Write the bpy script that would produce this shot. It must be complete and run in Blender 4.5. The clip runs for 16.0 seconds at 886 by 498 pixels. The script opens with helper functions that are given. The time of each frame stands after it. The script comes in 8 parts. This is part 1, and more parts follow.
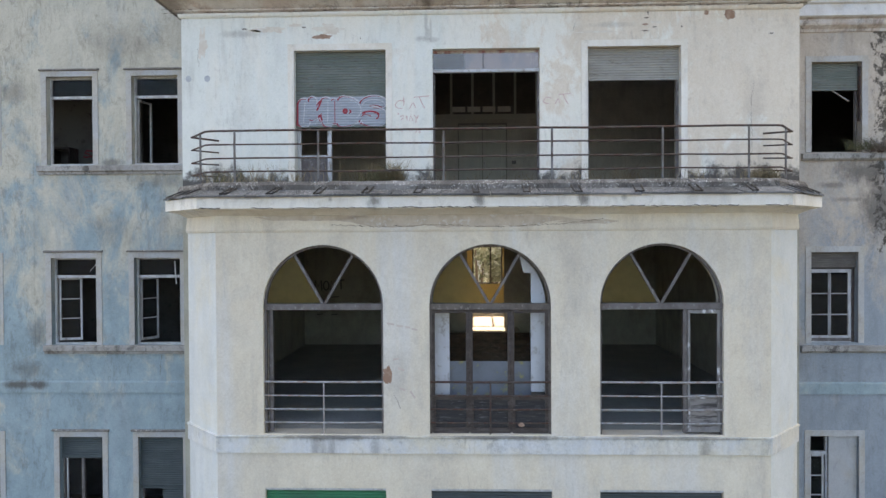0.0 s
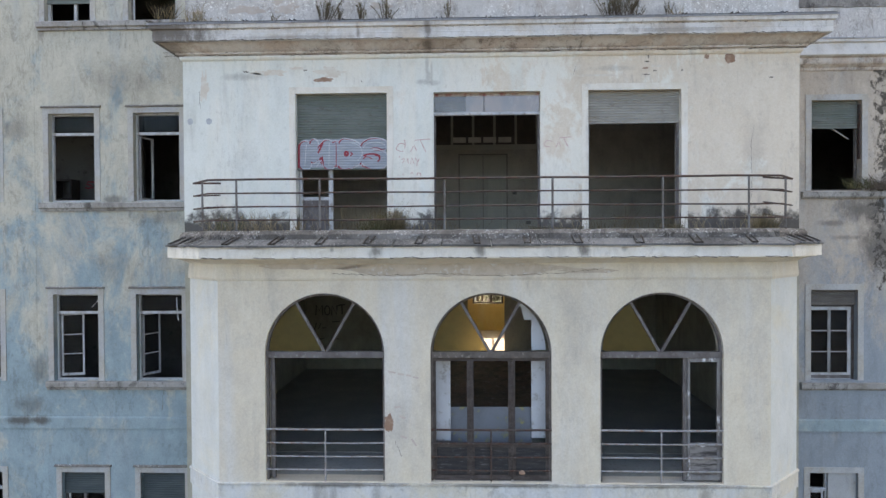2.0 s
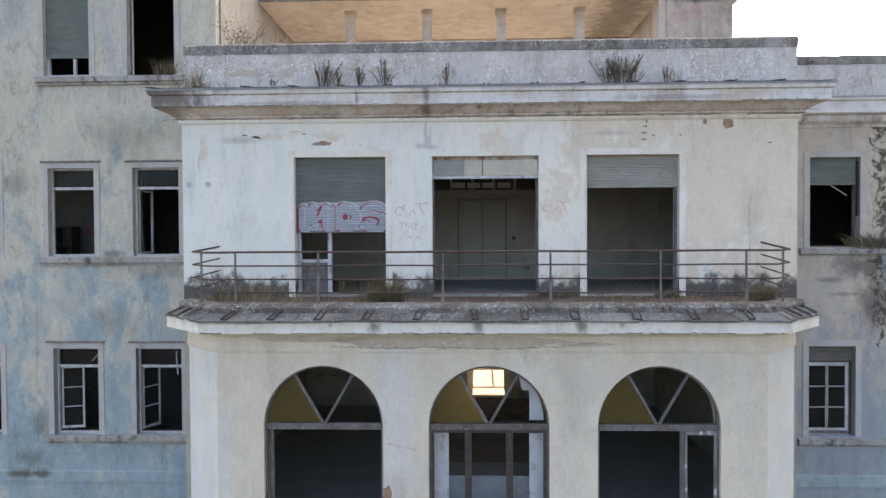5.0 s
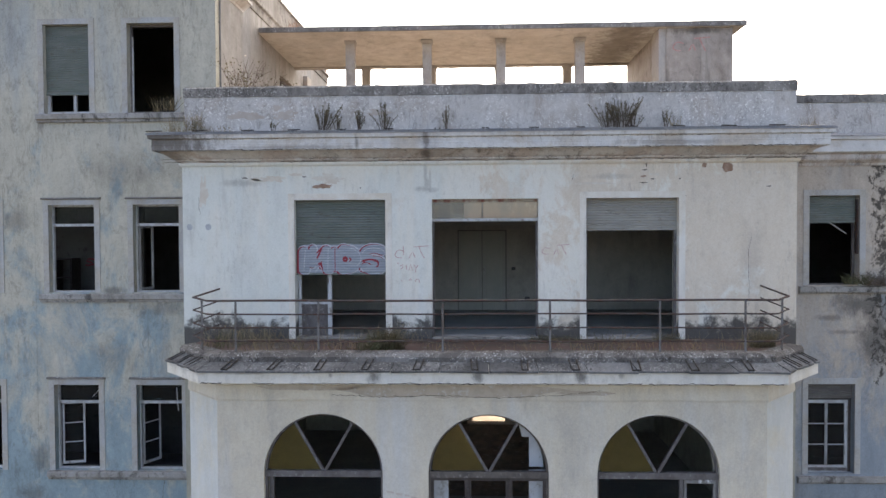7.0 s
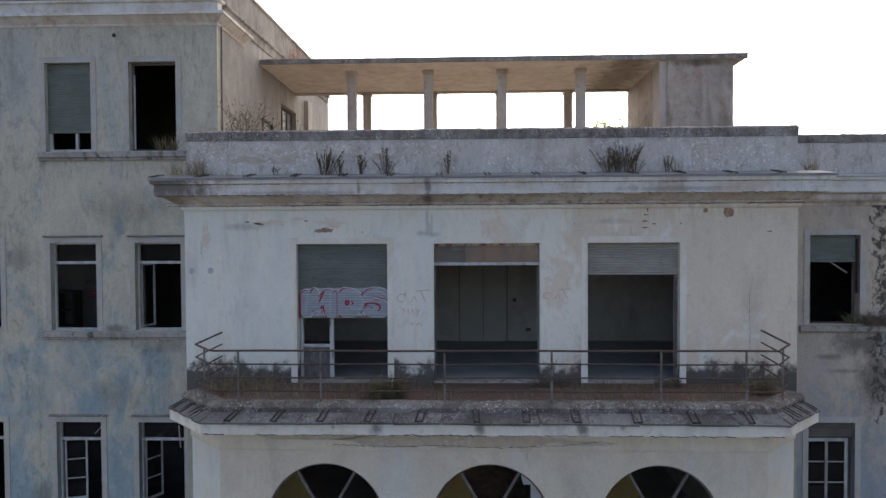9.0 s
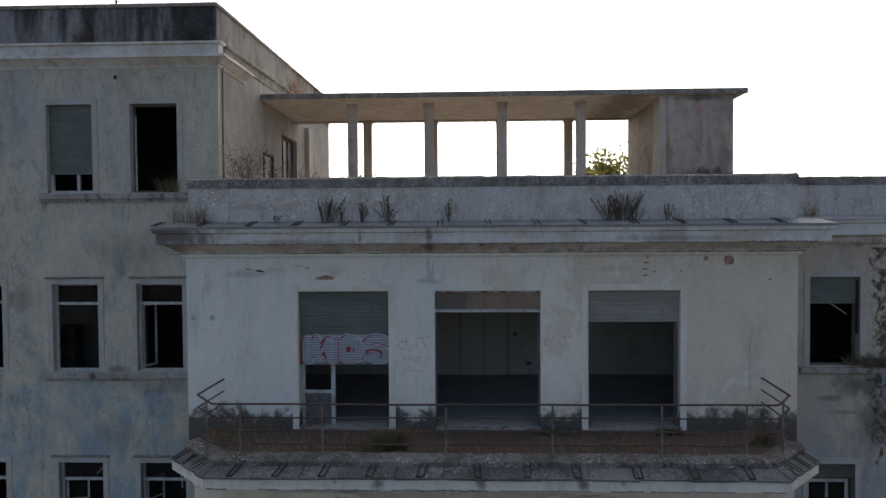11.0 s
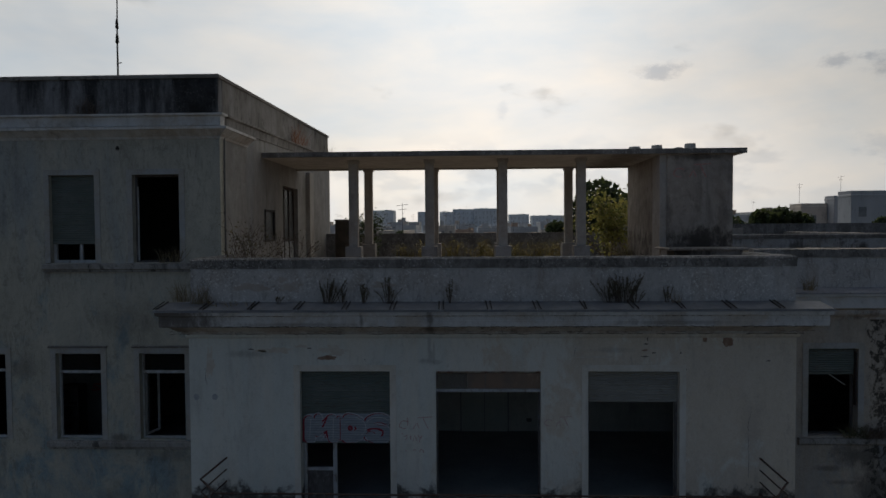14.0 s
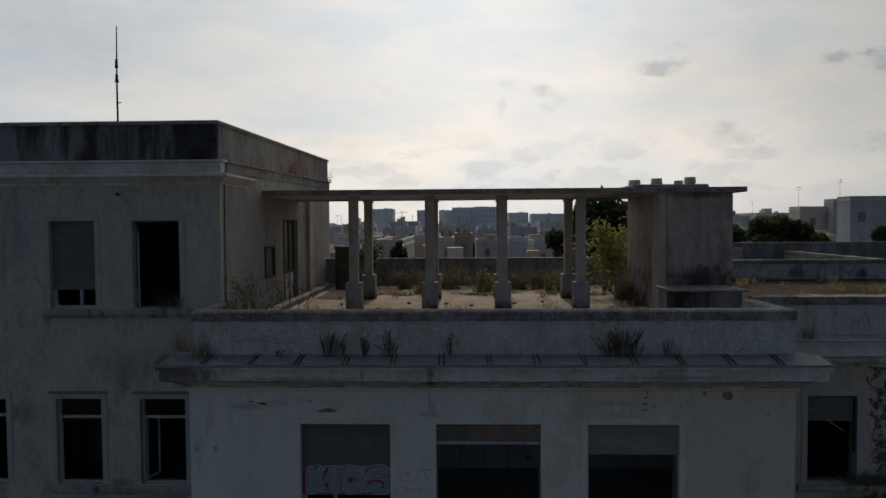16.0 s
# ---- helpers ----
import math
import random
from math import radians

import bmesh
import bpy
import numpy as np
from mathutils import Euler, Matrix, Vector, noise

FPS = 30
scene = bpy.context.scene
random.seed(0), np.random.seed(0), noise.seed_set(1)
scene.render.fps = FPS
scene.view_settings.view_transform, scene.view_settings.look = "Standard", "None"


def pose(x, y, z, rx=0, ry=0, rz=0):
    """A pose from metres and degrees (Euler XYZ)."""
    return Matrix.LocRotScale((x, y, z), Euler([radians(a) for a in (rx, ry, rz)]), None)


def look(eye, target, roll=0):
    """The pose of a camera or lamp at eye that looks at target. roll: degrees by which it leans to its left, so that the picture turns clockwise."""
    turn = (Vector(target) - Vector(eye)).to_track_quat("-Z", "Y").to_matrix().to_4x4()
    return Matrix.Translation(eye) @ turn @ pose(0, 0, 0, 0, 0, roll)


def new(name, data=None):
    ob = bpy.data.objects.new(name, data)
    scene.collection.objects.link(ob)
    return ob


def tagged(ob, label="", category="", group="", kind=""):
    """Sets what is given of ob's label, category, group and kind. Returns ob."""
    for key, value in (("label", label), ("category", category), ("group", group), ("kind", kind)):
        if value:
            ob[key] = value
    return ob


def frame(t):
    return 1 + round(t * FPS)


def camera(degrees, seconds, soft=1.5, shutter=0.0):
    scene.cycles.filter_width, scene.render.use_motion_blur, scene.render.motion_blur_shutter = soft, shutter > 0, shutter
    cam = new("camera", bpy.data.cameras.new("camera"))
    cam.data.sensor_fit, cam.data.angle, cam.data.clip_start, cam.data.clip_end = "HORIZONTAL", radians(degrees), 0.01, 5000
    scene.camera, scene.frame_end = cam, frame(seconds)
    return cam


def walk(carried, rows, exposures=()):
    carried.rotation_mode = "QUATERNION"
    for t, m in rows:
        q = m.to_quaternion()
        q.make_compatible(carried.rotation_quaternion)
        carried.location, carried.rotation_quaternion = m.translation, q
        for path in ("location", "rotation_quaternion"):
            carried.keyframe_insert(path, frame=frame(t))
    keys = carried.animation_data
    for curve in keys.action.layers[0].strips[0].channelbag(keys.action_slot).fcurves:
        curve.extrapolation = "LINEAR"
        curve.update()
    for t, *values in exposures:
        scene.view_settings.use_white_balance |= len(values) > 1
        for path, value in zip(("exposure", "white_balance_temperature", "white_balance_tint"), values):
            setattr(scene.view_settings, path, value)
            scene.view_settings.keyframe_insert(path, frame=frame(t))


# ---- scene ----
cam = camera(66.0, 16.0)
PATH = [
    (0, (-0.398, -12.802, 7.628), (-0.464, -10.803, 7.604), -0.3),
    (0.5, (-0.388, -12.803, 7.809), (-0.455, -10.805, 7.785), -0.3),
    (1, (-0.39, -12.815, 8.026), (-0.458, -10.817, 8.0), -0.3),
    (1.5, (-0.392, -12.818, 8.29), (-0.461, -10.819, 8.255), -0.3),
    (2, (-0.404, -12.839, 8.467), (-0.471, -10.84, 8.437), -0.3),
    (2.5, (-0.383, -12.839, 8.673), (-0.452, -10.84, 8.64), -0.3),
    (3, (-0.385, -12.834, 8.901), (-0.452, -10.836, 8.864), -0.3),
    (3.5, (-0.365, -12.846, 9.101), (-0.433, -10.847, 9.062), -0.3),
    (4, (-0.358, -12.845, 9.312), (-0.427, -10.846, 9.273), -0.3),
    (6.5, (-0.351, -12.854, 10.377), (-0.42, -10.855, 10.33), -0.3),
    (7, (-0.343, -12.852, 10.577), (-0.413, -10.854, 10.531), -0.3),
    (7.5, (-0.337, -12.855, 10.775), (-0.408, -10.857, 10.727), -0.3),
    (8, (-0.347, -12.862, 11.001), (-0.417, -10.864, 10.952), -0.3),
    (8.5, (-0.365, -12.864, 11.209), (-0.434, -10.866, 11.159), -0.4),
    (9, (-0.377, -12.864, 11.451), (-0.446, -10.866, 11.399), -0.3),
    (11.5, (-0.395, -12.882, 12.639), (-0.464, -10.884, 12.582), -0.4),
    (12, (-0.407, -12.893, 12.929), (-0.475, -10.895, 12.869), -0.4),
    (12.5, (-0.39, -12.895, 13.185), (-0.461, -10.897, 13.121), -0.4),
    (13, (-0.409, -12.912, 13.464), (-0.477, -10.914, 13.398), -0.4),
    (13.5, (-0.414, -12.91, 13.726), (-0.482, -10.912, 13.657), -0.4),
    (14, (-0.397, -12.912, 13.985), (-0.466, -10.915, 13.918), -0.4),
    (14.5, (-0.398, -12.919, 14.231), (-0.465, -10.922, 14.164), -0.4),
    (15, (-0.406, -12.922, 14.512), (-0.473, -10.924, 14.443), -0.4),
    (15.5, (-0.405, -12.907, 14.769), (-0.473, -10.91, 14.697), -0.4),
    (16, (-0.409, -12.883, 15.064), (-0.476, -10.885, 14.987), -0.4),
]
# exposure of the clip's own camera, which closes down as the bright sky comes into view
EXPOSURES = [(0.0, 1.87, 7780, 17), (3.5, 1.82, 7750, 18), (7.0, 1.43, 7450, 20), (9.0, 0.72, 7250, 20), (11.5, -0.5, 6900, 15), (12.5, -1.55, 6800, 13), (16.0, -1.85, 6750, 13)]
walk(cam, [(t, look(eye, target, roll)) for t, eye, target, roll in PATH], EXPOSURES)

# ---- world and sun ----
SUN_ELEVATION, SUN_AZIMUTH = radians(26.5), radians(1)   # azimuth from +y towards +x


def make_world():
    w = bpy.data.worlds.new("sky")
    scene.world = w
    w.use_nodes = True
    nt = w.node_tree
    nt.nodes.clear()
    out = nt.nodes.new("ShaderNodeOutputWorld")
    bg = nt.nodes.new("ShaderNodeBackground")
    sky = nt.nodes.new("ShaderNodeTexSky")
    sky.sky_type = "NISHITA"
    sky.sun_disc = False
    sky.sun_elevation = SUN_ELEVATION
    sky.sun_rotation = SUN_AZIMUTH
    sky.dust_density = 1.6
    sky.air_density = 1.0
    grey = nt.nodes.new("ShaderNodeRGBToBW")
    nt.links.new(sky.outputs[0], grey.inputs[0])
    co = nt.nodes.new("ShaderNodeTexCoord")
    mp = nt.nodes.new("ShaderNodeMapping")
    mp.inputs["Scale"].default_value = (1.5, 1.5, 3.2)
    nt.links.new(co.outputs["Generated"], mp.inputs[0])
    no = nt.nodes.new("ShaderNodeTexNoise")
    no.inputs["Scale"].default_value = 2.2
    no.inputs["Detail"].default_value = 5.0
    no.inputs["Roughness"].default_value = 0.48
    no.inputs["Distortion"].default_value = 0.4
    nt.links.new(mp.outputs[0], no.inputs["Vector"])
    ramp = nt.nodes.new("ShaderNodeValToRGB")
    ramp.color_ramp.elements[0].position = 0.3
    ramp.color_ramp.elements[1].position = 0.6
    nt.links.new(no.outputs["Fac"], ramp.inputs[0])
    ramp.color_ramp.elements[0].color = (0.72, 0.72, 0.72, 1)
    cloud = nt.nodes.new("ShaderNodeMix")
    cloud.data_type = "RGBA"
    cloud.blend_type = "MULTIPLY"
    cloud.inputs["Factor"].default_value = 1.0
    cloud.inputs["B"].default_value = (1.0, 0.985, 0.95, 1)
    # way to the sun
    toward = nt.nodes.new("ShaderNodeVectorMath")
    toward.operation = "DOT_PRODUCT"
    toward.inputs[1].default_value = (math.cos(SUN_ELEVATION) * math.sin(SUN_AZIMUTH), math.cos(SUN_ELEVATION) * math.cos(SUN_AZIMUTH), math.sin(SUN_ELEVATION))
    nt.links.new(co.outputs["Generated"], toward.inputs[0])
    glow = nt.nodes.new("ShaderNodeMath")   # the veil evens out the sky behind it
    glow.operation = "POWER"
    glow.inputs[1].default_value = 0.28
    nt.links.new(grey.outputs[0], glow.inputs[0])
    lit = nt.nodes.new("ShaderNodeMath")
    lit.operation = "MULTIPLY"
    nt.links.new(glow.outputs[0], lit.inputs[0])
    lit.inputs[1].default_value = 10.2
    nt.links.new(lit.outputs[0], cloud.inputs["A"])
    mix = nt.nodes.new("ShaderNodeMix")
    mix.data_type = "RGBA"
    veil = nt.nodes.new("ShaderNodeMapRange")   # the cloud veil lies round the sun, the far side of the sky is clearer
    veil.inputs["From Min"].default_value = -0.1
    veil.inputs["From Max"].default_value = 0.4
    veil.inputs["To Min"].default_value = 0.03
    veil.inputs["To Max"].default_value = 1.0
    nt.links.new(toward.outputs["Value"], veil.inputs["Value"])
    cover = nt.nodes.new("ShaderNodeMath")
    cover.operation = "MULTIPLY"
    nt.links.new(ramp.outputs[0], cover.inputs[0])
    nt.links.new(veil.outputs[0], cover.inputs[1])
    nt.links.new(cover.outputs[0], mix.inputs["Factor"])
    nt.links.new(sky.outputs[0], mix.inputs["A"])
    nt.links.new(cloud.outputs["Result"], mix.inputs["B"])
    puff = nt.nodes.new("ShaderNodeTexNoise")
    puff.inputs["Scale"].default_value = 4.2
    puff.inputs["Detail"].default_value = 6.0
    puff.inputs["Roughness"].default_value = 0.5
    nt.links.new(mp.outputs[0], puff.inputs["Vector"])
    dim = nt.nodes.new("ShaderNodeMapRange")
    dim.interpolation_type = "SMOOTHSTEP"
    dim.inputs["From Min"].default_value, dim.inputs["From Max"].default_value = 0.60, 0.74
    dim.inputs["To Min"].default_value, dim.inputs["To Max"].default_value = 1.0, 0.72
    nt.links.new(puff.outputs["Fac"], dim.inputs["Value"])
    wisp_map = nt.nodes.new("ShaderNodeMapping")
    wisp_map.inputs["Scale"].default_value = (1.6, 1.6, 5.0)
    wisp_map.inputs["Rotation"].default_value = (0, radians(12), 0)
    nt.links.new(co.outputs["Generated"], wisp_map.inputs[0])
    wisp = nt.nodes.new("ShaderNodeTexNoise")
    wisp.inputs["Scale"].default_value = 2.4
    wisp.inputs["Detail"].default_value = 7.0
    wisp.inputs["Roughness"].default_value = 0.56
    wisp.inputs["Distortion"].default_value = 0.15
    nt.links.new(wisp_map.outputs[0], wisp.inputs["Vector"])
    thin = nt.nodes.new("ShaderNodeMapRange")
    thin.inputs["From Min"].default_value, thin.inputs["From Max"].default_value = 0.32, 0.66
    thin.inputs["To Min"].default_value, thin.inputs["To Max"].default_value = 0.0, 1.0
    nt.links.new(wisp.outputs["Fac"], thin.inputs["Value"])
    tint = nt.nodes.new("ShaderNodeMix")   # bluish gaps between cream wisps of cloud
    tint.data_type = "RGBA"
    tint.inputs["A"].default_value = (0.86, 0.96, 1.05, 1)
    tint.inputs["B"].default_value = (1.13, 1.11, 1.07, 1)
    nt.links.new(thin.outputs[0], tint.inputs["Factor"])
    wash = nt.nodes.new("ShaderNodeVectorMath")
    wash.operation = "MULTIPLY"
    nt.links.new(mix.outputs["Result"], wash.inputs[0])
    nt.links.new(tint.outputs["Result"], wash.inputs[1])
    shade = nt.nodes.new("ShaderNodeVectorMath")
    shade.operation = "SCALE"
    cool = nt.nodes.new("ShaderNodeMix")   # clear blue sky behind the camera, milky near the sun
    cool.data_type = "RGBA"
    cool.inputs["A"].default_value = (0.93, 0.99, 1.10, 1)
    cool.inputs["B"].default_value = (1, 1, 1, 1)
    nt.links.new(veil.outputs[0], cool.inputs["Factor"])
    both = nt.nodes.new("ShaderNodeVectorMath")
    both.operation = "MULTIPLY"
    nt.links.new(wash.outputs["Vector"], both.inputs[0])
    nt.links.new(cool.outputs["Result"], both.inputs[1])
    nt.links.new(both.outputs["Vector"], shade.inputs[0])
    nt.links.new(dim.outputs[0], shade.inputs["Scale"])
    out_color = shade.outputs["Vector"]

    def math_node(op, a, b, c=None):
        n = nt.nodes.new("ShaderNodeMath")
        n.operation = op
        for s, v in zip(n.inputs, (a, b, c)):
            if isinstance(v, (int, float)):
                s.default_value = v
            elif v is not None:
                nt.links.new(v, s)
        return n.outputs[0]

    def cloud_noise(scale, detail, rough, stretch):
        m = nt.nodes.new("ShaderNodeMapping")
        m.inputs["Scale"].default_value = (1.0, 1.0, stretch)
        nt.links.new(co.outputs["Generated"], m.inputs[0])
        n = nt.nodes.new("ShaderNodeTexNoise")
        n.inputs["Scale"].default_value, n.inputs["Detail"].default_value, n.inputs["Roughness"].default_value = scale, detail, rough
        nt.links.new(m.outputs[0], n.inputs["Vector"])
        return n.outputs["Fac"]

    def darken(color, fac, to):
        m = nt.nodes.new("ShaderNodeMix")
        m.data_type = "RGBA"
        m.blend_type = "MULTIPLY"
        nt.links.new(fac, m.inputs["Factor"])
        nt.links.new(color, m.inputs["A"])
        m.inputs["B"].default_value = (*to, 1)
        return m.outputs["Result"]

    def smooth(value, lo, hi):
        r = nt.nodes.new("ShaderNodeMapRange")
        r.interpolation_type = "SMOOTHSTEP"
        r.inputs["From Min"].default_value, r.inputs["From Max"].default_value = lo, hi
        nt.links.new(value, r.inputs["Value"])
        return r.outputs["Result"]

    # a few small grey cumulus scraps
    ragged = cloud_noise(30.0, 6.0, 0.62, 1.6)
    for c, size in (((0.264, 0.9415, 0.2093), (0.036, 0.3, 0.016)), ((0.460, 0.864, 0.201), (0.026, 0.3, 0.011)), ((0.500, 0.845, 0.194), (0.024, 0.3, 0.016)), ((0.054, 0.985, 0.166), (0.012, 0.3, 0.016))):
        off = nt.nodes.new("ShaderNodeVectorMath")
        off.operation = "MULTIPLY_ADD"
        off.inputs[1].default_value = tuple(1 / s for s in size)
        off.inputs[2].default_value = tuple(-p / s for p, s in zip(c, size))
        nt.links.new(co.outputs["Generated"], off.inputs[0])
        far = nt.nodes.new("ShaderNodeVectorMath")
        far.operation = "LENGTH"
        nt.links.new(off.outputs["Vector"], far.inputs[0])
        depth = math_node("SUBTRACT", math_node("MULTIPLY_ADD", ragged, 2.6, -0.35), far.outputs["Value"])
        out_color = darken(out_color, smooth(depth, -0.1, 0.7), (0.70, 0.73, 0.78) if c[0] > 0.1 else (0.88, 0.9, 0.93))
    # a bank of low cumulus along the horizon, grey below and bright above
    height = nt.nodes.new("ShaderNodeSeparateXYZ")
    nt.links.new(co.outputs["Generated"], height.inputs[0])
    low = math_node("MULTIPLY", smooth(height.outputs["Z"], 0.015, 0.06), smooth(height.outputs["Z"], 0.15, 0.085))
    bank = smooth(cloud_noise(13.0, 7.0, 0.6, 2.2), 0.47, 0.60)
    out_color = darken(out_color, math_node("MULTIPLY", low, bank), (0.86, 0.88, 0.91))
    # thinner, bluer cloud to the east, a thicker grey veil to the west
    out_color = darken(out_color, smooth(height.outputs["X"], -0.05, -0.45), (0.955, 1.005, 1.05))
    out_color = darken(out_color, smooth(height.outputs["X"], 0.18, 0.6), (0.80, 0.80, 0.79))
    nt.links.new(out_color, bg.inputs["Color"])
    bg.inputs["Strength"].default_value = 0.12
    nt.links.new(bg.outputs[0], out.inputs[0])


make_world()
sun = new("sun", bpy.data.lights.new("sun", "SUN"))
sun.data.energy = 3.9
sun.data.angle = radians(0.6)
sun.data.color = (1.0, 0.87, 0.70)
sun.matrix_world = look((0, 0, 60), (-math.sin(SUN_AZIMUTH) * 10, -math.cos(SUN_AZIMUTH) * 10, 60 - 10 * math.tan(SUN_ELEVATION)))


# ---- materials ----
def nodes(name):
    m = bpy.data.materials.new(name)
    m.use_nodes = True
    nt = m.node_tree
    return m, nt, nt.nodes["Principled BSDF"]


def link(nt, a, b):
    nt.links.new(a, b)


def coords(nt, scale=(1, 1, 1)):
    co = nt.nodes.new("ShaderNodeTexCoord")
    mp = nt.nodes.new("ShaderNodeMapping")
    mp.inputs["Scale"].default_value = scale
    link(nt, co.outputs["Object"], mp.inputs[0])
    return mp.outputs[0]


def noise_fac(nt, vec, scale, detail=5.0, rough=0.6, distort=0.0):
    n = nt.nodes.new("ShaderNodeTexNoise")
    n.inputs["Scale"].default_value = scale
    n.inputs["Detail"].default_value = detail
    n.inputs["Roughness"].default_value = rough
    n.inputs["Distortion"].default_value = distort
    link(nt, vec, n.inputs["Vector"])
    return n.outputs["Fac"]


def ramp_fac(nt, fac, lo, hi):
    r = nt.nodes.new("ShaderNodeMapRange")
    r.inputs["From Min"].default_value = lo
    r.inputs["From Max"].default_value = hi
    r.interpolation_type = "SMOOTHSTEP"
    link(nt, fac, r.inputs["Value"])
    return r.outputs["Result"]


def times(nt, a, b):
    n = nt.nodes.new("ShaderNodeMath")
    n.operation = "MULTIPLY"
    for s, v in zip(n.inputs, (a, b)):
        if isinstance(v, (int, float)):
            s.default_value = v
        else:
            link(nt, v, s)
    return n.outputs[0]


def blend(nt, fac, a, b):
    n = nt.nodes.new("ShaderNodeMix")
    n.data_type = "RGBA"
    for s, v in ((n.inputs["Factor"], fac), (n.inputs["A"], a), (n.inputs["B"], b)):
        if isinstance(v, tuple):
            s.default_value = (*v, 1)
        elif isinstance(v, (int, float)):
            s.default_value = v
        else:
            link(nt, v, s)
    return n.outputs["Result"]


def bump(nt, bsdf, fac, strength=0.3, distance=0.01):
    b = nt.nodes.new("ShaderNodeBump")
    b.inputs["Strength"].default_value = strength
    b.inputs["Distance"].default_value = distance
    link(nt, fac, b.inputs["Height"])
    link(nt, b.outputs[0], bsdf.inputs["Normal"])


def plaster(name, paint, under, wash, dirt, patch=(0.45, 0.62), washed=(0.5, 0.7), streak=0.5, grime=0.35, offset=0.0, rough=0.9, rise=0.0, mould=None, lichen=0.0, damp=None, coarse=0.0, coarse_scale=4.0, stains=(), clouding=0.45, tilt=0.0, mould_foot=None, patch_scale=0.7, scuff=0.0, lean=0.0):
    """Old painted plaster: paint worn to an under layer, a washed second tint, rain streaks and grime."""
    m, nt, bsdf = nodes(name)
    co = coords(nt)
    if offset:
        co.node.inputs["Location"].default_value = (offset, offset, offset)
    tall = coords(nt, (1.0, 1.0, 0.13))
    base = noise_fac(nt, co if patch_scale < 1 else coords(nt, (1.0, 1.0, 0.6)), patch_scale, 10, 0.72, 0.4)
    if rise or mould or damp or tilt or lean:
        place = nt.nodes.new("ShaderNodeSeparateXYZ")
        link(nt, coords(nt), place.inputs[0])
    if rise:   # less blue wash on weather-beaten upper storeys; their brighter light is mixed in too
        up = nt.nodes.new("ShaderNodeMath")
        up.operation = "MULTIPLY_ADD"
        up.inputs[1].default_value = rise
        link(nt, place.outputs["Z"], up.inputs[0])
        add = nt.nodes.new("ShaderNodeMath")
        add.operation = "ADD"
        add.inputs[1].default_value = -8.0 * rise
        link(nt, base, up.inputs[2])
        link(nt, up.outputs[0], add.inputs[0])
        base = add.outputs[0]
    if lean:   # more of the under colour towards one end of the wall
        worn = nt.nodes.new("ShaderNodeMath")
        worn.operation = "MULTIPLY_ADD"
        worn.inputs[1].default_value = lean
        link(nt, place.outputs["X"], worn.inputs[0])
        link(nt, base, worn.inputs[2])
        base = worn.outputs[0]
    big = ramp_fac(nt, base, *patch)
    veil = noise_fac(nt, tall, 0.9, 6, 0.62, 0.2)
    if tilt:   # the wash tint gains towards one end of the wall
        side = nt.nodes.new("ShaderNodeMath")
        side.operation = "MULTIPLY_ADD"
        side.inputs[1].default_value = tilt
        link(nt, place.outputs["X"], side.inputs[0])
        link(nt, veil, side.inputs[2])
        veil = side.outputs[0]
    mid = ramp_fac(nt, veil, *washed)
    run = ramp_fac(nt, noise_fac(nt, tall, 3.2, 5, 0.6), 0.50, 0.78)
    runs_where = ramp_fac(nt, noise_fac(nt, co, 0.42, 4, 0.6), 0.42, 0.62)
    spots = ramp_fac(nt, noise_fac(nt, co, 7.0, 6, 0.72), 0.56, 0.74)
    fine = noise_fac(nt, co, 38.0, 4, 0.7)
    c = blend(nt, big, paint, under)
    c = blend(nt, times(nt, mid, 0.75), c, wash)
    c = blend(nt, times(nt, times(nt, run, runs_where), streak), c, dirt)
    c = blend(nt, times(nt, spots, grime), c, dirt)
    if coarse:   # crusty grime in ragged flecks, thicker in some places than in others
        where = ramp_fac(nt, noise_fac(nt, co, 0.6, 4, 0.6), 0.36, 0.62)
        fleck = ramp_fac(nt, noise_fac(nt, coords(nt, (1.0, 1.0, 0.55)), coarse_scale, 10, 0.82, 0.6), 0.50, 0.60)
        c = blend(nt, times(nt, times(nt, fleck, coarse), where), c, dirt)
    if scuff:   # short upright scuffs and runs of old dirt, in drifts
        drift = ramp_fac(nt, noise_fac(nt, coords(nt, (1.0, 1.0, 0.8)), 0.75, 5, 0.65), 0.44, 0.62)
        line = ramp_fac(nt, noise_fac(nt, coords(nt, (1.0, 1.0, 0.22)), 15.0, 6, 0.75, 0.3), 0.50, 0.66)
        c = blend(nt, times(nt, times(nt, line, drift), scuff), c, dirt)
    if damp:   # blotchy black mould where water stands at the foot of the wall
        wet = nt.nodes.new("ShaderNodeMapRange")
        wet.inputs["From Min"].default_value, wet.inputs["From Max"].default_value = damp
        wet.inputs["To Min"].default_value, wet.inputs["To Max"].default_value = 0.34, -0.27
        link(nt, place.outputs["Z"], wet.inputs["Value"])
        sum_ = nt.nodes.new("ShaderNodeMath")
        sum_.operation = "ADD"
        link(nt, wet.outputs[0], sum_.inputs[0])
        link(nt, noise_fac(nt, coords(nt, (1.0, 1.0, 0.9)), 2.4, 9, 0.72, 0.3), sum_.inputs[1])
        c = blend(nt, times(nt, ramp_fac(nt, sum_.outputs[0], 0.51, 0.68), 0.93), c, (0.06, 0.056, 0.054))
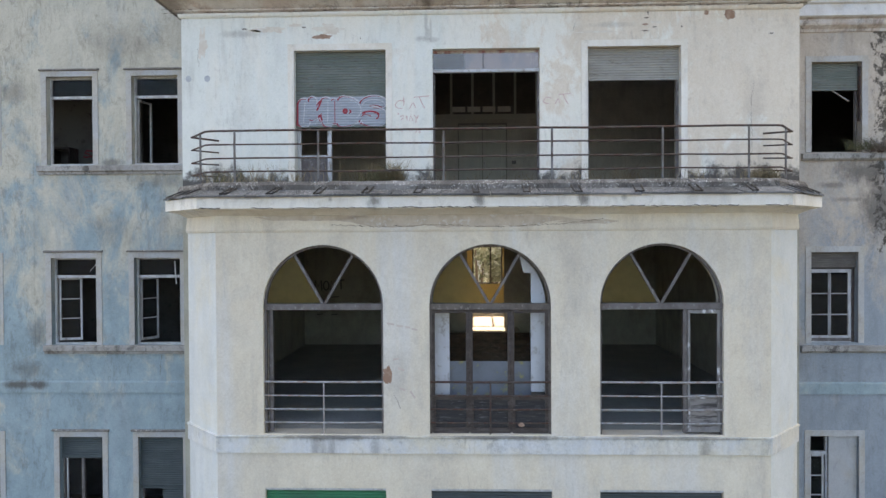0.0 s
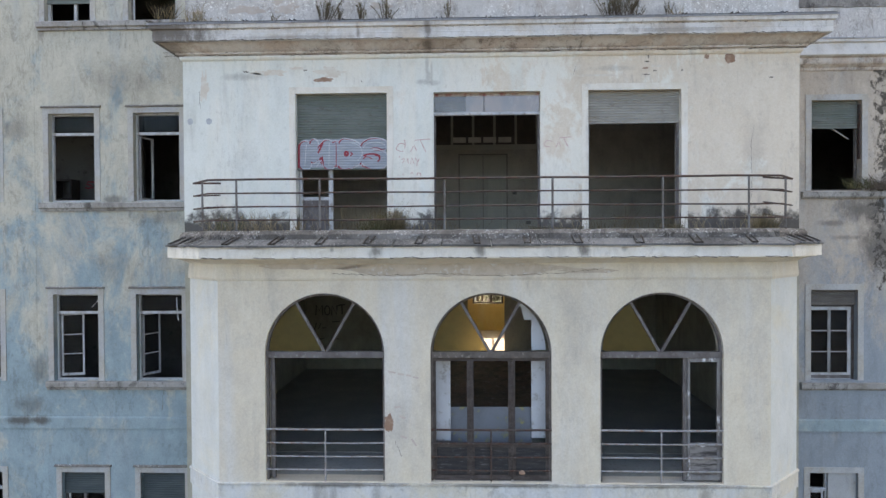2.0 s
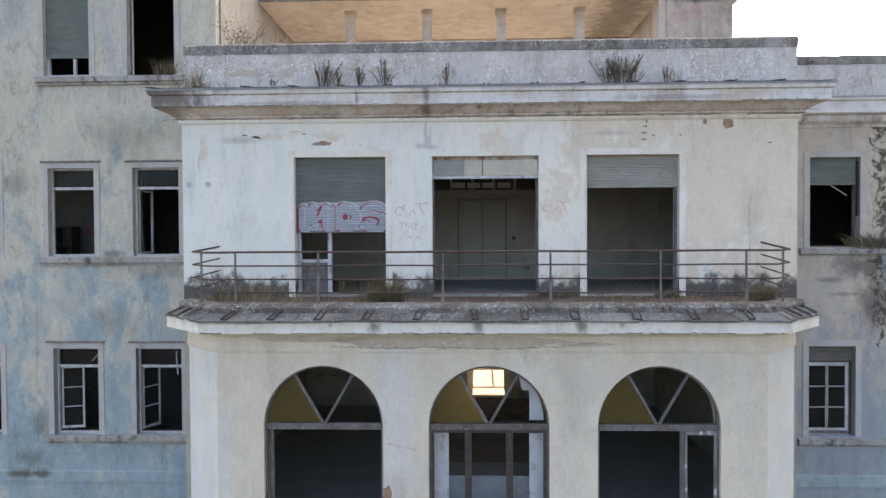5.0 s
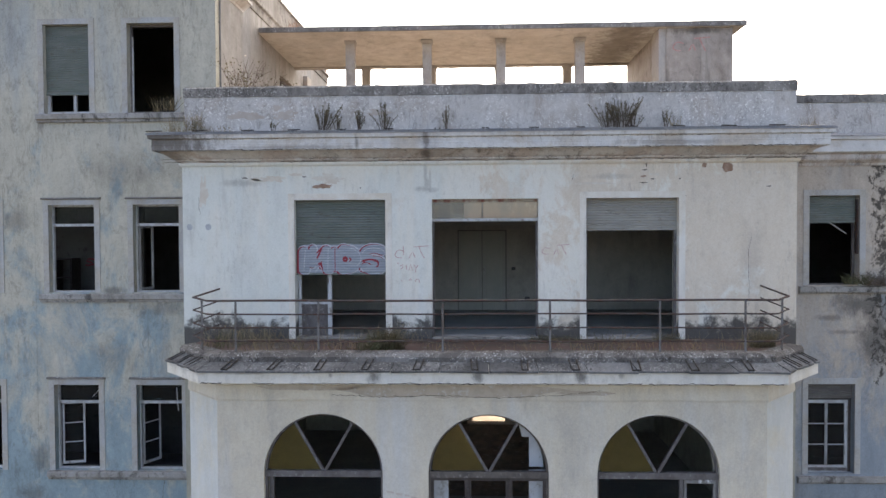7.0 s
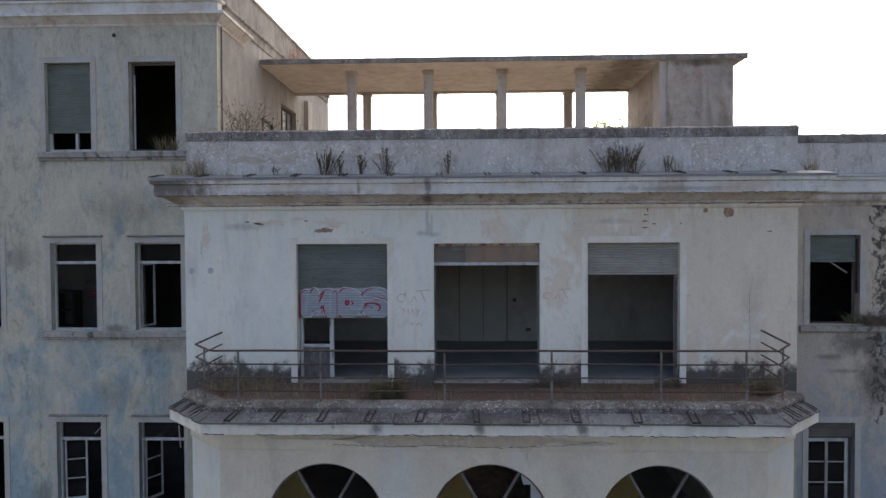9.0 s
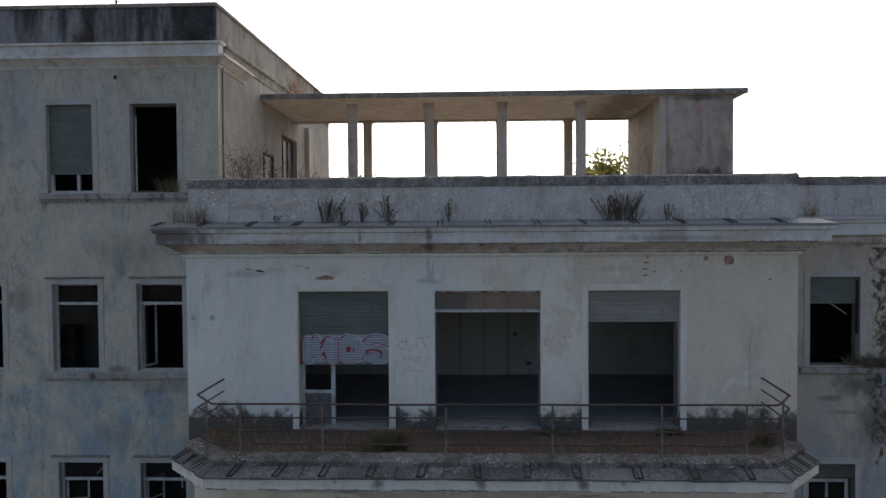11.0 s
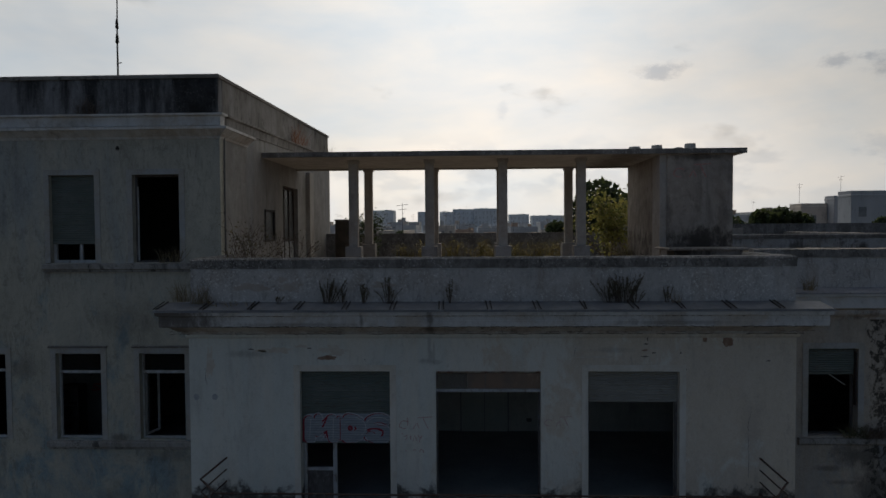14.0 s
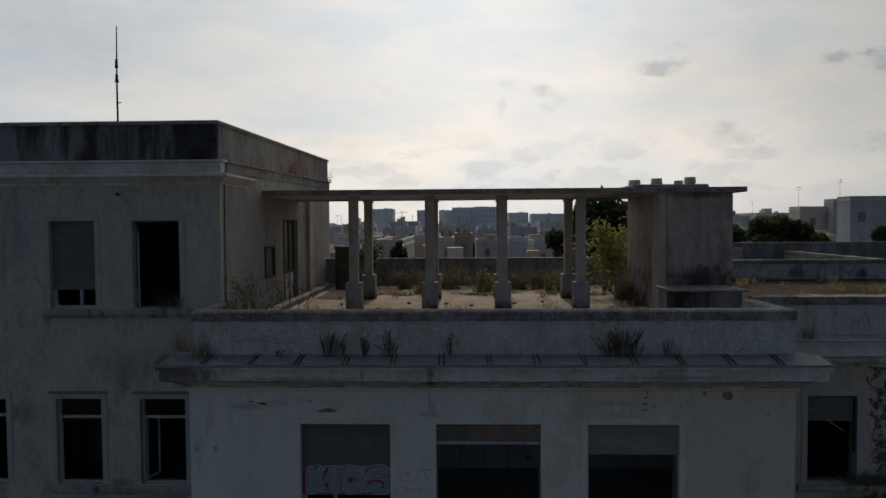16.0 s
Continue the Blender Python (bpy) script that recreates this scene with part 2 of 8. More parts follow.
    for x, z, rx, rz, strength in stains:   # single water and soot stains and other dark patches, ragged at the rim
        off = nt.nodes.new("ShaderNodeVectorMath")
        off.operation = "MULTIPLY_ADD"
        off.inputs[1].default_value = (1 / rx, 0, 1 / rz)
        off.inputs[2].default_value = (-x / rx, 0, -z / rz)
        link(nt, coords(nt), off.inputs[0])
        far = nt.nodes.new("ShaderNodeVectorMath")
        far.operation = "LENGTH"
        link(nt, off.outputs["Vector"], far.inputs[0])
        rim = nt.nodes.new("ShaderNodeMath")
        rim.operation = "MULTIPLY_ADD"
        rim.inputs[1].default_value = 2.6
        link(nt, noise_fac(nt, coords(nt, (1, 1, 0.6)), 4.5, 9, 0.78), rim.inputs[0])
        rim.inputs[2].default_value = -0.75
        gap = nt.nodes.new("ShaderNodeMath")
        gap.operation = "SUBTRACT"
        link(nt, rim.outputs[0], gap.inputs[0])
        link(nt, far.outputs["Value"], gap.inputs[1])
        c = blend(nt, times(nt, ramp_fac(nt, gap.outputs[0], -0.65, 0.35), strength), c, dirt)
    if lichen:
        c = blend(nt, times(nt, times(nt, ramp_fac(nt, noise_fac(nt, co, 27.0, 3, 0.75), 0.575, 0.63), ramp_fac(nt, noise_fac(nt, co, 1.3, 4, 0.7), 0.42, 0.56)), lichen), c, (0.74, 0.74, 0.72))
    if mould:
        thick = nt.nodes.new("ShaderNodeMapRange")
        thick.inputs["From Min"].default_value, thick.inputs["From Max"].default_value = mould
        thick.inputs["To Min"].default_value, thick.inputs["To Max"].default_value = -0.25, 0.035
        link(nt, place.outputs["X"], thick.inputs["Value"])
        both = nt.nodes.new("ShaderNodeMath")
        both.operation = "ADD"
        link(nt, thick.outputs[0], both.inputs[0])
        link(nt, noise_fac(nt, coords(nt, (1, 1, 0.75)), 6.0, 10, 0.78, 0.4), both.inputs[1])
        black = both.outputs[0]
        if mould_foot:   # the growth stops short of the lower storey
            low = nt.nodes.new("ShaderNodeMapRange")
            low.inputs["From Min"].default_value, low.inputs["From Max"].default_value = mould_foot
            low.inputs["To Min"].default_value, low.inputs["To Max"].default_value = -0.22, 0.0
            link(nt, place.outputs["Z"], low.inputs["Value"])
            less = nt.nodes.new("ShaderNodeMath")
            less.operation = "ADD"
            link(nt, low.outputs[0], less.inputs[0])
            link(nt, black, less.inputs[1])
            black = less.outputs[0]
        c = blend(nt, times(nt, ramp_fac(nt, black, 0.505, 0.575), 0.93), c, (0.055, 0.05, 0.043))
    tone = nt.nodes.new("ShaderNodeMix")
    tone.data_type = "RGBA"
    tone.blend_type = "OVERLAY"
    tone.inputs["Factor"].default_value = 0.27
    mottle = nt.nodes.new("ShaderNodeMix")
    mottle.data_type = "RGBA"
    mottle.blend_type = "OVERLAY"
    mottle.inputs["Factor"].default_value = clouding
    link(nt, c, mottle.inputs["A"])
    link(nt, noise_fac(nt, coords(nt, (1.0, 1.0, 0.6)), 2.6, 9, 0.72, 0.3), mottle.inputs["B"])
    link(nt, mottle.outputs["Result"], tone.inputs["A"])
    link(nt, fine, tone.inputs["B"])
    link(nt, tone.outputs["Result"], bsdf.inputs["Base Color"])
    bsdf.inputs["Roughness"].default_value = rough
    bsdf.inputs["Specular IOR Level"].default_value = 0.25
    h = nt.nodes.new("ShaderNodeMath")
    h.operation = "ADD"
    link(nt, times(nt, fine, 0.35), h.inputs[0])
    link(nt, noise_fac(nt, co, 5.0, 6, 0.6), h.inputs[1])
    bump(nt, bsdf, h.outputs[0], 0.35, 0.012)
    return m


def surface(name, a, b, scale=4.0, rough=0.7, metal=0.0, lo=0.4, hi=0.65, stretch=(1, 1, 1), relief=0.2, spec=0.4, third=None, third_scale=14.0):
    m, nt, bsdf = nodes(name)
    co = coords(nt, stretch)
    f = noise_fac(nt, co, scale, 6, 0.65)
    c = blend(nt, ramp_fac(nt, f, lo, hi), a, b)
    if third:
        c = blend(nt, ramp_fac(nt, noise_fac(nt, co, third_scale, 5, 0.7), 0.55, 0.68), c, third)
    link(nt, c, bsdf.inputs["Base Color"])
    bsdf.inputs["Roughness"].default_value = rough
    bsdf.inputs["Metallic"].default_value = metal
    bsdf.inputs["Specular IOR Level"].default_value = spec
    bump(nt, bsdf, noise_fac(nt, co, scale * 6, 5, 0.7), relief, 0.008)
    return m


CREAM = plaster("cream_plaster", (0.61, 0.555, 0.455), (0.555, 0.51, 0.43), (0.565, 0.57, 0.56), (0.25, 0.24, 0.225), streak=0.4, grime=0.2, washed=(0.5, 0.72), coarse=0.1, patch_scale=1.1, scuff=0.2, clouding=0.26, stains=((-1.5, 5.4, 0.25, 0.5, 0.2), (1.4, 6.9, 0.3, 0.8, 0.15)))
WHITEWASH = plaster("whitewashed_plaster", (0.705, 0.695, 0.635), (0.64, 0.575, 0.485), (0.635, 0.675, 0.65), (0.22, 0.212, 0.205), patch=(0.49, 0.59), lean=0.028, washed=(0.50, 0.66), tilt=-0.03, patch_scale=1.3, scuff=0.25, streak=0.5, grime=0.2, offset=7.3, damp=(8.55, 9.42), coarse=0.1, clouding=0.26,
                    stains=((-1.12, 11.72, 0.04, 0.25, 0.4), (-1.03, 11.62, 0.03, 0.22, 0.35), (-1.2, 11.42, 0.12, 0.06, 0.4), (-0.98, 11.40, 0.12, 0.05, 0.35), (-1.09, 11.5, 0.08, 0.16, 0.35), (-4.6, 9.95, 0.32, 0.5, 0.16), (-4.6, 11.55, 0.5, 0.08, 0.35), (4.95, 10.1, 0.25, 0.8, 0.2), (2.3, 11.62, 0.5, 0.06, 0.3)))
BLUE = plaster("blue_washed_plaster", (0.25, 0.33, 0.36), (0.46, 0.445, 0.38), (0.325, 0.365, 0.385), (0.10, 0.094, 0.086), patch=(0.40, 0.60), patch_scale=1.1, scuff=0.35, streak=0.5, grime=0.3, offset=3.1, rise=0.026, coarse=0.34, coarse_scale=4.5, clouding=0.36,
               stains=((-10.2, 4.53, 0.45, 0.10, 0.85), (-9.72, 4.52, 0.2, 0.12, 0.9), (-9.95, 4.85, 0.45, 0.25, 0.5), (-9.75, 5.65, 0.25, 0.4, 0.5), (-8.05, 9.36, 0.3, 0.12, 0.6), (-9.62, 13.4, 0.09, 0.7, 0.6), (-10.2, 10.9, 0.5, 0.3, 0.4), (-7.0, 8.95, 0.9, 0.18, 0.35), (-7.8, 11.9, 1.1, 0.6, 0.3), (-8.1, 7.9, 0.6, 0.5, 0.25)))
CHAMFER = plaster("pale_blue_plaster", (0.53, 0.55, 0.535), (0.56, 0.545, 0.475), (0.50, 0.54, 0.56), (0.26, 0.25, 0.25), streak=0.35, grime=0.18, offset=11.0, clouding=0.25)
BLUE_MOULD = plaster("mouldy_blue_plaster", (0.255, 0.295, 0.33), (0.45, 0.395, 0.335), (0.33, 0.345, 0.35), (0.12, 0.11, 0.10), patch=(0.38, 0.62), patch_scale=1.3, scuff=0.3, streak=0.5, grime=0.3, offset=15.0, rise=0.055, mould=(7.7, 8.25), mould_foot=(6.2, 7.9), coarse=0.25, clouding=0.3,
                     stains=((7.9, 9.05, 0.7, 0.3, 0.8), (8.25, 8.3, 0.45, 0.8, 0.85), (7.3, 8.75, 0.35, 0.08, 0.6), (7.6, 8.45, 0.4, 0.06, 0.5), (6.4, 7.6, 0.4, 0.3, 0.2)))
BAND = plaster("stained_band_plaster", (0.57, 0.54, 0.46), (0.54, 0.56, 0.575), (0.50, 0.54, 0.57), (0.15, 0.145, 0.135), patch=(0.40, 0.60), streak=0.8, grime=0.4, offset=5.0, coarse=0.45, coarse_scale=5.0, clouding=0.3,
               stains=((-2.6, 4.40, 1.3, 0.07, 0.8), (0.1, 4.40, 1.3, 0.06, 0.8), (2.9, 4.40, 1.2, 0.06, 0.7), (-1.9, 4.2, 0.1, 0.35, 0.5), (3.5, 4.2, 0.12, 0.3, 0.5), (-2.9, 4.25, 0.08, 0.3, 0.45)))
EAVEWHITE = plaster("white_eave_paint", (0.66, 0.64, 0.59), (0.58, 0.55, 0.48), (0.61, 0.62, 0.60), (0.14, 0.13, 0.12), patch=(0.5, 0.68), streak=0.45, grime=0.22, offset=2.0, coarse=0.22, coarse_scale=5.0, clouding=0.28,
                    stains=((-1.84, 8.27, 0.13, 0.14, 0.8), (-0.18, 8.28, 0.11, 0.12, 0.8), (1.47, 8.28, 0.11, 0.13, 0.85), (-2.55, 8.3, 0.04, 0.05, 0.6), (2.1, 8.3, 0.05, 0.06, 0.5), (-4.0, 8.33, 0.6, 0.03, 0.5), (0.4, 8.33, 0.9, 0.03, 0.45)))
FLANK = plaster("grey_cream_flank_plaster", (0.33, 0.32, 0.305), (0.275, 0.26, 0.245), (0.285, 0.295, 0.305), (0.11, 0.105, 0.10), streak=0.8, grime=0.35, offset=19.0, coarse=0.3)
CORNICE = plaster("cornice_stone", (0.60, 0.60, 0.595), (0.50, 0.46, 0.415), (0.53, 0.545, 0.56), (0.16, 0.145, 0.132), patch=(0.48, 0.62), streak=0.5, grime=0.3, offset=2.0, coarse=0.35, coarse_scale=5.0,
                  stains=((-6.0, 12.28, 1.15, 0.5, 0.97), (-1.08, 12.27, 0.09, 0.2, 0.8), (-2.35, 12.25, 0.05, 0.15, 0.7), (-1.84, 8.3, 0.11, 0.14, 0.85), (-0.18, 8.3, 0.11, 0.14, 0.85), (1.47, 8.3, 0.11, 0.14, 0.85), (3.4, 12.2, 1.2, 0.06, 0.5), (-3.6, 12.17, 1.4, 0.05, 0.5)))
COVE = plaster("brown_stained_cornice_cove", (0.48, 0.42, 0.38), (0.56, 0.54, 0.515), (0.36, 0.315, 0.275), (0.13, 0.112, 0.098), patch=(0.46, 0.56), patch_scale=1.4, streak=0.6, grime=0.4, offset=22.0, coarse=0.75, coarse_scale=5.0, stains=((-1.08, 12.04, 0.13, 0.15, 0.9), (-5.9, 12.05, 0.4, 0.15, 0.5)))
PARAPET = plaster("weathered_parapet_render", (0.48, 0.47, 0.46), (0.40, 0.37, 0.345), (0.49, 0.49, 0.49), (0.11, 0.106, 0.102), patch=(0.47, 0.60), patch_scale=1.5, scuff=0.5, streak=0.7, grime=0.5, offset=9.0, lichen=0.9, coarse=0.45, coarse_scale=9.0, clouding=0.35)
COPING = plaster("mossy_coping", (0.245, 0.235, 0.225), (0.16, 0.152, 0.145), (0.32, 0.31, 0.30), (0.045, 0.042, 0.04), patch=(0.42, 0.54), patch_scale=2.5, streak=0.7, grime=0.8, offset=1.0, lichen=0.55, coarse=0.8, coarse_scale=14.0)
TRIM = plaster("pale_trim_plaster", (0.395, 0.405, 0.41), (0.39, 0.37, 0.33), (0.355, 0.385, 0.41), (0.14, 0.135, 0.13), streak=0.55, grime=0.3, offset=4.0, coarse=0.25, clouding=0.3)
WHITETRIM = plaster("white_door_trim", (0.71, 0.69, 0.635), (0.64, 0.59, 0.505), (0.65, 0.67, 0.66), (0.24, 0.23, 0.23), streak=0.4, grime=0.25, offset=5.7, clouding=0.25)
SILL = plaster("sill_stone", (0.32, 0.315, 0.305), (0.25, 0.235, 0.215), (0.38, 0.38, 0.375), (0.05, 0.047, 0.045), streak=0.8, grime=0.6, offset=6.0, coarse=0.9, coarse_scale=5.0)
BLACKENED_AND_SHADE = plaster("blackened_render_and_lid_shade", (0.05, 0.05, 0.054), (0.028, 0.027, 0.026), (0.30, 0.305, 0.32), (0.012, 0.012, 0.012), washed=(0.47, 0.60), streak=0.9, grime=0.7, offset=14.0, coarse=0.6, coarse_scale=5.0, lichen=0.1)
GREYPARA = plaster("grey_streaked_parapet", (0.27, 0.255, 0.24), (0.20, 0.185, 0.17), (0.34, 0.33, 0.32), (0.03, 0.028, 0.026), streak=1.0, grime=0.6, offset=27.0, coarse=0.8, coarse_scale=5.0)
BLOCKFACE = plaster("dirty_whitewashed_face", (0.42, 0.425, 0.43), (0.34, 0.325, 0.30), (0.37, 0.39, 0.41), (0.07, 0.066, 0.06), streak=0.9, grime=0.6, offset=29.0, coarse=0.7, coarse_scale=5.0, stains=((11.9, 13.1, 0.4, 0.3, 0.8), (14.3, 13.05, 0.25, 0.25, 0.9), (9.0, 12.9, 3.0, 0.1, 0.7)))
# the last argument makes each plinth darker towards its foot
PLINTH = plaster("grey_plinth_render", (0.31, 0.31, 0.31), (0.25, 0.24, 0.23), (0.30, 0.31, 0.32), (0.035, 0.034, 0.033), streak=0.6, grime=0.4, offset=33.0, coarse=0.3, stains=((0.0, -0.05, 30.0, 0.30, 0.97),))
KERB = plaster("dark_kerb_concrete", (0.17, 0.16, 0.152), (0.105, 0.098, 0.092), (0.24, 0.235, 0.23), (0.03, 0.028, 0.026), patch=(0.42, 0.54), patch_scale=2.5, streak=0.7, grime=0.8, offset=41.0, lichen=0.5, coarse=0.9, coarse_scale=14.0)
# stained low and at the sides; also a darker strip along the top
HUT = plaster("brown_stained_hut_plaster", (0.39, 0.35, 0.315), (0.31, 0.27, 0.24), (0.36, 0.335, 0.31), (0.07, 0.06, 0.052), streak=0.8, grime=0.4, offset=18.0, coarse=0.4, stains=((0.0, 0.6, 1.3, 0.6, 1.0), (0.05, 0.95, 1.1, 0.3, 0.9), (0.6, 1.4, 0.2, 0.8, 0.5), (0.0, 3.05, 1.0, 0.12, 0.7), (-0.85, 1.5, 0.15, 0.9, 0.5)))
CANOPY = plaster("cream_canopy_plaster", (0.525, 0.51, 0.48), (0.455, 0.435, 0.40), (0.49, 0.485, 0.465), (0.13, 0.11, 0.09), streak=0.4, grime=0.3, offset=8.0, coarse=0.2, stains=((3.4, 3.1, 0.8, 0.25, 0.7),))
PERGOLA = plaster("pergola_plaster", (0.41, 0.39, 0.365), (0.35, 0.325, 0.295), (0.36, 0.355, 0.345), (0.13, 0.12, 0.11), streak=0.7, grime=0.35, offset=8.0, coarse=0.25, stains=((3.4, 3.1, 0.8, 0.25, 0.7),))
INTERIOR = plaster("interior_plaster", (0.35, 0.345, 0.29), (0.29, 0.28, 0.23), (0.32, 0.33, 0.30), (0.09, 0.088, 0.08), streak=0.4, grime=0.35, offset=12.0)
OCHRE = plaster("ochre_interior_plaster", (0.76, 0.63, 0.33), (0.70, 0.58, 0.33), (0.74, 0.66, 0.45), (0.25, 0.2, 0.13), streak=0.3, grime=0.2, offset=13.0)
CEILING = surface("ceiling_plaster", (0.34, 0.33, 0.30), (0.27, 0.26, 0.23), 1.5, 0.9)
FLOOR = surface("dusty_floor_tiles", (0.15, 0.16, 0.165), (0.21, 0.21, 0.20), 2.0, 0.75, third=(0.13, 0.12, 0.11))
TERRACE = surface("dusty_terrace_floor", (0.48, 0.395, 0.32), (0.35, 0.29, 0.235), 1.6, 0.95, third=(0.20, 0.17, 0.125), third_scale=2.6, relief=0.5)
# shade of the wing rooms is put into this dark plaster colour
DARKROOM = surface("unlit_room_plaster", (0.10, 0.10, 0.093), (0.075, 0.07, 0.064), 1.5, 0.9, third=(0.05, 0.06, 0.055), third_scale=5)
ROOM = plaster("upper_room_plaster", (0.42, 0.41, 0.375), (0.37, 0.35, 0.315), (0.38, 0.38, 0.36), (0.12, 0.11, 0.11), streak=0.4, grime=0.3, offset=17.0)
FLOOR_ROOM = surface("dusty_grey_floor_tiles", (0.28, 0.30, 0.285), (0.34, 0.345, 0.33), 1.4, 0.7, third=(0.20, 0.20, 0.185))
FLOOR_UPPER = surface("dark_floor_tiles", (0.17, 0.175, 0.175), (0.13, 0.13, 0.125), 1.4, 0.75, third=(0.16, 0.16, 0.155))
ROOFDIRT = surface("dark_roof_dirt", (0.075, 0.06, 0.045), (0.05, 0.042, 0.032), 1.2, 0.95, third=(0.11, 0.09, 0.065), third_scale=3.0, spec=0.03)
ROOFSHEET = surface("grey_roof_membrane", (0.20, 0.21, 0.24), (0.28, 0.29, 0.31), 1.6, 0.6, third=(0.12, 0.12, 0.12))
GROUND = surface("dry_ground", (0.135, 0.12, 0.10), (0.085, 0.083, 0.062), 0.06, 0.95, third=(0.11, 0.10, 0.08), third_scale=0.4, spec=0.05)


# ---- building blocks ----
def origin(ob):
    p = Vector((0, 0, 0))
    while ob is not None:
        p += ob.location
        ob = ob.parent
    return p


def part(name, bm, material, parent=None, label="", smooth=False):
    """Links bm, given in world metres, as one mesh object under parent."""
    if parent is not None:
        bm.transform(Matrix.Translation(-origin(parent)))
    bmesh.ops.recalc_face_normals(bm, faces=bm.faces)
    me = bpy.data.meshes.new(name)
    bm.to_mesh(me)
    bm.free()
    if smooth:
        for p in me.polygons:
            p.use_smooth = True
    for m in material if isinstance(material, (list, tuple)) else (material,):
        me.materials.append(m)
    ob = new(name, me)
    ob.parent = parent
    if label:
        ob["label"] = label
    return ob


def setting(name, bm, material, label, category="wall"):
    return tagged(part(name, bm, material), label, category, kind="structure")


def thing(name, at, label, category, group="", kind=""):
    ob = new(name)
    ob.empty_display_size = 0.2
    ob.location = at
    return tagged(ob, label, category, group, kind)


def box(bm, x0, x1, y0, y1, z0, z1, mi=0):
    v = [bm.verts.new((x, y, z)) for z in (z0, z1) for y in (y0, y1) for x in (x0, x1)]
    for f in ((0, 2, 3, 1), (4, 5, 7, 6), (0, 1, 5, 4), (2, 6, 7, 3), (0, 4, 6, 2), (1, 3, 7, 5)):
        bm.faces.new([v[i] for i in f]).material_index = mi
    return v


def new_box(*dims, bevel=0.0):
    bm = bmesh.new()
    box(bm, *dims)
    if bevel:
        bmesh.ops.bevel(bm, geom=list(bm.edges), offset=bevel, segments=2, affect="EDGES", profile=0.6)
    return bm


def tube(bm, pts, r, sides=8, r_end=None):
    pts = [Vector(p) for p in pts]
    rings = []
    for i, p in enumerate(pts):
        d = (pts[min(i + 1, len(pts) - 1)] - pts[max(i - 1, 0)]).normalized()
        up = Vector((0, 0, 1)) if abs(d.z) < 0.9 else Vector((1, 0, 0))
        a = d.cross(up).normalized()
        b = a.cross(d).normalized()
        rr = r if r_end is None else r + (r_end - r) * i / (len(pts) - 1)
        rings.append([bm.verts.new(p + (a * math.cos(t) + b * math.sin(t)) * rr) for t in (2 * math.pi * k / sides for k in range(sides))])
    for A, B in zip(rings, rings[1:]):
        for k in range(sides):
            bm.faces.new((A[k], A[(k + 1) % sides], B[(k + 1) % sides], B[k]))
    bm.faces.new(rings[0][::-1])
    bm.faces.new(rings[-1])


def new_tube(pts, r, sides=8, r_end=None):
    bm = bmesh.new()
    tube(bm, pts, r, sides, r_end)
    return bm


def pierced(bm, us, vs, d0, d1, holes, place):
    """A flat slab between depths d0 and d1 with rectangular holes (u0, u1, v0, v1); place maps (u, v, d) to the world."""
    us = sorted({*us, *(h[0] for h in holes), *(h[1] for h in holes)})
    vs = sorted({*vs, *(h[2] for h in holes), *(h[3] for h in holes)})
    us = [u for u in us if us[0] <= u <= us[-1]]

    def solid(i, j):
        if not (0 <= i < len(us) - 1 and 0 <= j < len(vs) - 1):
            return False
        u, v = (us[i] + us[i + 1]) / 2, (vs[j] + vs[j + 1]) / 2
        return not any(a < u < b and c < v < d for a, b, c, d in holes)

    V = {}

    def vert(i, j, k):
        if (i, j, k) not in V:
            V[i, j, k] = bm.verts.new(place(us[i], vs[j], (d0, d1)[k]))
        return V[i, j, k]

    for i in range(len(us) - 1):
        for j in range(len(vs) - 1):
            if not solid(i, j):
                continue
            bm.faces.new([vert(i, j, 0), vert(i + 1, j, 0), vert(i + 1, j + 1, 0), vert(i, j + 1, 0)])
            bm.faces.new([vert(i, j + 1, 1), vert(i + 1, j + 1, 1), vert(i + 1, j, 1), vert(i, j, 1)])
            for di, dj, a, b in ((-1, 0, (0, 0), (0, 1)), (1, 0, (1, 1), (1, 0)), (0, -1, (1, 0), (0, 0)), (0, 1, (0, 1), (1, 1))):
                if not solid(i + di, j + dj):
                    p, q = (i + a[0], j + a[1]), (i + b[0], j + b[1])
                    bm.faces.new([vert(*p, 0), vert(*q, 0), vert(*q, 1), vert(*p, 1)])


def facade(x0, x1, z0, z1, y0, y1, holes=()):
    bm = bmesh.new()
    pierced(bm, (x0, x1), (z0, z1), y0, y1, list(holes), lambda u, v, d: (u, d, v))
    return bm


def flank(y0, y1, z0, z1, x0, x1, holes=()):
    bm = bmesh.new()
    pierced(bm, (y0, y1), (z0, z1), x0, x1, list(holes), lambda u, v, d: (d, u, v))
    return bm


def deck(x0, x1, y0, y1, z0, z1, holes=()):
    bm = bmesh.new()
    pierced(bm, (x0, x1), (y0, y1), z0, z1, list(holes), lambda u, v, d: (u, v, d))
    return bm


def offset_path(path, d):
    """The open path moved to its right by d, with mitred corners."""
    pts = [Vector(p) for p in path]
    out = []
    for i, p in enumerate(pts):
        a = (p - pts[i - 1]).normalized() if i else None
        b = (pts[i + 1] - p).normalized() if i + 1 < len(pts) else None
        na = Vector((a.y, -a.x)) if a else Vector((b.y, -b.x))
        nb = Vector((b.y, -b.x)) if b else na
        n = (na + nb) / 2
        out.append(p + n * (d / n.length_squared))
    return out


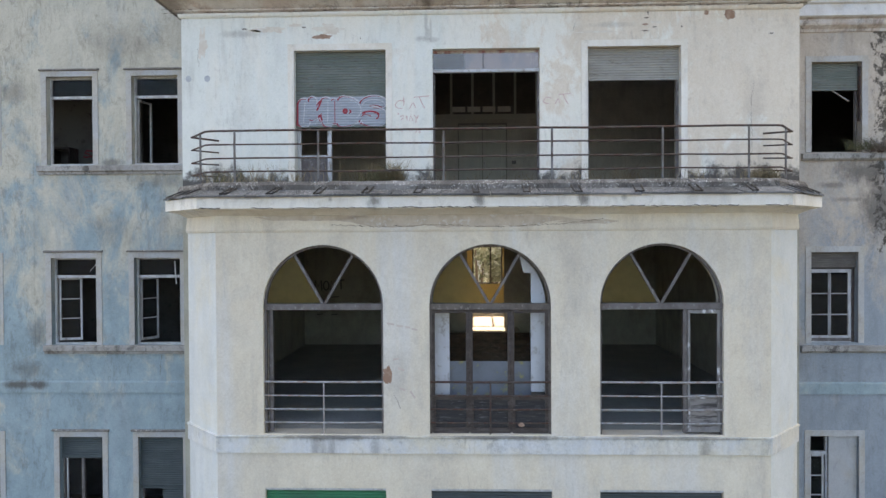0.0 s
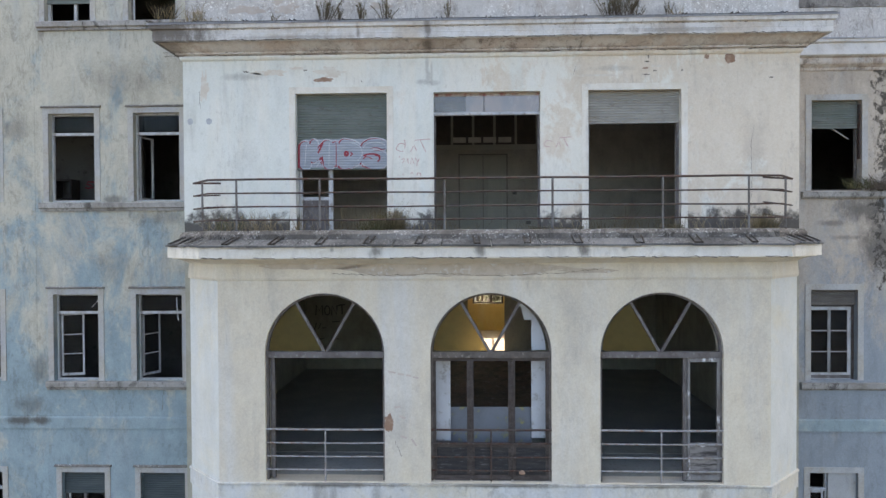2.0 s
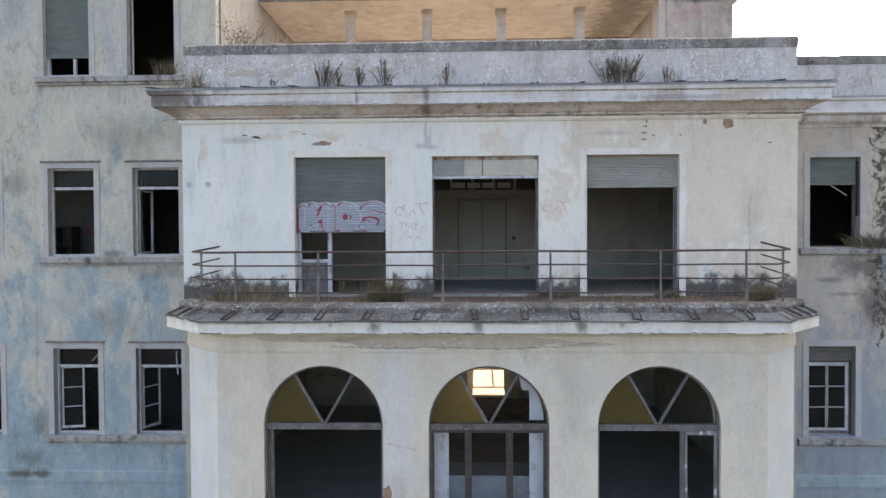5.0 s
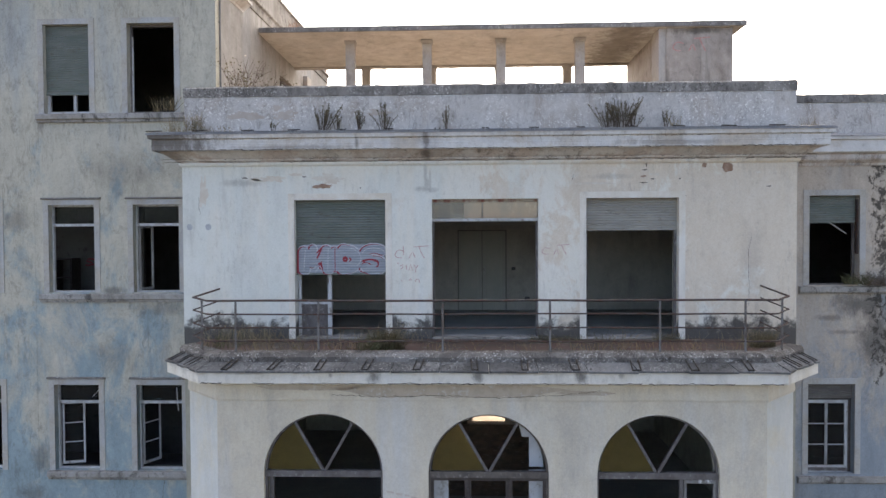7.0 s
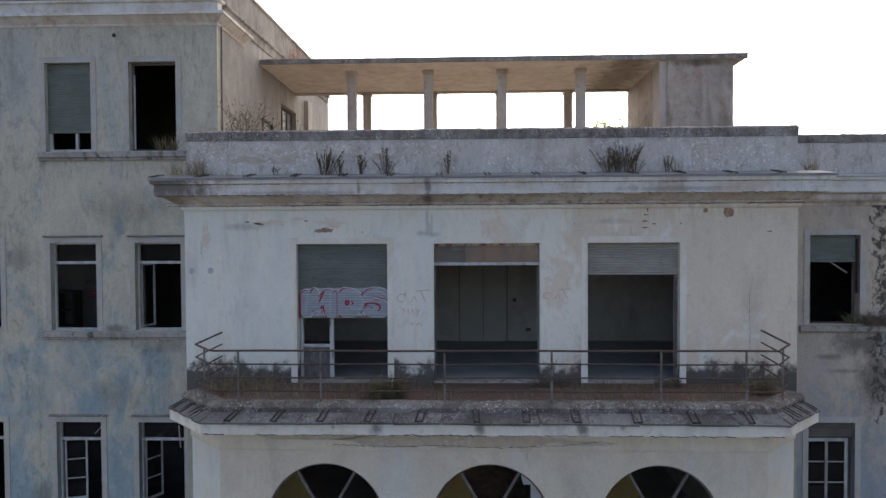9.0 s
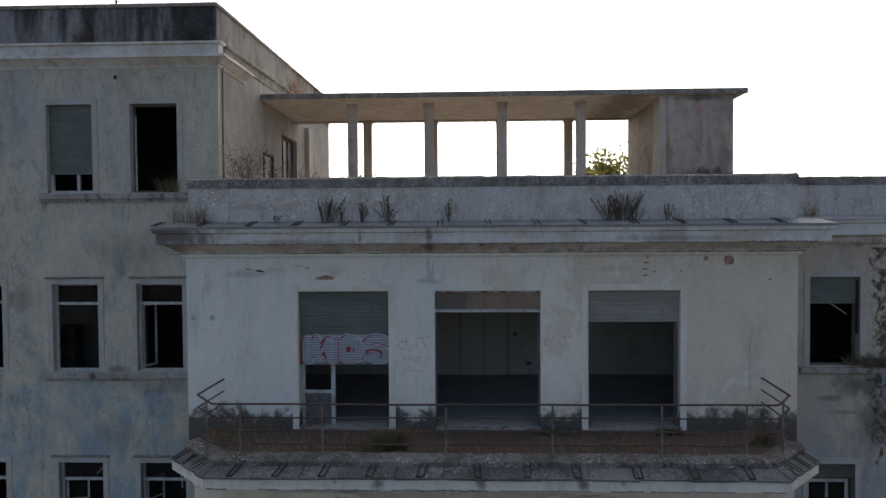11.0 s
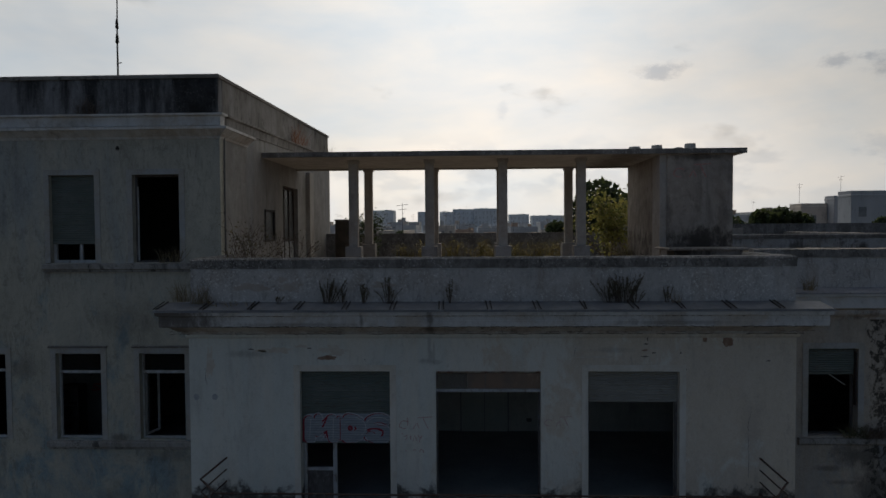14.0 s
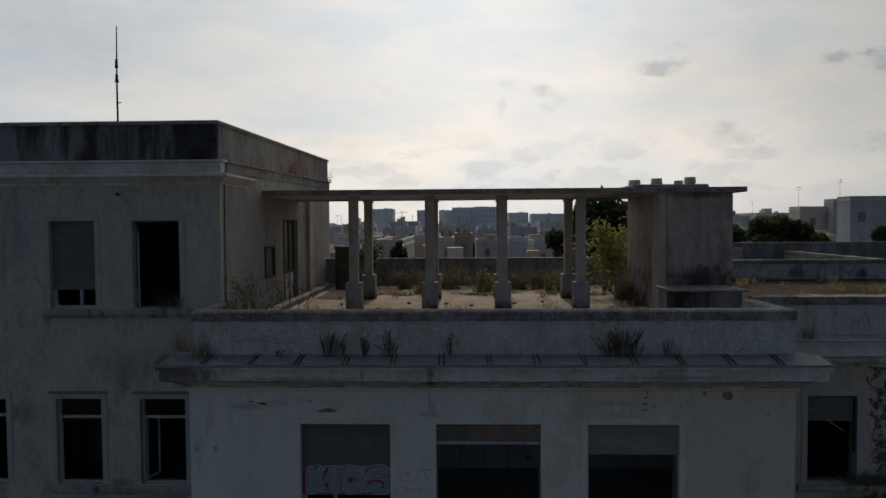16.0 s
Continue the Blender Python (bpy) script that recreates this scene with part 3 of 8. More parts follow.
def moulding(bm, path, profile, close=True):
    """Sweeps a closed profile of (outward, z) along a plan path; outward is to the right of the way."""
    rows = [[bm.verts.new((q.x, q.y, z)) for q in offset_path(path, d)] for d, z in profile]
    n = len(rows)
    for i in range(n if close else n - 1):
        A, B = rows[i], rows[(i + 1) % n]
        for k in range(len(path) - 1):
            bm.faces.new((A[k], A[k + 1], B[k + 1], B[k]))
    if close:
        bm.faces.new([r[0] for r in rows])
        bm.faces.new([r[-1] for r in rows][::-1])


def new_moulding(path, profile):
    bm = bmesh.new()
    moulding(bm, path, profile)
    return bm


def crumbling(path, profile, step=0.09, size=0.011):
    """A moulding with worn, uneven edges."""
    pts = []
    for a, b in zip(path, path[1:]):
        n = max(1, int(math.hypot(b[0] - a[0], b[1] - a[1]) / step))
        pts += [(a[0] + (b[0] - a[0]) * k / n, a[1] + (b[1] - a[1]) * k / n) for k in range(n)]
    bm = new_moulding(pts + [path[-1]], profile)
    for v in bm.verts:
        v.co.z += size * (noise.noise(v.co * 4.1) + noise.noise(v.co * 13.0))
        v.co.y += size * 0.8 * (noise.noise(v.co * 5.3 + Vector((9, 0, 0))) + noise.noise(v.co * 14.0))
    return bm


def arched_wall(bm, x0, x1, z0, z1, y0, y1, arches, segs=28):
    """A wall with round-headed openings (centre, half width, foot, spring)."""
    V = {}

    def vert(x, z, y):
        k = (round(x, 5), round(z, 5), y)
        if k not in V:
            V[k] = bm.verts.new((x, y, z))
        return V[k]

    def quad(a, b, c, d):
        for y in (y0, y1):
            bm.faces.new([vert(*p, y) for p in (a, b, c, d)])

    def reveal(a, b):
        bm.faces.new([vert(*a, y0), vert(*b, y0), vert(*b, y1), vert(*a, y1)])

    foot, spring = arches[0][2], arches[0][3]
    edge = x0
    for cx, r, _, _ in arches:
        a, b = cx - r, cx + r
        for lo, hi in ((z0, foot), (foot, spring), (spring, z1)):
            quad((edge, lo), (a, lo), (a, hi), (edge, hi))
        quad((a, z0), (b, z0), (b, foot), (a, foot))
        reveal((a, foot), (b, foot)), reveal((a, foot), (a, spring)), reveal((b, foot), (b, spring))
        arc = [(cx - r * math.cos(math.pi * k / segs), spring + r * math.sin(math.pi * k / segs)) for k in range(segs + 1)]
        arc[0], arc[-1] = (a, spring), (b, spring)
        for p, q in zip(arc, arc[1:]):
            quad(p, q, (q[0], z1), (p[0], z1))
            reveal(p, q)
        edge = b
    for lo, hi in ((z0, foot), (foot, spring), (spring, z1)):
        quad((edge, lo), (x1, lo), (x1, hi), (edge, hi))
    for x in (x0, x1):
        for lo, hi in ((z0, foot), (foot, spring), (spring, z1)):
            bm.faces.new([vert(x, lo, y0), vert(x, hi, y0), vert(x, hi, y1), vert(x, lo, y1)])


# ---- plan ----
BAY, WING = 0.0, 1.78                 # front of the upper bay and of the wings
LOW = -1.59                           # front of the arched storey
F1, F2, F3, ROOF = 0.55, 4.40, 8.58, 12.68   # floors
HALF = 5.76                           # half width of the upper bay
CUT = (4.55, 5.34, -0.80)             # lower bay: front corner x, side x, side y
BACK = 13.3
DOORS = ((-3.61, -1.88), (-1.0, 1.0), (1.89, 3.60))
HEAD = 11.22
ARCHES = ((-2.765, 1.0, 4.43, 6.57), (0.0, 1.0, 4.43, 6.57), (2.795, 1.0, 4.43, 6.57))

# ---- ground ----
bm = bmesh.new()
bmesh.ops.create_grid(bm, x_segments=40, y_segments=40, size=2500)
setting("ground", bm, GROUND, "dry earth and scrub ground spreading to the horizon", "ground")

# ---- upper bay ----
setting("wall_bay_upper", facade(-HALF, HALF, F3 - 0.3, 12.5, BAY, BAY + 0.38, [(a, b, F3, HEAD) for a, b in DOORS]), WHITEWASH,
        "whitewashed plaster wall with three tall balcony doorways, stained and peeling")
for s, n in ((-1, "left"), (1, "right")):
    setting("wall_bay_side_" + n, flank(BAY + 0.38, WING, 0.0, 12.5, s * (HALF - 0.3), s * HALF), WHITEWASH, "whitewashed plaster return wall of the bay")
setting("wall_bay_main_lower", facade(-HALF, HALF, 0.0, F3 - 0.3, BAY, BAY + 0.38,
        [(-5.2, 5.2, F2 + 0.03, 8.05), (-5.2, 5.2, 0.5, 4.1)]), INTERIOR, "plain inner wall behind the arched storey")

# ---- lower bay with arches ----
bm = bmesh.new()
arched_wall(bm, -CUT[0], CUT[0], 4.41, 8.2, LOW, LOW + 0.34, ARCHES)
setting("wall_bay_lower", bm, CREAM, "cream painted plaster wall with three round-headed openings")
LOWPATH = [(-CUT[1], 0.0), (-CUT[1], CUT[2]), (-CUT[0], LOW), (CUT[0], LOW), (CUT[1], CUT[2]), (CUT[1], 0.0)]
for s, n in ((-1, "left"), (1, "right")):
    bm = bmesh.new()
    inner = offset_path(LOWPATH, -0.34)
    pts = [Vector(p) for p in (LOWPATH[:3] if s < 0 else LOWPATH[:2:-1])]
    ins = inner[:3] if s < 0 else inner[:2:-1]
    for (a, b), (c, d) in zip(zip(pts, pts[1:]), zip(ins, ins[1:])):
        v = [bm.verts.new((p.x, p.y, z)) for z in (0.0, 8.2) for p in (a, b, d, c)]
        for f in ((0, 1, 5, 4), (1, 2, 6, 5), (2, 3, 7, 6), (3, 0, 4, 7), (4, 5, 6, 7), (0, 3, 2, 1)):
            bm.faces.new([v[i] for i in f])
    setting("wall_bay_chamfer_" + n, bm, CHAMFER, "pale bluish plaster on the slanted corner of the bay")
GREEN_OPENINGS = ((-3.75, -1.73), (-0.98, 1.01), (1.79, 3.79))
setting("wall_bay_ground_storey", facade(-CUT[0], CUT[0], 0.0, 4.12, LOW, LOW + 0.34, [(a, b, 0.9, 3.53) for a, b in GREEN_OPENINGS]), CREAM,
        "cream plaster wall of the lowest storey with wide shuttered openings")
setting("trim_band", new_moulding(LOWPATH, [(-0.02, 4.12), (0.028, 4.12), (0.028, 4.37), (0.045, 4.385), (0.045, 4.41), (-0.02, 4.41)]), BAND,
        "grey stained plaster string course below the arches", "band")
setting("trim_line", new_moulding(LOWPATH, [(-0.02, 7.78), (0.02, 7.79), (0.03, 7.83), (0.0, 8.2), (-0.02, 8.2)]), CREAM, "shallow plaster frieze above the arches", "band")

# ---- balcony ----
EAVE = [(-5.36, -0.78), (-CUT[0], LOW), (CUT[0], LOW), (5.36, -0.78)]
setting("balcony_slab", new_moulding(EAVE, [(-0.35, 8.06), (0.02, 8.06), (0.08, 8.09), (0.18, 8.13), (0.30, 8.14), (0.31, 8.145), (0.31, 8.155),
        (0.385, 8.16), (0.385, 8.345), (0.28, 8.39), (0.0, 8.46), (-0.35, 8.46)]), EAVEWHITE, "white painted eave moulding under the balcony, chipped and stained", "cornice")
bm = bmesh.new()
ring = [(-CUT[1], 0.0)] + LOWPATH[1:-1] + [(CUT[1], 0.0)]
vs = [[bm.verts.new((x, y, z)) for x, y in ring] for z in (8.3, F3)]
bm.faces.new(vs[0]), bm.faces.new(vs[1][::-1])
for k in range(len(ring)):
    q = (k + 1) % len(ring)
    bm.faces.new((vs[0][k], vs[0][q], vs[1][q], vs[1][k]))
setting("balcony_floor", bm, surface("red_balcony_tiles", (0.085, 0.05, 0.042), (0.055, 0.045, 0.04), 2.5, 0.8, third=(0.13, 0.12, 0.105), third_scale=5), "worn dark red tile floor of the balcony", "floor")
setting("balcony_kerb", crumbling(EAVE, [(-0.14, 8.44), (0.16, 8.44), (0.16, 8.55), (0.12, 8.61), (-0.10, 8.62), (-0.14, 8.60)]), KERB, "mossy grey concrete kerb along the balcony", "kerb")

# ---- top cornice and parapet of the bay ----
TOPPATH = [(-HALF, WING), (-HALF, BAY), (HALF, BAY), (HALF, WING)]
setting("cornice_bay", new_moulding(TOPPATH, [(-0.1, 12.13), (0.33, 12.132), (0.335, 12.12), (0.385, 12.12), (0.40, 12.135), (0.40, 12.225), (0.405, 12.235), (0.40, 12.245), (0.40, 12.33), (0.45, 12.345), (0.46, 12.42), (0.0, 12.50), (-0.1, 12.50)]), CORNICE,
        "pale painted cornice fascia, chipped along its edges", "cornice")
setting("cornice_bay_cove", new_moulding(TOPPATH, [(-0.1, 11.94), (0.05, 11.94), (0.05, 11.955), (0.10, 11.965), (0.10, 11.995), (0.12, 12.0), (0.17, 12.025), (0.26, 12.09), (0.33, 12.128), (-0.1, 12.128)]), COVE,
        "hollow cornice moulding with brown water stains", "cornice")
setting("cornice_bay_foot", new_moulding(TOPPATH, [(-0.1, 11.86), (0.02, 11.86), (0.035, 11.875), (0.048, 11.90), (0.048, 11.936), (-0.1, 11.936)]), WHITEWASH,
        "white fillet under the cornice", "cornice")
setting("cornice_roofing", new_moulding(TOPPATH, [(-0.02, 12.505), (-0.02, 12.53), (0.475, 12.445), (0.48, 12.41), (0.465, 12.41), (0.462, 12.425)]), ROOFSHEET, "grey lead sheet roofing over the cornice", "roofing")
PARA = [(-5.73, WING), (-5.73, 0.06), (5.77, 0.06), (5.77, WING)]
setting("parapet_bay", new_moulding(PARA, [(-0.3, 12.4), (0.0, 12.4), (0.0, 13.19), (-0.3, 13.19)]), PARAPET, "grey weathered rendered parapet with white lichen", "parapet")
setting("parapet_coping", crumbling(PARA, [(-0.32, 13.19), (0.012, 13.19), (0.018, 13.355), (-0.02, 13.39), (-0.3, 13.39), (-0.32, 13.36)]), COPING, "dark mossy coping on the parapet", "parapet")

# ---- wings ----
LEFT_ROWS = ((13.23, 15.155), (9.32, 11.235), (5.40, 7.295), (1.35, 3.39))
DEEP = 0.20                           # thickness of the outer skin, whose reveals show
LEFT_COLS = (((-9.54, -8.53), (-7.685, -6.65)), ((-9.49, -8.47), (-7.61, -6.595)), ((-9.43, -8.43), (-7.59, -6.58)), ((-9.29, -8.33), (-7.535, -6.55)))
holes = [(a, b, z0, z1) for (z0, z1), cols in zip(LEFT_ROWS, LEFT_COLS) for a, b in cols] + [(-11.57, -10.62, z0, z1) for z0, z1 in LEFT_ROWS[1:]]
splayed = [(a - 0.14, b + 0.14, z0, z1 + 0.08) for a, b, z0, z1 in holes]
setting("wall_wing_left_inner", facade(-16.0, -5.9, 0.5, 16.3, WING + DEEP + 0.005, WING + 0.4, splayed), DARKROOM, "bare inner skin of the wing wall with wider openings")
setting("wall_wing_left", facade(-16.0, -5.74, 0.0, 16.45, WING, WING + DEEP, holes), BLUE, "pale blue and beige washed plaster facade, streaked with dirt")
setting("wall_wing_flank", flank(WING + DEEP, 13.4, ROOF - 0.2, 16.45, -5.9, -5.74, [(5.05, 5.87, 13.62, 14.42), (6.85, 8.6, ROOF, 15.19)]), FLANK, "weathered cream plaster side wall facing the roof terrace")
setting("wall_wing_rear", facade(-16.0, -5.74, 0.0, 16.45, 13.4, 13.7), PERGOLA, "plain rear wall of the wing")
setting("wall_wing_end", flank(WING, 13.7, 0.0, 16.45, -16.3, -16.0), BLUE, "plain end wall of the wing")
def climbing(path, profile):
    """A moulding whose top follows the fall of the roof, rising to the rear."""
    bm = new_moulding(path, profile)
    for v in bm.verts:
        v.co.z += 0.22 * max(0.0, v.co.y - WING) / 11.8
    return bm


WTOP = [(-16.3, WING), (-5.74, WING), (-5.74, 13.55)]
setting("cornice_wing", new_moulding([(-16.3, WING), (-5.74, WING), (-5.74, 3.6)], [(-0.1, 15.92), (0.02, 15.92), (0.04, 15.97), (0.08, 16.0), (0.20, 16.10), (0.24, 16.10), (0.24, 16.16), (0.0, 16.2), (-0.1, 16.2)]), CORNICE, "moulded plaster cornice round the wing", "cornice")
setting("cornice_wing_upper_side", climbing([(-5.74, WING + 0.2), (-5.74, 13.55)], [(-0.2, 16.2), (0.038, 16.2), (0.048, 16.40), (0.118, 16.42), (0.118, 16.46), (-0.2, 16.47)]), GREYPARA, "grey stained band above the side cornice", "cornice")
setting("cornice_wing_upper", climbing([(-16.3, WING), (-5.74, WING), (-5.74, WING + 0.2)], [(-0.2, 16.2), (0.04, 16.2), (0.05, 16.40), (0.12, 16.42), (0.12, 16.46), (-0.2, 16.47)]), CORNICE, "plain pale band above the cornice", "cornice")
setting("parapet_wing", new_moulding([(-16.3, WING), (-5.76, WING)], [(-0.28, 16.45), (-0.02, 16.47), (-0.02, 17.23), (-0.28, 17.23)]), BLACKENED_AND_SHADE, "blackened rendered parapet of the wing", "parapet")
setting("parapet_wing_side", climbing([(-5.74, WING + 0.28), (-5.74, 13.55)], [(-0.28, 16.45), (-0.02, 16.47), (-0.02, 17.23), (-0.28, 17.23)]), GREYPARA, "grey streaked rendered parapet on the wing's side", "parapet")
setting("parapet_wing_coping", climbing(WTOP, [(-0.3, 17.23), (0.02, 17.23), (0.03, 17.29), (-0.02, 17.32), (-0.3, 17.32)]), GREYPARA, "dark coping slab on the wing parapet", "parapet")
setting("roof_wing", deck(-16.0, -6.0, 2.0, 13.4, 16.3, 16.5), ROOFSHEET, "flat roof of the wing", "roof")

RIGHT_COLS = ((6.86, 7.90), (6.86, 7.83), (6.845, 7.85))
RIGHT_ROWS = ((9.44, 11.33), (5.44, 7.35), (1.2, 3.475))
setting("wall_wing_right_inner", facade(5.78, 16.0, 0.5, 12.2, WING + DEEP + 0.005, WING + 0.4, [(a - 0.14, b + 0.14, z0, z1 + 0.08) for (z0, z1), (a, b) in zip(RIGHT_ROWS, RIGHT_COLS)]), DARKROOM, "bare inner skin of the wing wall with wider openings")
setting("wall_wing_right", facade(5.78, 16.0, 0.0, 12.2, WING, WING + DEEP, [(a, b, z0, z1) for (z0, z1), (a, b) in zip(RIGHT_ROWS, RIGHT_COLS)]), BLUE_MOULD,
        "pale blue washed plaster facade with black mould")
setting("cornice_wing_right", new_moulding([(5.7, WING), (16.3, WING)], [(-0.2, 12.2), (0.22, 12.2), (0.26, 12.22), (0.26, 12.45), (0.32, 12.47), (0.32, 12.53), (-0.05, 12.6), (-0.2, 12.6)]), CORNICE, "pale plaster cornice fascia of the wing", "cornice")
setting("cornice_wing_right_cove", new_moulding([(5.7, WING), (16.3, WING)], [(-0.2, 11.95), (0.03, 11.95), (0.05, 12.0), (0.14, 12.06), (0.16, 12.10), (0.16, 12.17), (0.215, 12.196), (-0.2, 12.196)]), COVE, "brown stained cornice moulding of the wing", "cornice")
setting("cornice_roofing_right", new_moulding([(5.7, WING), (16.3, WING)], [(-0.02, 12.61), (-0.02, 12.635), (0.335, 12.55), (0.34, 12.52), (0.325, 12.52), (0.322, 12.535)]), ROOFSHEET, "grey lead sheet roofing over the cornice", "roofing")
setting("parapet_wing_right", new_moulding([(5.7, WING), (16.3, WING)], [(-0.25, 12.5), (0.0, 12.5), (0.0, 13.27), (-0.25, 13.27)]), PARAPET, "grey weathered rendered parapet", "parapet")
setting("parapet_wing_right_coping", crumbling([(5.7, WING), (16.3, WING)], [(-0.28, 13.27), (0.02, 13.27), (0.02, 13.44), (-0.28, 13.46)]), COPING, "dark mossy coping on the parapet", "parapet")
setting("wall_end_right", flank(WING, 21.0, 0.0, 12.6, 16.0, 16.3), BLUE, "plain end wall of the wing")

# ---- floors, roof and inner walls ----
for n, x0, x1, y0 in (("bay", -5.42, 5.42, LOW + 0.34), ("left", -16.0, -5.58, WING + 0.4), ("right", 5.58, 16.0, WING + 0.4)):
    front = y0 if n != "bay" else 0.38
    setting("floor_lowest_" + n, deck(x0, x1, y0 if n != "bay" else -0.4, BACK, F1 - 0.2, F1), FLOOR, "dusty dark floor of the lowest storey", "floor")
    setting("floor_middle_" + n, deck(x0, x1, front, BACK, F2 - 0.25, F2 + 0.02), FLOOR_ROOM if n == "bay" else FLOOR, "dusty grey floor of the middle storey", "floor")
    setting("ceiling_middle_" + n, deck(x0, x1, front, BACK, 8.1, 8.28), CEILING if n == "bay" else DARKROOM, "stained plaster ceiling", "ceiling")
    setting("floor_upper_" + n, deck(x0, x1, front, BACK, 8.29, F3), FLOOR_ROOM if n == "bay" else FLOOR_UPPER, "dusty grey tile floor of the upper rooms", "floor")
    setting("ceiling_upper_" + n, deck(x0, x1, front, BACK, 12.0, 12.3), CEILING if n == "bay" else DARKROOM, "grey plaster ceiling of the upper rooms", "ceiling")
bm = bmesh.new()
room = [(-5.1, 0.38), (-5.1, -0.70), (-4.40, -1.40), (4.40, -1.40), (5.1, -0.70), (5.1, 0.38)]
low = [[bm.verts.new((x, y, z)) for x, y in room] for z in (4.15, F2 + 0.02)]
bm.faces.new(low[0]), bm.faces.new(low[1][::-1])
for k in range(6):
    bm.faces.new((low[0][k], low[0][(k + 1) % 6], low[1][(k + 1) % 6], low[1][k]))
setting("floor_arched_room_front", bm, FLOOR_ROOM, "dusty grey floor behind the arches", "floor")
setting("roof_right_floor", deck(5.80, 16.0, 2.02, 12.95, 12.35, 12.82), ROOFDIRT, "dark earth and weeds on the flat roof", "roof")
setting("terrace_floor", deck(-5.74, 5.78, 0.3, 13.3, 12.35, ROOF), TERRACE, "dusty sunlit terrace floor with dry weeds", "floor")
setting("floor_wing_top", deck(-16.0, -6.1, 2.18, 13.4, 12.5, 12.7), FLOOR, "bare floor of the top wing rooms", "floor")
setting("wall_rear", facade(-16.0, 16.0, 0.0, 12.5, BACK, BACK + 0.35, [(-0.15, 1.02, 5.97, 8.02)]), INTERIOR, "plain rear wall with one tall window opening")
setting("wall_room_upper_back", facade(-5.4, 5.4, F3, 12.0, 4.95, 5.1), ROOM, "grey green back wall of the upper room")
setting("wall_arched_room_back", facade(-16.0, 16.0, F2 + 0.02, 8.1, 8.3, 8.5, [(-0.35, 0.79, F2 + 0.02, 8.06)]), INTERIOR, "dim plaster back wall with a tall opening to the rear passage")
for s, n in ((-0.43, "left"), (1.28, "right")):
    setting("wall_passage_" + n, flank(8.5, BACK, F2 + 0.02, 8.1, s - 0.08, s + 0.08), OCHRE, "ochre yellow painted passage wall")
for s, n in ((-1, "left"), (1, "right")):
    setting("wall_partition_" + n, flank(0.38, BACK, 0.5, 12.0, s * 5.5 - 0.08, s * 5.5 + 0.08), INTERIOR, "plain partition wall between bay and wing")
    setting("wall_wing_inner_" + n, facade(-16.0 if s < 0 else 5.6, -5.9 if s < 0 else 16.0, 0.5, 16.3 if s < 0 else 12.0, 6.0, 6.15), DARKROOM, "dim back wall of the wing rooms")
setting("floor_passage", deck(-0.35, 1.2, 7.2, BACK, F2 + 0.02, 4.95), surface("pale_dusty_screed", (0.52, 0.48, 0.42), (0.44, 0.40, 0.35), 1.5, 0.85, third=(0.36, 0.33, 0.29)), "raised dusty floor of the sunlit passage", "floor")
setting("wall_passage_end", facade(-0.35, 1.2, 4.9, 8.1, BACK - 0.03, BACK - 0.004, [(-0.15, 1.02, 5.97, 8.02)]), OCHRE, "ochre yellow wall under the rear window")
bm = bmesh.new()
rows = []
for j in range(33):
    y = 3.0 + 4.2 * j / 32
    row = []
    for i in range(25):
        p = Vector((-1.1 + 2.6 * i / 24, y, 0))
        rise = F2 + 0.03 + 0.50 * (j / 32) ** 1.4
        row.append(bm.verts.new((p.x, p.y, rise + (0.05 * noise.noise(p * 2.3) + 0.05 * max(0.0, noise.noise(p * 7.0))) * min(1, j / 4, (32 - j) / 4))))
    rows.append(row)
for A, B in zip(rows, rows[1:]):
    for i in range(24):
        bm.faces.new((A[i], A[i + 1], B[i + 1], B[i]))
setting("steps_passage", bm, surface("rubble_strewn_screed", (0.24, 0.185, 0.135), (0.15, 0.12, 0.095), 3.0, 0.95, third=(0.34, 0.29, 0.24), third_scale=7.0, relief=0.8), "slope of brown rubble up to the passage", "rubble")
setting("terrace_rear_parapet", facade(-5.74, 6.3, 12.4, 13.72, 12.95, 13.25), COPING, "dark rear parapet of the terrace", "parapet")

# ---- pergola ----
perg = thing("roof_pergola", (0.5, 7.0, ROOF), "concrete roof canopy on square pillars over the terrace, cream and weathered", "pergola", kind="structure")
part("canopy", new_box(-5.74, 6.75, 4.82, 8.85, 15.80, 15.92, bevel=0.02), CANOPY, perg, "thin concrete slab with a weathered, backlight-dark edge")
# edge strip: weathering plus the backlit edge's shade, put into its colour
part("edge", new_box(-5.72, 6.77, 4.79, 4.825, 15.80, 15.935, bevel=0.01), COPING, perg, "weathered front edge of the slab, darkened as in backlight")
part("back_beam", new_box(-5.74, 4.68, 8.45, 8.70, 15.76, 15.80), PERGOLA, perg)
for y, xs in ((5.74, (-3.48, -1.395, 0.595, 2.707)), (8.57, (-3.475, -1.40, 0.68, 2.79))):
    for x in xs:
        part("pillar", new_box(x - 0.123, x + 0.123, y - 0.123, y + 0.123, 13.42, 15.70, bevel=0.012), PERGOLA, perg)
        part("cap", new_box(x - 0.15, x + 0.15, y - 0.15, y + 0.15, 15.70, 15.80, bevel=0.012), PERGOLA, perg)
        part("plinth", new_box(x - 0.215, x + 0.215, y - 0.215, y + 0.215, ROOF, 13.44, bevel=0.015), PLINTH, perg)
hut = thing("roof_hut", (5.6, 7.0, ROOF), "small plastered masonry hut under the end of the canopy", "hut", kind="structure")
part("front_wall", new_box(4.78, 6.45, 4.9, 5.1, ROOF, 15.80), HUT, hut)
part("side_wall", new_box(6.25, 6.45, 5.1, 8.7, ROOF, 15.80), HUT, hut)
part("inner_wall", new_box(4.66, 4.86, 5.62, 8.7, ROOF, 15.80), HUT, hut)
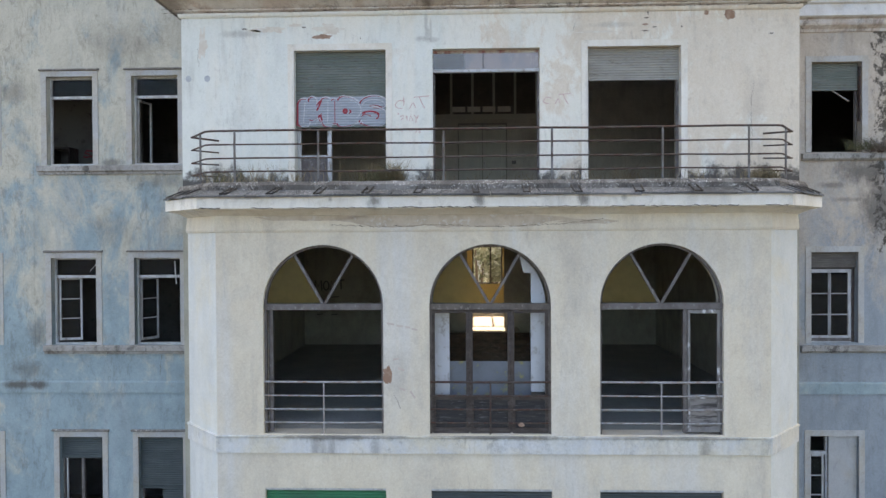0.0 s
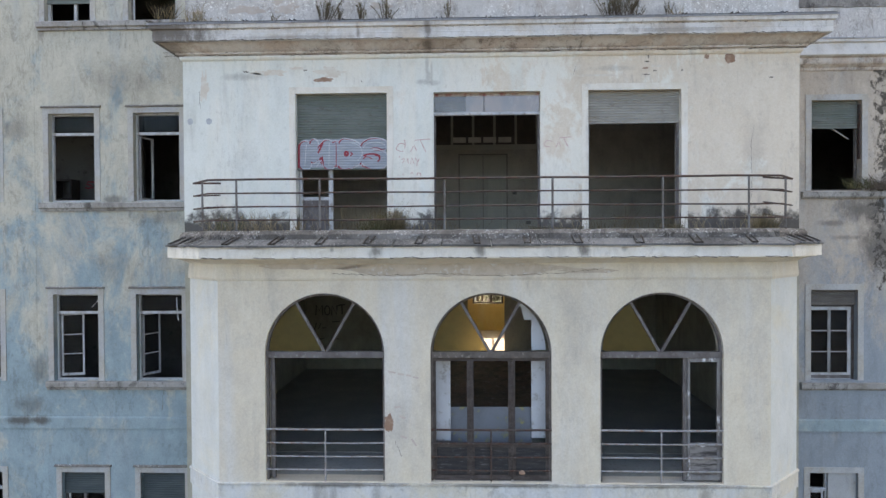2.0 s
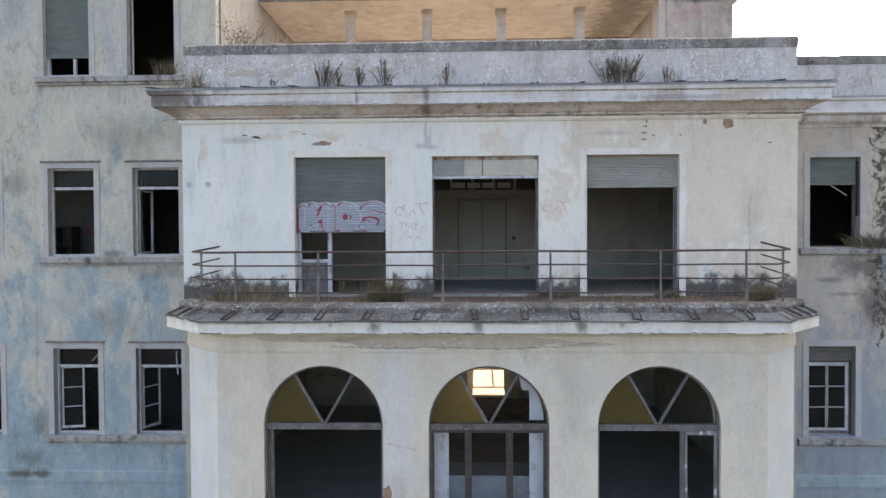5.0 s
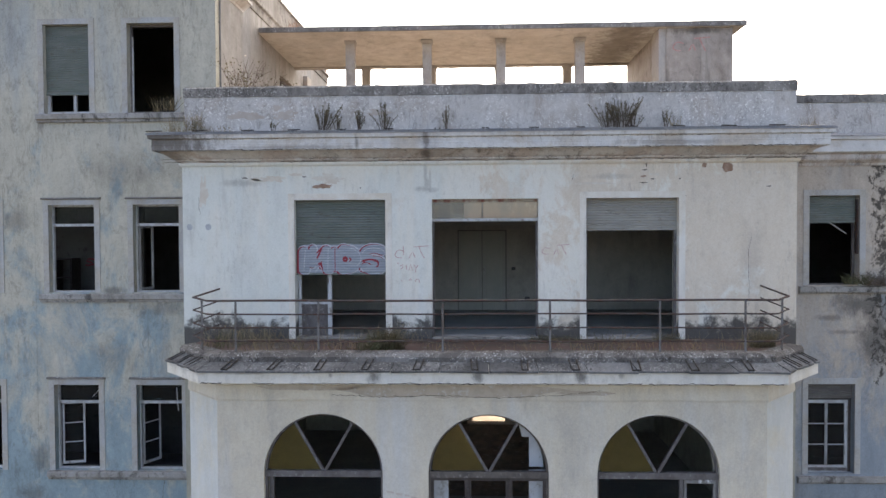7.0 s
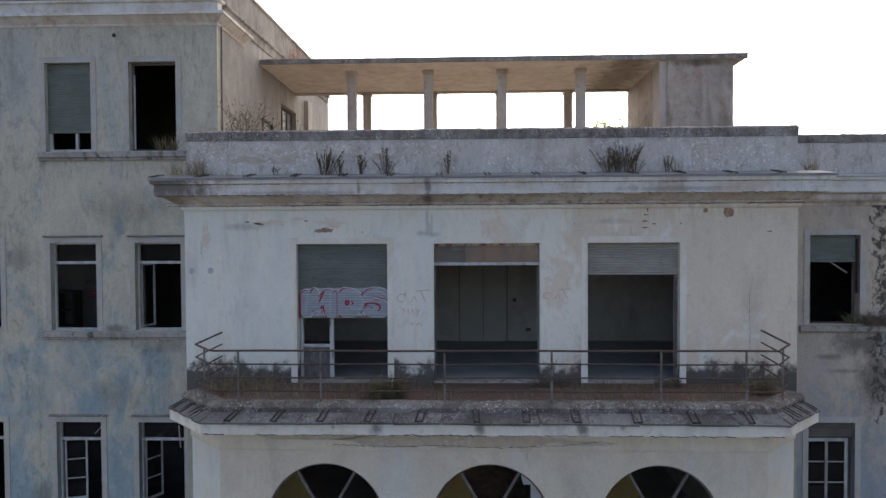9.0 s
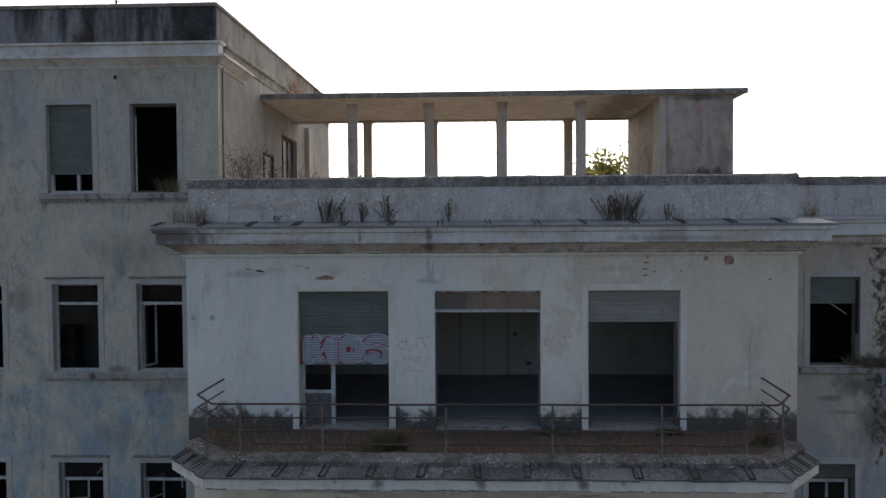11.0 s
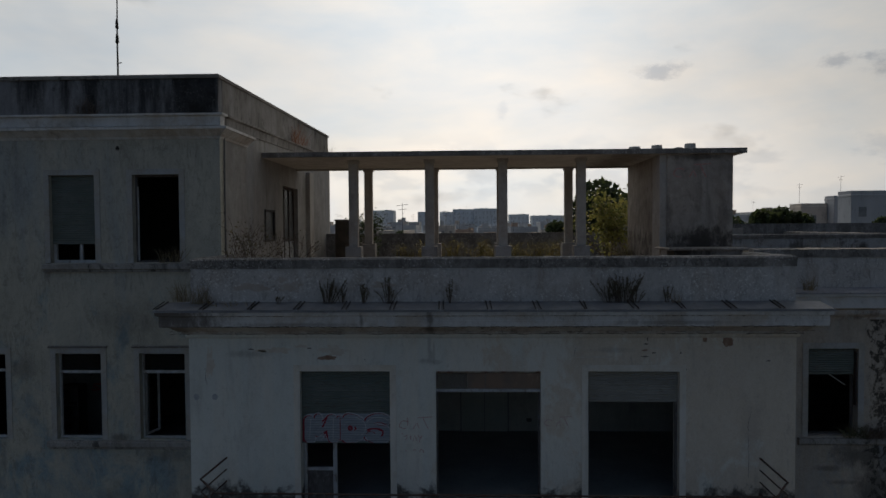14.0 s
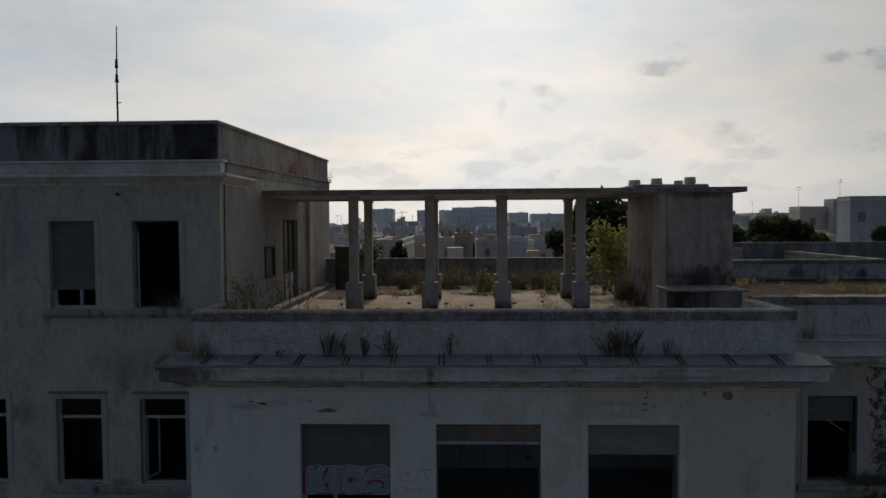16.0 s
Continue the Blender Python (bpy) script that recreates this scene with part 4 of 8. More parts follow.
part("pilaster", new_box(4.6, 4.78, 4.95, 5.62, ROOF, 15.80), PERGOLA, hut)
part("rear_wall", new_box(4.86, 6.25, 8.5, 8.7, ROOF, 15.80), PERGOLA, hut)

# ---- materials of fittings ----
RUST = surface("rusty_painted_iron", (0.065, 0.055, 0.052), (0.075, 0.035, 0.026), 9.0, 0.8, 0.2, third=(0.15, 0.14, 0.135), third_scale=22, relief=0.5)
POSTGREY = surface("worn_grey_painted_upright", (0.17, 0.17, 0.175), (0.10, 0.085, 0.078), 7.0, 0.7, 0.2, stretch=(1, 1, 0.5), third=(0.07, 0.04, 0.03), third_scale=14, relief=0.4)
GREYRAIL = surface("grey_painted_iron", (0.30, 0.31, 0.33), (0.20, 0.19, 0.18), 8.0, 0.6, 0.2, third=(0.22, 0.10, 0.05), third_scale=12, relief=0.4)
OLDWHITE = surface("flaking_white_paint", (0.46, 0.48, 0.50), (0.34, 0.345, 0.35), 6.0, 0.7, third=(0.18, 0.15, 0.12), third_scale=16, stretch=(1, 1, 0.4), relief=0.5)
OLDWOOD = surface("weathered_brown_wood", (0.05, 0.04, 0.037), (0.085, 0.072, 0.068), 5.0, 0.8, stretch=(0.8, 4, 2.5), third=(0.025, 0.02, 0.018), relief=0.5)
GREYWOOD = surface("greyed_wood_frame", (0.135, 0.125, 0.125), (0.085, 0.075, 0.072), 6.0, 0.8, stretch=(1, 4, 0.6), third=(0.24, 0.235, 0.235), relief=0.5)
SHUTTER = surface("grey_green_shutter_plastic", (0.115, 0.14, 0.128), (0.15, 0.172, 0.16), 1.6, 0.6, stretch=(1, 1, 3), third=(0.11, 0.11, 0.10), third_scale=5)
SHUTTER_PALE = surface("pale_beige_shutter_plastic", (0.25, 0.245, 0.225), (0.30, 0.295, 0.27), 1.6, 0.6, stretch=(1, 1, 3), third=(0.2, 0.19, 0.17), third_scale=5)
SHUTTER_BROWN = surface("brown_grey_shutter_wood", (0.13, 0.12, 0.112), (0.10, 0.092, 0.085), 2.0, 0.75, stretch=(1, 1, 3), third=(0.17, 0.16, 0.15), third_scale=6)
SHUTTER_DARK = surface("dark_green_shutter_plastic", (0.05, 0.066, 0.07), (0.068, 0.085, 0.088), 1.6, 0.6, stretch=(1, 1, 3))
SHUTTER_GREEN = surface("bright_green_shutter_paint", (0.02, 0.17, 0.08), (0.03, 0.13, 0.07), 2.0, 0.5)
IRONBLACK = surface("black_iron", (0.03, 0.03, 0.03), (0.06, 0.05, 0.045), 10.0, 0.7, 0.4)
DARKDOOR = surface("grey_green_door_paint", (0.36, 0.37, 0.34), (0.41, 0.41, 0.37), 2.0, 0.6, stretch=(1, 1, 0.5))
WHITEBOARD = surface("chalky_white_board", (0.55, 0.58, 0.62), (0.48, 0.50, 0.53), 2.0, 0.8, third=(0.36, 0.36, 0.36), third_scale=6)


def glassy(name, tint, rough):
    m, nt, bsdf = nodes(name)
    co = coords(nt)
    f = ramp_fac(nt, noise_fac(nt, co, 6.0, 5, 0.6), 0.35, 0.75)
    link(nt, blend(nt, f, tint, tuple(0.8 * c for c in tint)), bsdf.inputs["Base Color"])
    bsdf.inputs["Transmission Weight"].default_value = 0.97 if rough < 0.1 else 0.9
    bsdf.inputs["Roughness"].default_value = rough
    bsdf.inputs["IOR"].default_value = 1.15
    return m


GLASS = glassy("dusty_window_glass", (0.32, 0.345, 0.36), 0.03)
BLUEPANEL = glassy("dusty_blue_grey_glass", (0.36, 0.36, 0.36), 0.04)
BLUEPANEL.node_tree.nodes["Principled BSDF"].inputs["Transmission Weight"].default_value = 0.72
BLUEPANEL.node_tree.nodes["Principled BSDF"].inputs["IOR"].default_value = 1.5
OPAQUEPANE = surface("dark_opaque_window_glass", (0.085, 0.095, 0.105), (0.06, 0.062, 0.064), 3.0, 0.45, spec=0.2, third=(0.13, 0.135, 0.14), third_scale=9.0)
YELLOWGLASS = glassy("yellow_wired_glass", (0.56, 0.45, 0.19), 0.45)


def pane(name, bm, material, parent, label=""):
    ob = part(name, bm, material, parent, label)
    ob.visible_shadow = False
    return ob


# ---- fittings of openings ----
def surround(parent, x0, x1, z0, z1, y, w=0.12, proud=0.016, material=TRIM):
    bm = bmesh.new()
    box(bm, x0 - w, x0, y - proud, y + 0.01, z0, z1)
    box(bm, x1, x1 + w, y - proud, y + 0.01, z0, z1)
    box(bm, x0 - w, x1 + w, y - proud, y + 0.01, z1, z1 + w)
    part("surround", bm, material, parent, "flat pale plaster surround")


def hood(parent, x0, x1, z, y, w=0.15):
    part("drip_ledge", new_moulding([(x0 - w, y), (x1 + w, y)], [(-0.01, z), (0.045, z), (0.055, z + 0.02), (0.04, z + 0.04), (-0.01, z + 0.045)]), COPING, parent, "thin blackened drip ledge")


def roller(parent, x0, x1, z0, z1, y, material, label, pitch=0.048):
    """A roller shutter with rounded slats and a bottom bar."""
    bm = bmesh.new()
    prof = []
    z = z1
    while z > z0 + 0.02:
        for dz, dy in ((0.0, 0.0), (0.2, -0.008), (0.5, -0.013), (0.8, -0.008)):
            prof.append((z - dz * pitch, y + dy))
        z -= pitch
    prof.append((z0, y))
    rows = [[bm.verts.new((x, py, max(pz, z0))) for x in (x0, x1)] for pz, py in prof]
    for a, b in zip(rows, rows[1:]):
        bm.faces.new((a[0], a[1], b[1], b[0]))
    back = [[bm.verts.new((x, y + 0.014, pz)) for x in (x0, x1)] for pz in (z1, z0)]
    bm.faces.new((back[0][1], back[0][0], back[1][0], back[1][1]))
    bm.faces.new((rows[0][1], rows[0][0], back[0][0], back[0][1]))
    bm.faces.new((rows[-1][0], rows[-1][1], back[1][1], back[1][0]))
    ob = part("roller_shutter", bm, material, parent, label)
    part("bottom_bar", new_box(x0, x1, y - 0.016, y + 0.02, z0 - 0.035, z0), material, ob)
    return ob


def frame_bars(name, parent, x0, x1, z0, z1, y, w=0.05, d=0.06, material=OLDWHITE, transom=None, post=None, sill=True, label=""):
    bm = bmesh.new()
    box(bm, x0, x0 + w, y, y + d, z0, z1)
    box(bm, x1 - w, x1, y, y + d, z0, z1)
    box(bm, x0 + w, x1 - w, y, y + d, z1 - w, z1)
    if sill:
        box(bm, x0 + w, x1 - w, y, y + d, z0, z0 + w)
    if transom:
        box(bm, x0 + w, x1 - w, y - 0.01, y + d, transom - 0.03, transom + 0.03)
    if post:
        box(bm, post - 0.03, post + 0.03, y, y + d, z0 + w, (transom or z1 - w) - (0.03 if transom else 0))
    return part(name, bm, material, parent, label)


def sash(parent, hinge, width, z0, z1, angle, rows=3, material=OLDWHITE, s=0.05, broken=()):
    """A casement leaf hinged at a plan point, turned by angle degrees, with stacked panes."""
    m = Matrix.Translation((hinge[0], hinge[1], 0)) @ Matrix.Rotation(radians(angle), 4, "Z")
    x0, x1 = (0, width) if width > 0 else (width, 0)
    bm = bmesh.new()
    box(bm, x0, x0 + s, 0, 0.04, z0, z1)
    box(bm, x1 - s, x1, 0, 0.04, z0, z1)
    box(bm, x0 + s, x1 - s, 0, 0.04, z0, z0 + s * 1.3)
    box(bm, x0 + s, x1 - s, 0, 0.04, z1 - s, z1)
    h = (z1 - z0 - 2.3 * s) / rows
    for k in range(1, rows):
        box(bm, x0 + s, x1 - s, 0.005, 0.035, z0 + 1.3 * s + k * h - 0.009, z0 + 1.3 * s + k * h + 0.009)
    bm.transform(m)
    leaf = part("casement", bm, material, parent, "flaking white casement leaf")
    for k in range(rows):
        if k in broken:
            continue
        g = bmesh.new()
        box(g, x0 + s, x1 - s, 0.017, 0.021, z0 + 1.3 * s + k * h + 0.015, z0 + 1.3 * s + (k + 1) * h - 0.015)
        g.transform(m)
        pane("pane", g, GLASS, leaf)
    return leaf


def open_window(n, x0, x1, z0, z1, y, label):
    """The setting's window: an Empty with a surround."""
    w = thing("window_%d" % n, ((x0 + x1) / 2, y, z0), label, "window", kind="structure")
    surround(w, x0, x1, z0, z1, y)
    return w


# left wing, top row
Y = WING
IN = WING + 0.13                      # face of the timber frames, set back in the reveals


def wing_window(n, row, col, label, ledge=True):
    (z0, z1), (a, b) = LEFT_ROWS[row], LEFT_COLS[row][col]
    w = open_window(n, a, b, z0, z1, Y, label)
    if ledge:
        hood(w, a, b, z1 + 0.125, Y)
    return w, a, b, z0, z1


def transom_light(w, a, b, z1, z):
    """A dusty fixed pane between transom and head."""
    pane("pane", new_box(a + 0.05, b - 0.05, IN + 0.03, IN + 0.034, z + 0.03, z1 - 0.05), GLASS, w)


w, a, b, z0, z1 = wing_window(1, 0, 0, "window with a lowered grey roller shutter over a white frame", False)
roller(w, a, b, 13.68, z1, IN - 0.03, SHUTTER, "grey slatted roller shutter")
frame_bars("window_frame", w, a, b, z0, 13.90, IN, 0.06, post=-8.93)
part("window_board", new_box(a + 0.06, b - 0.06, IN - 0.02, IN + 0.05, z0, z0 + 0.035), OLDWHITE, w, "flaking white bottom board")
w, a, b, z0, z1 = wing_window(2, 0, 1, "empty dark window opening with a bare frame", False)
frame_bars("window_frame", w, a, b, z0, z1, IN, 0.045, material=GREYWOOD)
part("loose_stile", new_box(a + 0.05, a + 0.075, IN - 0.01, IN + 0.02, z0 + 0.05, 14.9), OLDWHITE, w, "strip of flaking white timber")
# second row
w, a, b, z0, z1 = wing_window(3, 1, 0, "open window with a white transom and no panes below")
frame_bars("window_frame", w, a, b, z0, z1, IN, 0.035, transom=10.80)
transom_light(w, a, b, z1, 10.80)
w, a, b, z0, z1 = wing_window(4, 1, 1, "open window with a white transom and an inward casement")
frame_bars("window_frame", w, a, b, z0, z1, IN, 0.035, transom=10.80)
transom_light(w, a, b, z1, 10.80)
sash(w, (a + 0.05, IN + 0.07), 0.44, z0 + 0.04, 10.76, 76, 1, s=0.035, broken=(0,))
# third row
w, a, b, z0, z1 = wing_window(5, 2, 0, "window with one casement ajar and a dark room behind")
frame_bars("window_frame", w, a, b, z0, z1, IN, 0.035, transom=6.885)
transom_light(w, a, b, z1, 6.885)
sash(w, (a + 0.05, IN + 0.07), 0.46, z0 + 0.07, 6.85, 16, 3, s=0.038)
part("cross_stick", new_tube([(b - 0.21, IN - 0.01, 7.0), (b - 0.05, IN - 0.015, 7.17)], 0.008, 5), OLDWHITE, w, "thin pale stick leaning across the top pane")
w, a, b, z0, z1 = wing_window(6, 2, 1, "window with one casement half open and a dangling strip")
frame_bars("window_frame", w, a, b, z0, z1, IN, 0.035, transom=6.885)
transom_light(w, a, b, z1, 6.885)
sash(w, (a + 0.05, IN + 0.07), 0.46, z0 + 0.07, 6.85, 64, 3, s=0.038)
part("dangling_strip", new_tube([(-6.72, Y + 0.05, 7.22), (-6.71, Y + 0.05, 6.98), (-6.685, Y + 0.045, 6.72)], 0.011, 6), OLDWHITE, w)
# lowest row
w, a, b, z0, z1 = wing_window(7, 3, 0, "tall window with a short shutter and a dark casement")
roller(w, a, b, 2.93, z1, IN - 0.02, SHUTTER_DARK, "grey slatted roller shutter")
frame_bars("window_frame", w, a, b, z0, 2.93, IN, 0.035, material=GREYWOOD, post=-8.85)
part("side_strip", new_box(a + 0.07, a + 0.10, IN + 0.01, IN + 0.05, z0, 2.9), OLDWHITE, w, "pale timber strip")
pane("pane", new_box(a + 0.11, -8.88, IN + 0.025, IN + 0.029, 1.41, 2.88), GLASS, w)
w, a, b, z0, z1 = wing_window(8, 3, 1, "tall window behind a lowered dark green roller shutter")
roller(w, a, b, 2.27, z1, IN - 0.02, SHUTTER_DARK, "dark green slatted roller shutter")
roller(w, a + 0.48, b, 1.6, 2.235, IN - 0.01, SHUTTER_DARK, "hanging remnant of the dark green shutter")
frame_bars("window_frame", w, a, b, z0, 2.25, IN + 0.03, 0.04, material=GREYWOOD, post=-7.0)
for n, (z0, z1) in enumerate(LEFT_ROWS[1:]):
    w = open_window(9 + n, -11.57, -10.62, z0, z1, Y, "plain open window of the wing")
    frame_bars("window_frame", w, -11.57, -10.62, z0, z1, IN, 0.05, transom=z1 - 0.4)
# long sills and string course of the left wing
for k, (z, a, b) in enumerate(((13.03, -9.69, -6.12), (9.11, -9.675, -6.3), (5.21, -9.575, -6.3))):
    setting("sill_left_%d" % (k + 1), new_moulding([(a, Y), (b, Y)], [(-0.02, z), (0.05, z), (0.055, z + 0.05), (0.10, z + 0.07), (0.10, z + 0.17), (0.08, z + 0.185), (-0.12, z + 0.19), (-0.12, z + 0.1)]), SILL,
            "long grey stone sill, blackened on top", "sill")
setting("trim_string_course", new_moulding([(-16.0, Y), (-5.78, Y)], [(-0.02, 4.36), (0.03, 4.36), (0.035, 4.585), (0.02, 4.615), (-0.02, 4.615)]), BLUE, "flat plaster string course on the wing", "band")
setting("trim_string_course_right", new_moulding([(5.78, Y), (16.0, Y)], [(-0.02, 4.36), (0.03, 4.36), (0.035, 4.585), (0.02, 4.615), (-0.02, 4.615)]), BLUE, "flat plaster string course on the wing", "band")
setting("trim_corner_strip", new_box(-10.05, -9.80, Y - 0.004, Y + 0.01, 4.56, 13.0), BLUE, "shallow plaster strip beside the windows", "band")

# right wing
(z0, z1), (a, b) = RIGHT_ROWS[0], RIGHT_COLS[0]
w = open_window(12, a, b, z0, z1, Y, "dark window opening with a short grey roller shutter")
roller(w, a, b - 0.03, 10.79, z1, IN - 0.01, SHUTTER, "grey slatted roller shutter")
frame_bars("window_frame", w, a, b - 0.03, z0, 10.79, IN + 0.02, 0.03, material=GREYWOOD)
part("loose_slat", new_tube([(7.32, IN, 10.78), (7.68, IN - 0.02, 10.53)], 0.015, 6), SHUTTER_PALE, w, "pale broken slat hanging aslant")
part("rusty_guide", new_box(b - 0.03, b - 0.004, IN - 0.1, IN - 0.02, 10.1, 11.25), RUST, w, "rusty shutter guide")
(z0, z1), (a, b) = RIGHT_ROWS[1], RIGHT_COLS[1]
w = open_window(13, a, b, z0, z1, Y, "closed white double casement under a shutter box")
roller(w, a, b, 7.06, z1, IN - 0.03, SHUTTER_BROWN, "raised brown roller shutter")
# solid black strip stands in for the shade in the slot
part("shutter_gap", new_box(a, b, IN, IN + 0.03, 6.985, 7.025), IRONBLACK, w, "dark slot under the shutter")
frame_bars("window_frame", w, a, b - 0.07, z0, 6.98, IN, 0.04)
part("right_strip", new_box(b - 0.07, b - 0.002, IN + 0.01, IN + 0.05, z0, 6.98), OLDWOOD, w, "dark bare timber strip")
sash(w, (a + 0.035, IN - 0.005), 0.425, z0 + 0.09, 6.95, 0, 3, s=0.036)
sash(w, (b - 0.105, IN - 0.005), -0.425, z0 + 0.09, 6.95, 0, 3, s=0.036)
part("bottom_board", new_box(a + 0.04, b - 0.07, IN - 0.012, IN + 0.04, z0 + 0.02, z0 + 0.085), GREYWOOD, w, "grey timber bottom rail")
(z0, z1), (a, b) = RIGHT_ROWS[2], RIGHT_COLS[2]
w = open_window(14, a, b, z0, z1, Y, "tall window half boarded with a pale panel")
part("blind_panel", new_box(7.27, b, IN - 0.05, IN, z0, z1), TRIM, w, "pale blue board")
frame_bars("window_frame", w, a, 7.265, z0, z1, IN, 0.04, transom=3.08)
sash(w, (a + 0.05, IN + 0.005), 0.30, 1.3, 3.04, 0, 4, s=0.035)
for k, (z, a, b) in enumerate(((9.27, 6.65, 8.9), (5.24, 6.64, 8.9))):
    setting("sill_right_%d" % (k + 1), new_moulding([(a, Y), (b, Y)], [(-0.02, z), (0.05, z), (0.09, z + 0.04), (0.09, z + 0.14), (-0.12, z + 0.165), (-0.12, z + 0.1)]), SILL, "grey stone sill, blackened on top", "sill")

# ---- balcony doors ----
d = thing("door_1", (-2.745, 0.0, F3), "balcony doorway behind a half lowered grey roller shutter with silver graffiti", "door", kind="structure")
surround(d, -3.61, -1.88, F3, HEAD, BAY, material=WHITETRIM)
roller(d, -3.61, -1.88, 9.83, HEAD, BAY + 0.12, SHUTTER, "grey green slatted roller shutter")
part("door_post", new_box(-3.03, -2.95, 0.2, 0.27, F3, 9.83, bevel=0.006), OLDWHITE, d, "white timber door post")
part("door_post", new_box(-3.60, -3.54, 0.2, 0.27, F3, 9.83, bevel=0.006), OLDWHITE, d, "white timber door post")
part("door_panel", new_box(-3.54, -3.03, 0.215, 0.255, F3, 9.22, bevel=0.008), GREYWOOD, d, "grey timber lower door panel")
part("head_rail", new_box(-3.54, -3.03, 0.205, 0.265, 9.22, 9.28), OLDWHITE, d)
d = thing("door_2", (0.0, 0.0, F3), "wide doorway with a white transom bar and dusty glass pane above it", "door", kind="structure")
part("transom_pane", new_box(-1.0, -0.40, 0.12, 0.126, 10.86, 11.16), BLUEPANEL, d, "dusty grey glass pane")
# brown reflection is put into this pane's base colour
part("transom_pane", new_box(-0.397, 1.0, 0.12, 0.126, 10.86, 11.16), surface("brown_reflection_pane", (0.20, 0.145, 0.12), (0.135, 0.12, 0.115), 1.7, 0.06, stretch=(1, 1, 0.5), spec=1.0, relief=0.02, third=(0.26, 0.20, 0.17), third_scale=4.0), d, "dusty pane coloured red brown for its reflection")
part("glazing_bar", new_box(-0.06, -0.04, 0.11, 0.119, 10.86, 11.16), GREYWOOD, d)
part("head_strip", new_box(-1.0, 1.0, 0.14, 0.19, 11.165, HEAD), surface("torn_strip", (0.5, 0.48, 0.45), (0.24, 0.09, 0.08), 7.0, 0.8, stretch=(1, 1, 0.2)), d, "torn strip with red marks")
part("transom", new_box(-1.0, 1.0, 0.09, 0.17, 10.80, 10.855, bevel=0.006), OLDWHITE, d, "white transom bar")
for s in (-1, 1):
    part("jamb", new_box(min(s * 1.0, s * 0.965), max(s * 1.0, s * 0.965), 0.14, 0.2, F3, 10.8), GREYWOOD, d)
d = thing("door_3", (2.745, 0.0, F3), "balcony doorway under a short beige roller shutter", "door", kind="structure")
surround(d, 1.89, 3.60, F3, HEAD, BAY, material=WHITETRIM)
roller(d, 1.89, 3.60, 10.65, HEAD, BAY + 0.12, SHUTTER_PALE, "beige slatted roller shutter")
for a, b in ((1.89, 1.93), (3.555, 3.60)):
    part("jamb", new_box(a, b, 0.13, 0.2, F3, 10.62), GREYWOOD, d)
for k, (a, b) in enumerate(DOORS):
    setting("threshold_%d" % (k + 1), new_box(a + 0.003, b - 0.003, -0.04, 0.36, F3 - 0.01, F3 + 0.035, bevel=0.008), SILL, "worn pale stone threshold", "threshold")

# ---- arched windows ----
def arc_band(bm, cx, r0, r1, spring, y0, y1, segs=28):
    rows = []
    for k in range(segs + 1):
        t = math.pi * k / segs
        rows.append([bm.verts.new((cx - r * math.cos(t), y, spring + r * math.sin(t))) for r, y in ((r0, y0), (r1, y0), (r1, y1), (r0, y1))])
    for A, B in zip(rows, rows[1:]):
        for i in range(4):
            bm.faces.new((A[i], A[(i + 1) % 4], B[(i + 1) % 4], B[i]))
    bm.faces.new(rows[0]), bm.faces.new(rows[-1][::-1])


def bar(bm, a, b, w, y0, y1):
    """A flat bar in the plane of the facade from a to b."""
    a, b = Vector(a), Vector(b)
    d = (b - a).normalized()
    n = Vector((-d.y, d.x)) * w / 2
    v = [bm.verts.new((p.x, y, p.y)) for y in (y0, y1) for p in (a + n, a - n, b - n, b + n)]
    for f in ((0, 1, 2, 3), (7, 6, 5, 4), (0, 4, 5, 1), (1, 5, 6, 2), (2, 6, 7, 3), (3, 7, 4, 0)):
        bm.faces.new([v[i] for i in f])


def fan_pane(cx, r, spring, t0, t1, y, foot, segs=10):
    """A flat pane between the arch and the foot of the two slanting bars."""
    bm = bmesh.new()
    out = [(cx - r * math.cos(radians(t0 + (t1 - t0) * k / segs)), spring + r * math.sin(radians(t0 + (t1 - t0) * k / segs))) for k in range(segs + 1)]
    pts = out + foot
    faces = []
    for yy in (y, y + 0.006):
        faces.append([bm.verts.new((x, yy, z)) for x, z in pts])
    bm.faces.new(faces[0]), bm.faces.new(faces[1][::-1])
    for k in range(len(pts)):
        q = (k + 1) % len(pts)
        bm.faces.new((faces[0][k], faces[0][q], faces[1][q], faces[1][k]))
    return bm


def arched_window(n, cx, label, wood=GREYWOOD):
    r, foot, spring = ARCHES[0][1:]
    y = LOW + 0.07
    w = thing("window_%d" % n, (cx, LOW, foot), label, "window", kind="structure")
    bm = bmesh.new()
    arc_band(bm, cx, r, r - 0.038, spring, y, y + 0.07)
    box(bm, cx - r, cx - r + 0.038, y, y + 0.07, foot, spring - 0.085)
    box(bm, cx + r - 0.038, cx + r, y, y + 0.07, foot, spring - 0.085)
    part("window_frame", bm, wood, w, "weathered timber frame")
    part("transom", new_box(cx - r, cx + r, y - 0.02, y + 0.08, spring - 0.085, spring + 0.02, bevel=0.008), wood, w, "weathered transom beam")
    for s in (-1, 1):
        bm = bmesh.new()
        bar(bm, (cx + s * 0.02, spring + 0.02), (cx + s * 0.485, spring + 0.83), 0.045, y + 0.005, y + 0.055)
        part("fan_bar", bm, GREYWOOD, w, "slanting bar of the fanlight")
    pane("pane", fan_pane(cx, r - 0.05, spring, 3, 59, y + 0.03, [(cx - 0.02, spring + 0.03), (cx - 0.9, spring + 0.025)]), YELLOWGLASS, w, "yellow wired glass pane")
    return w


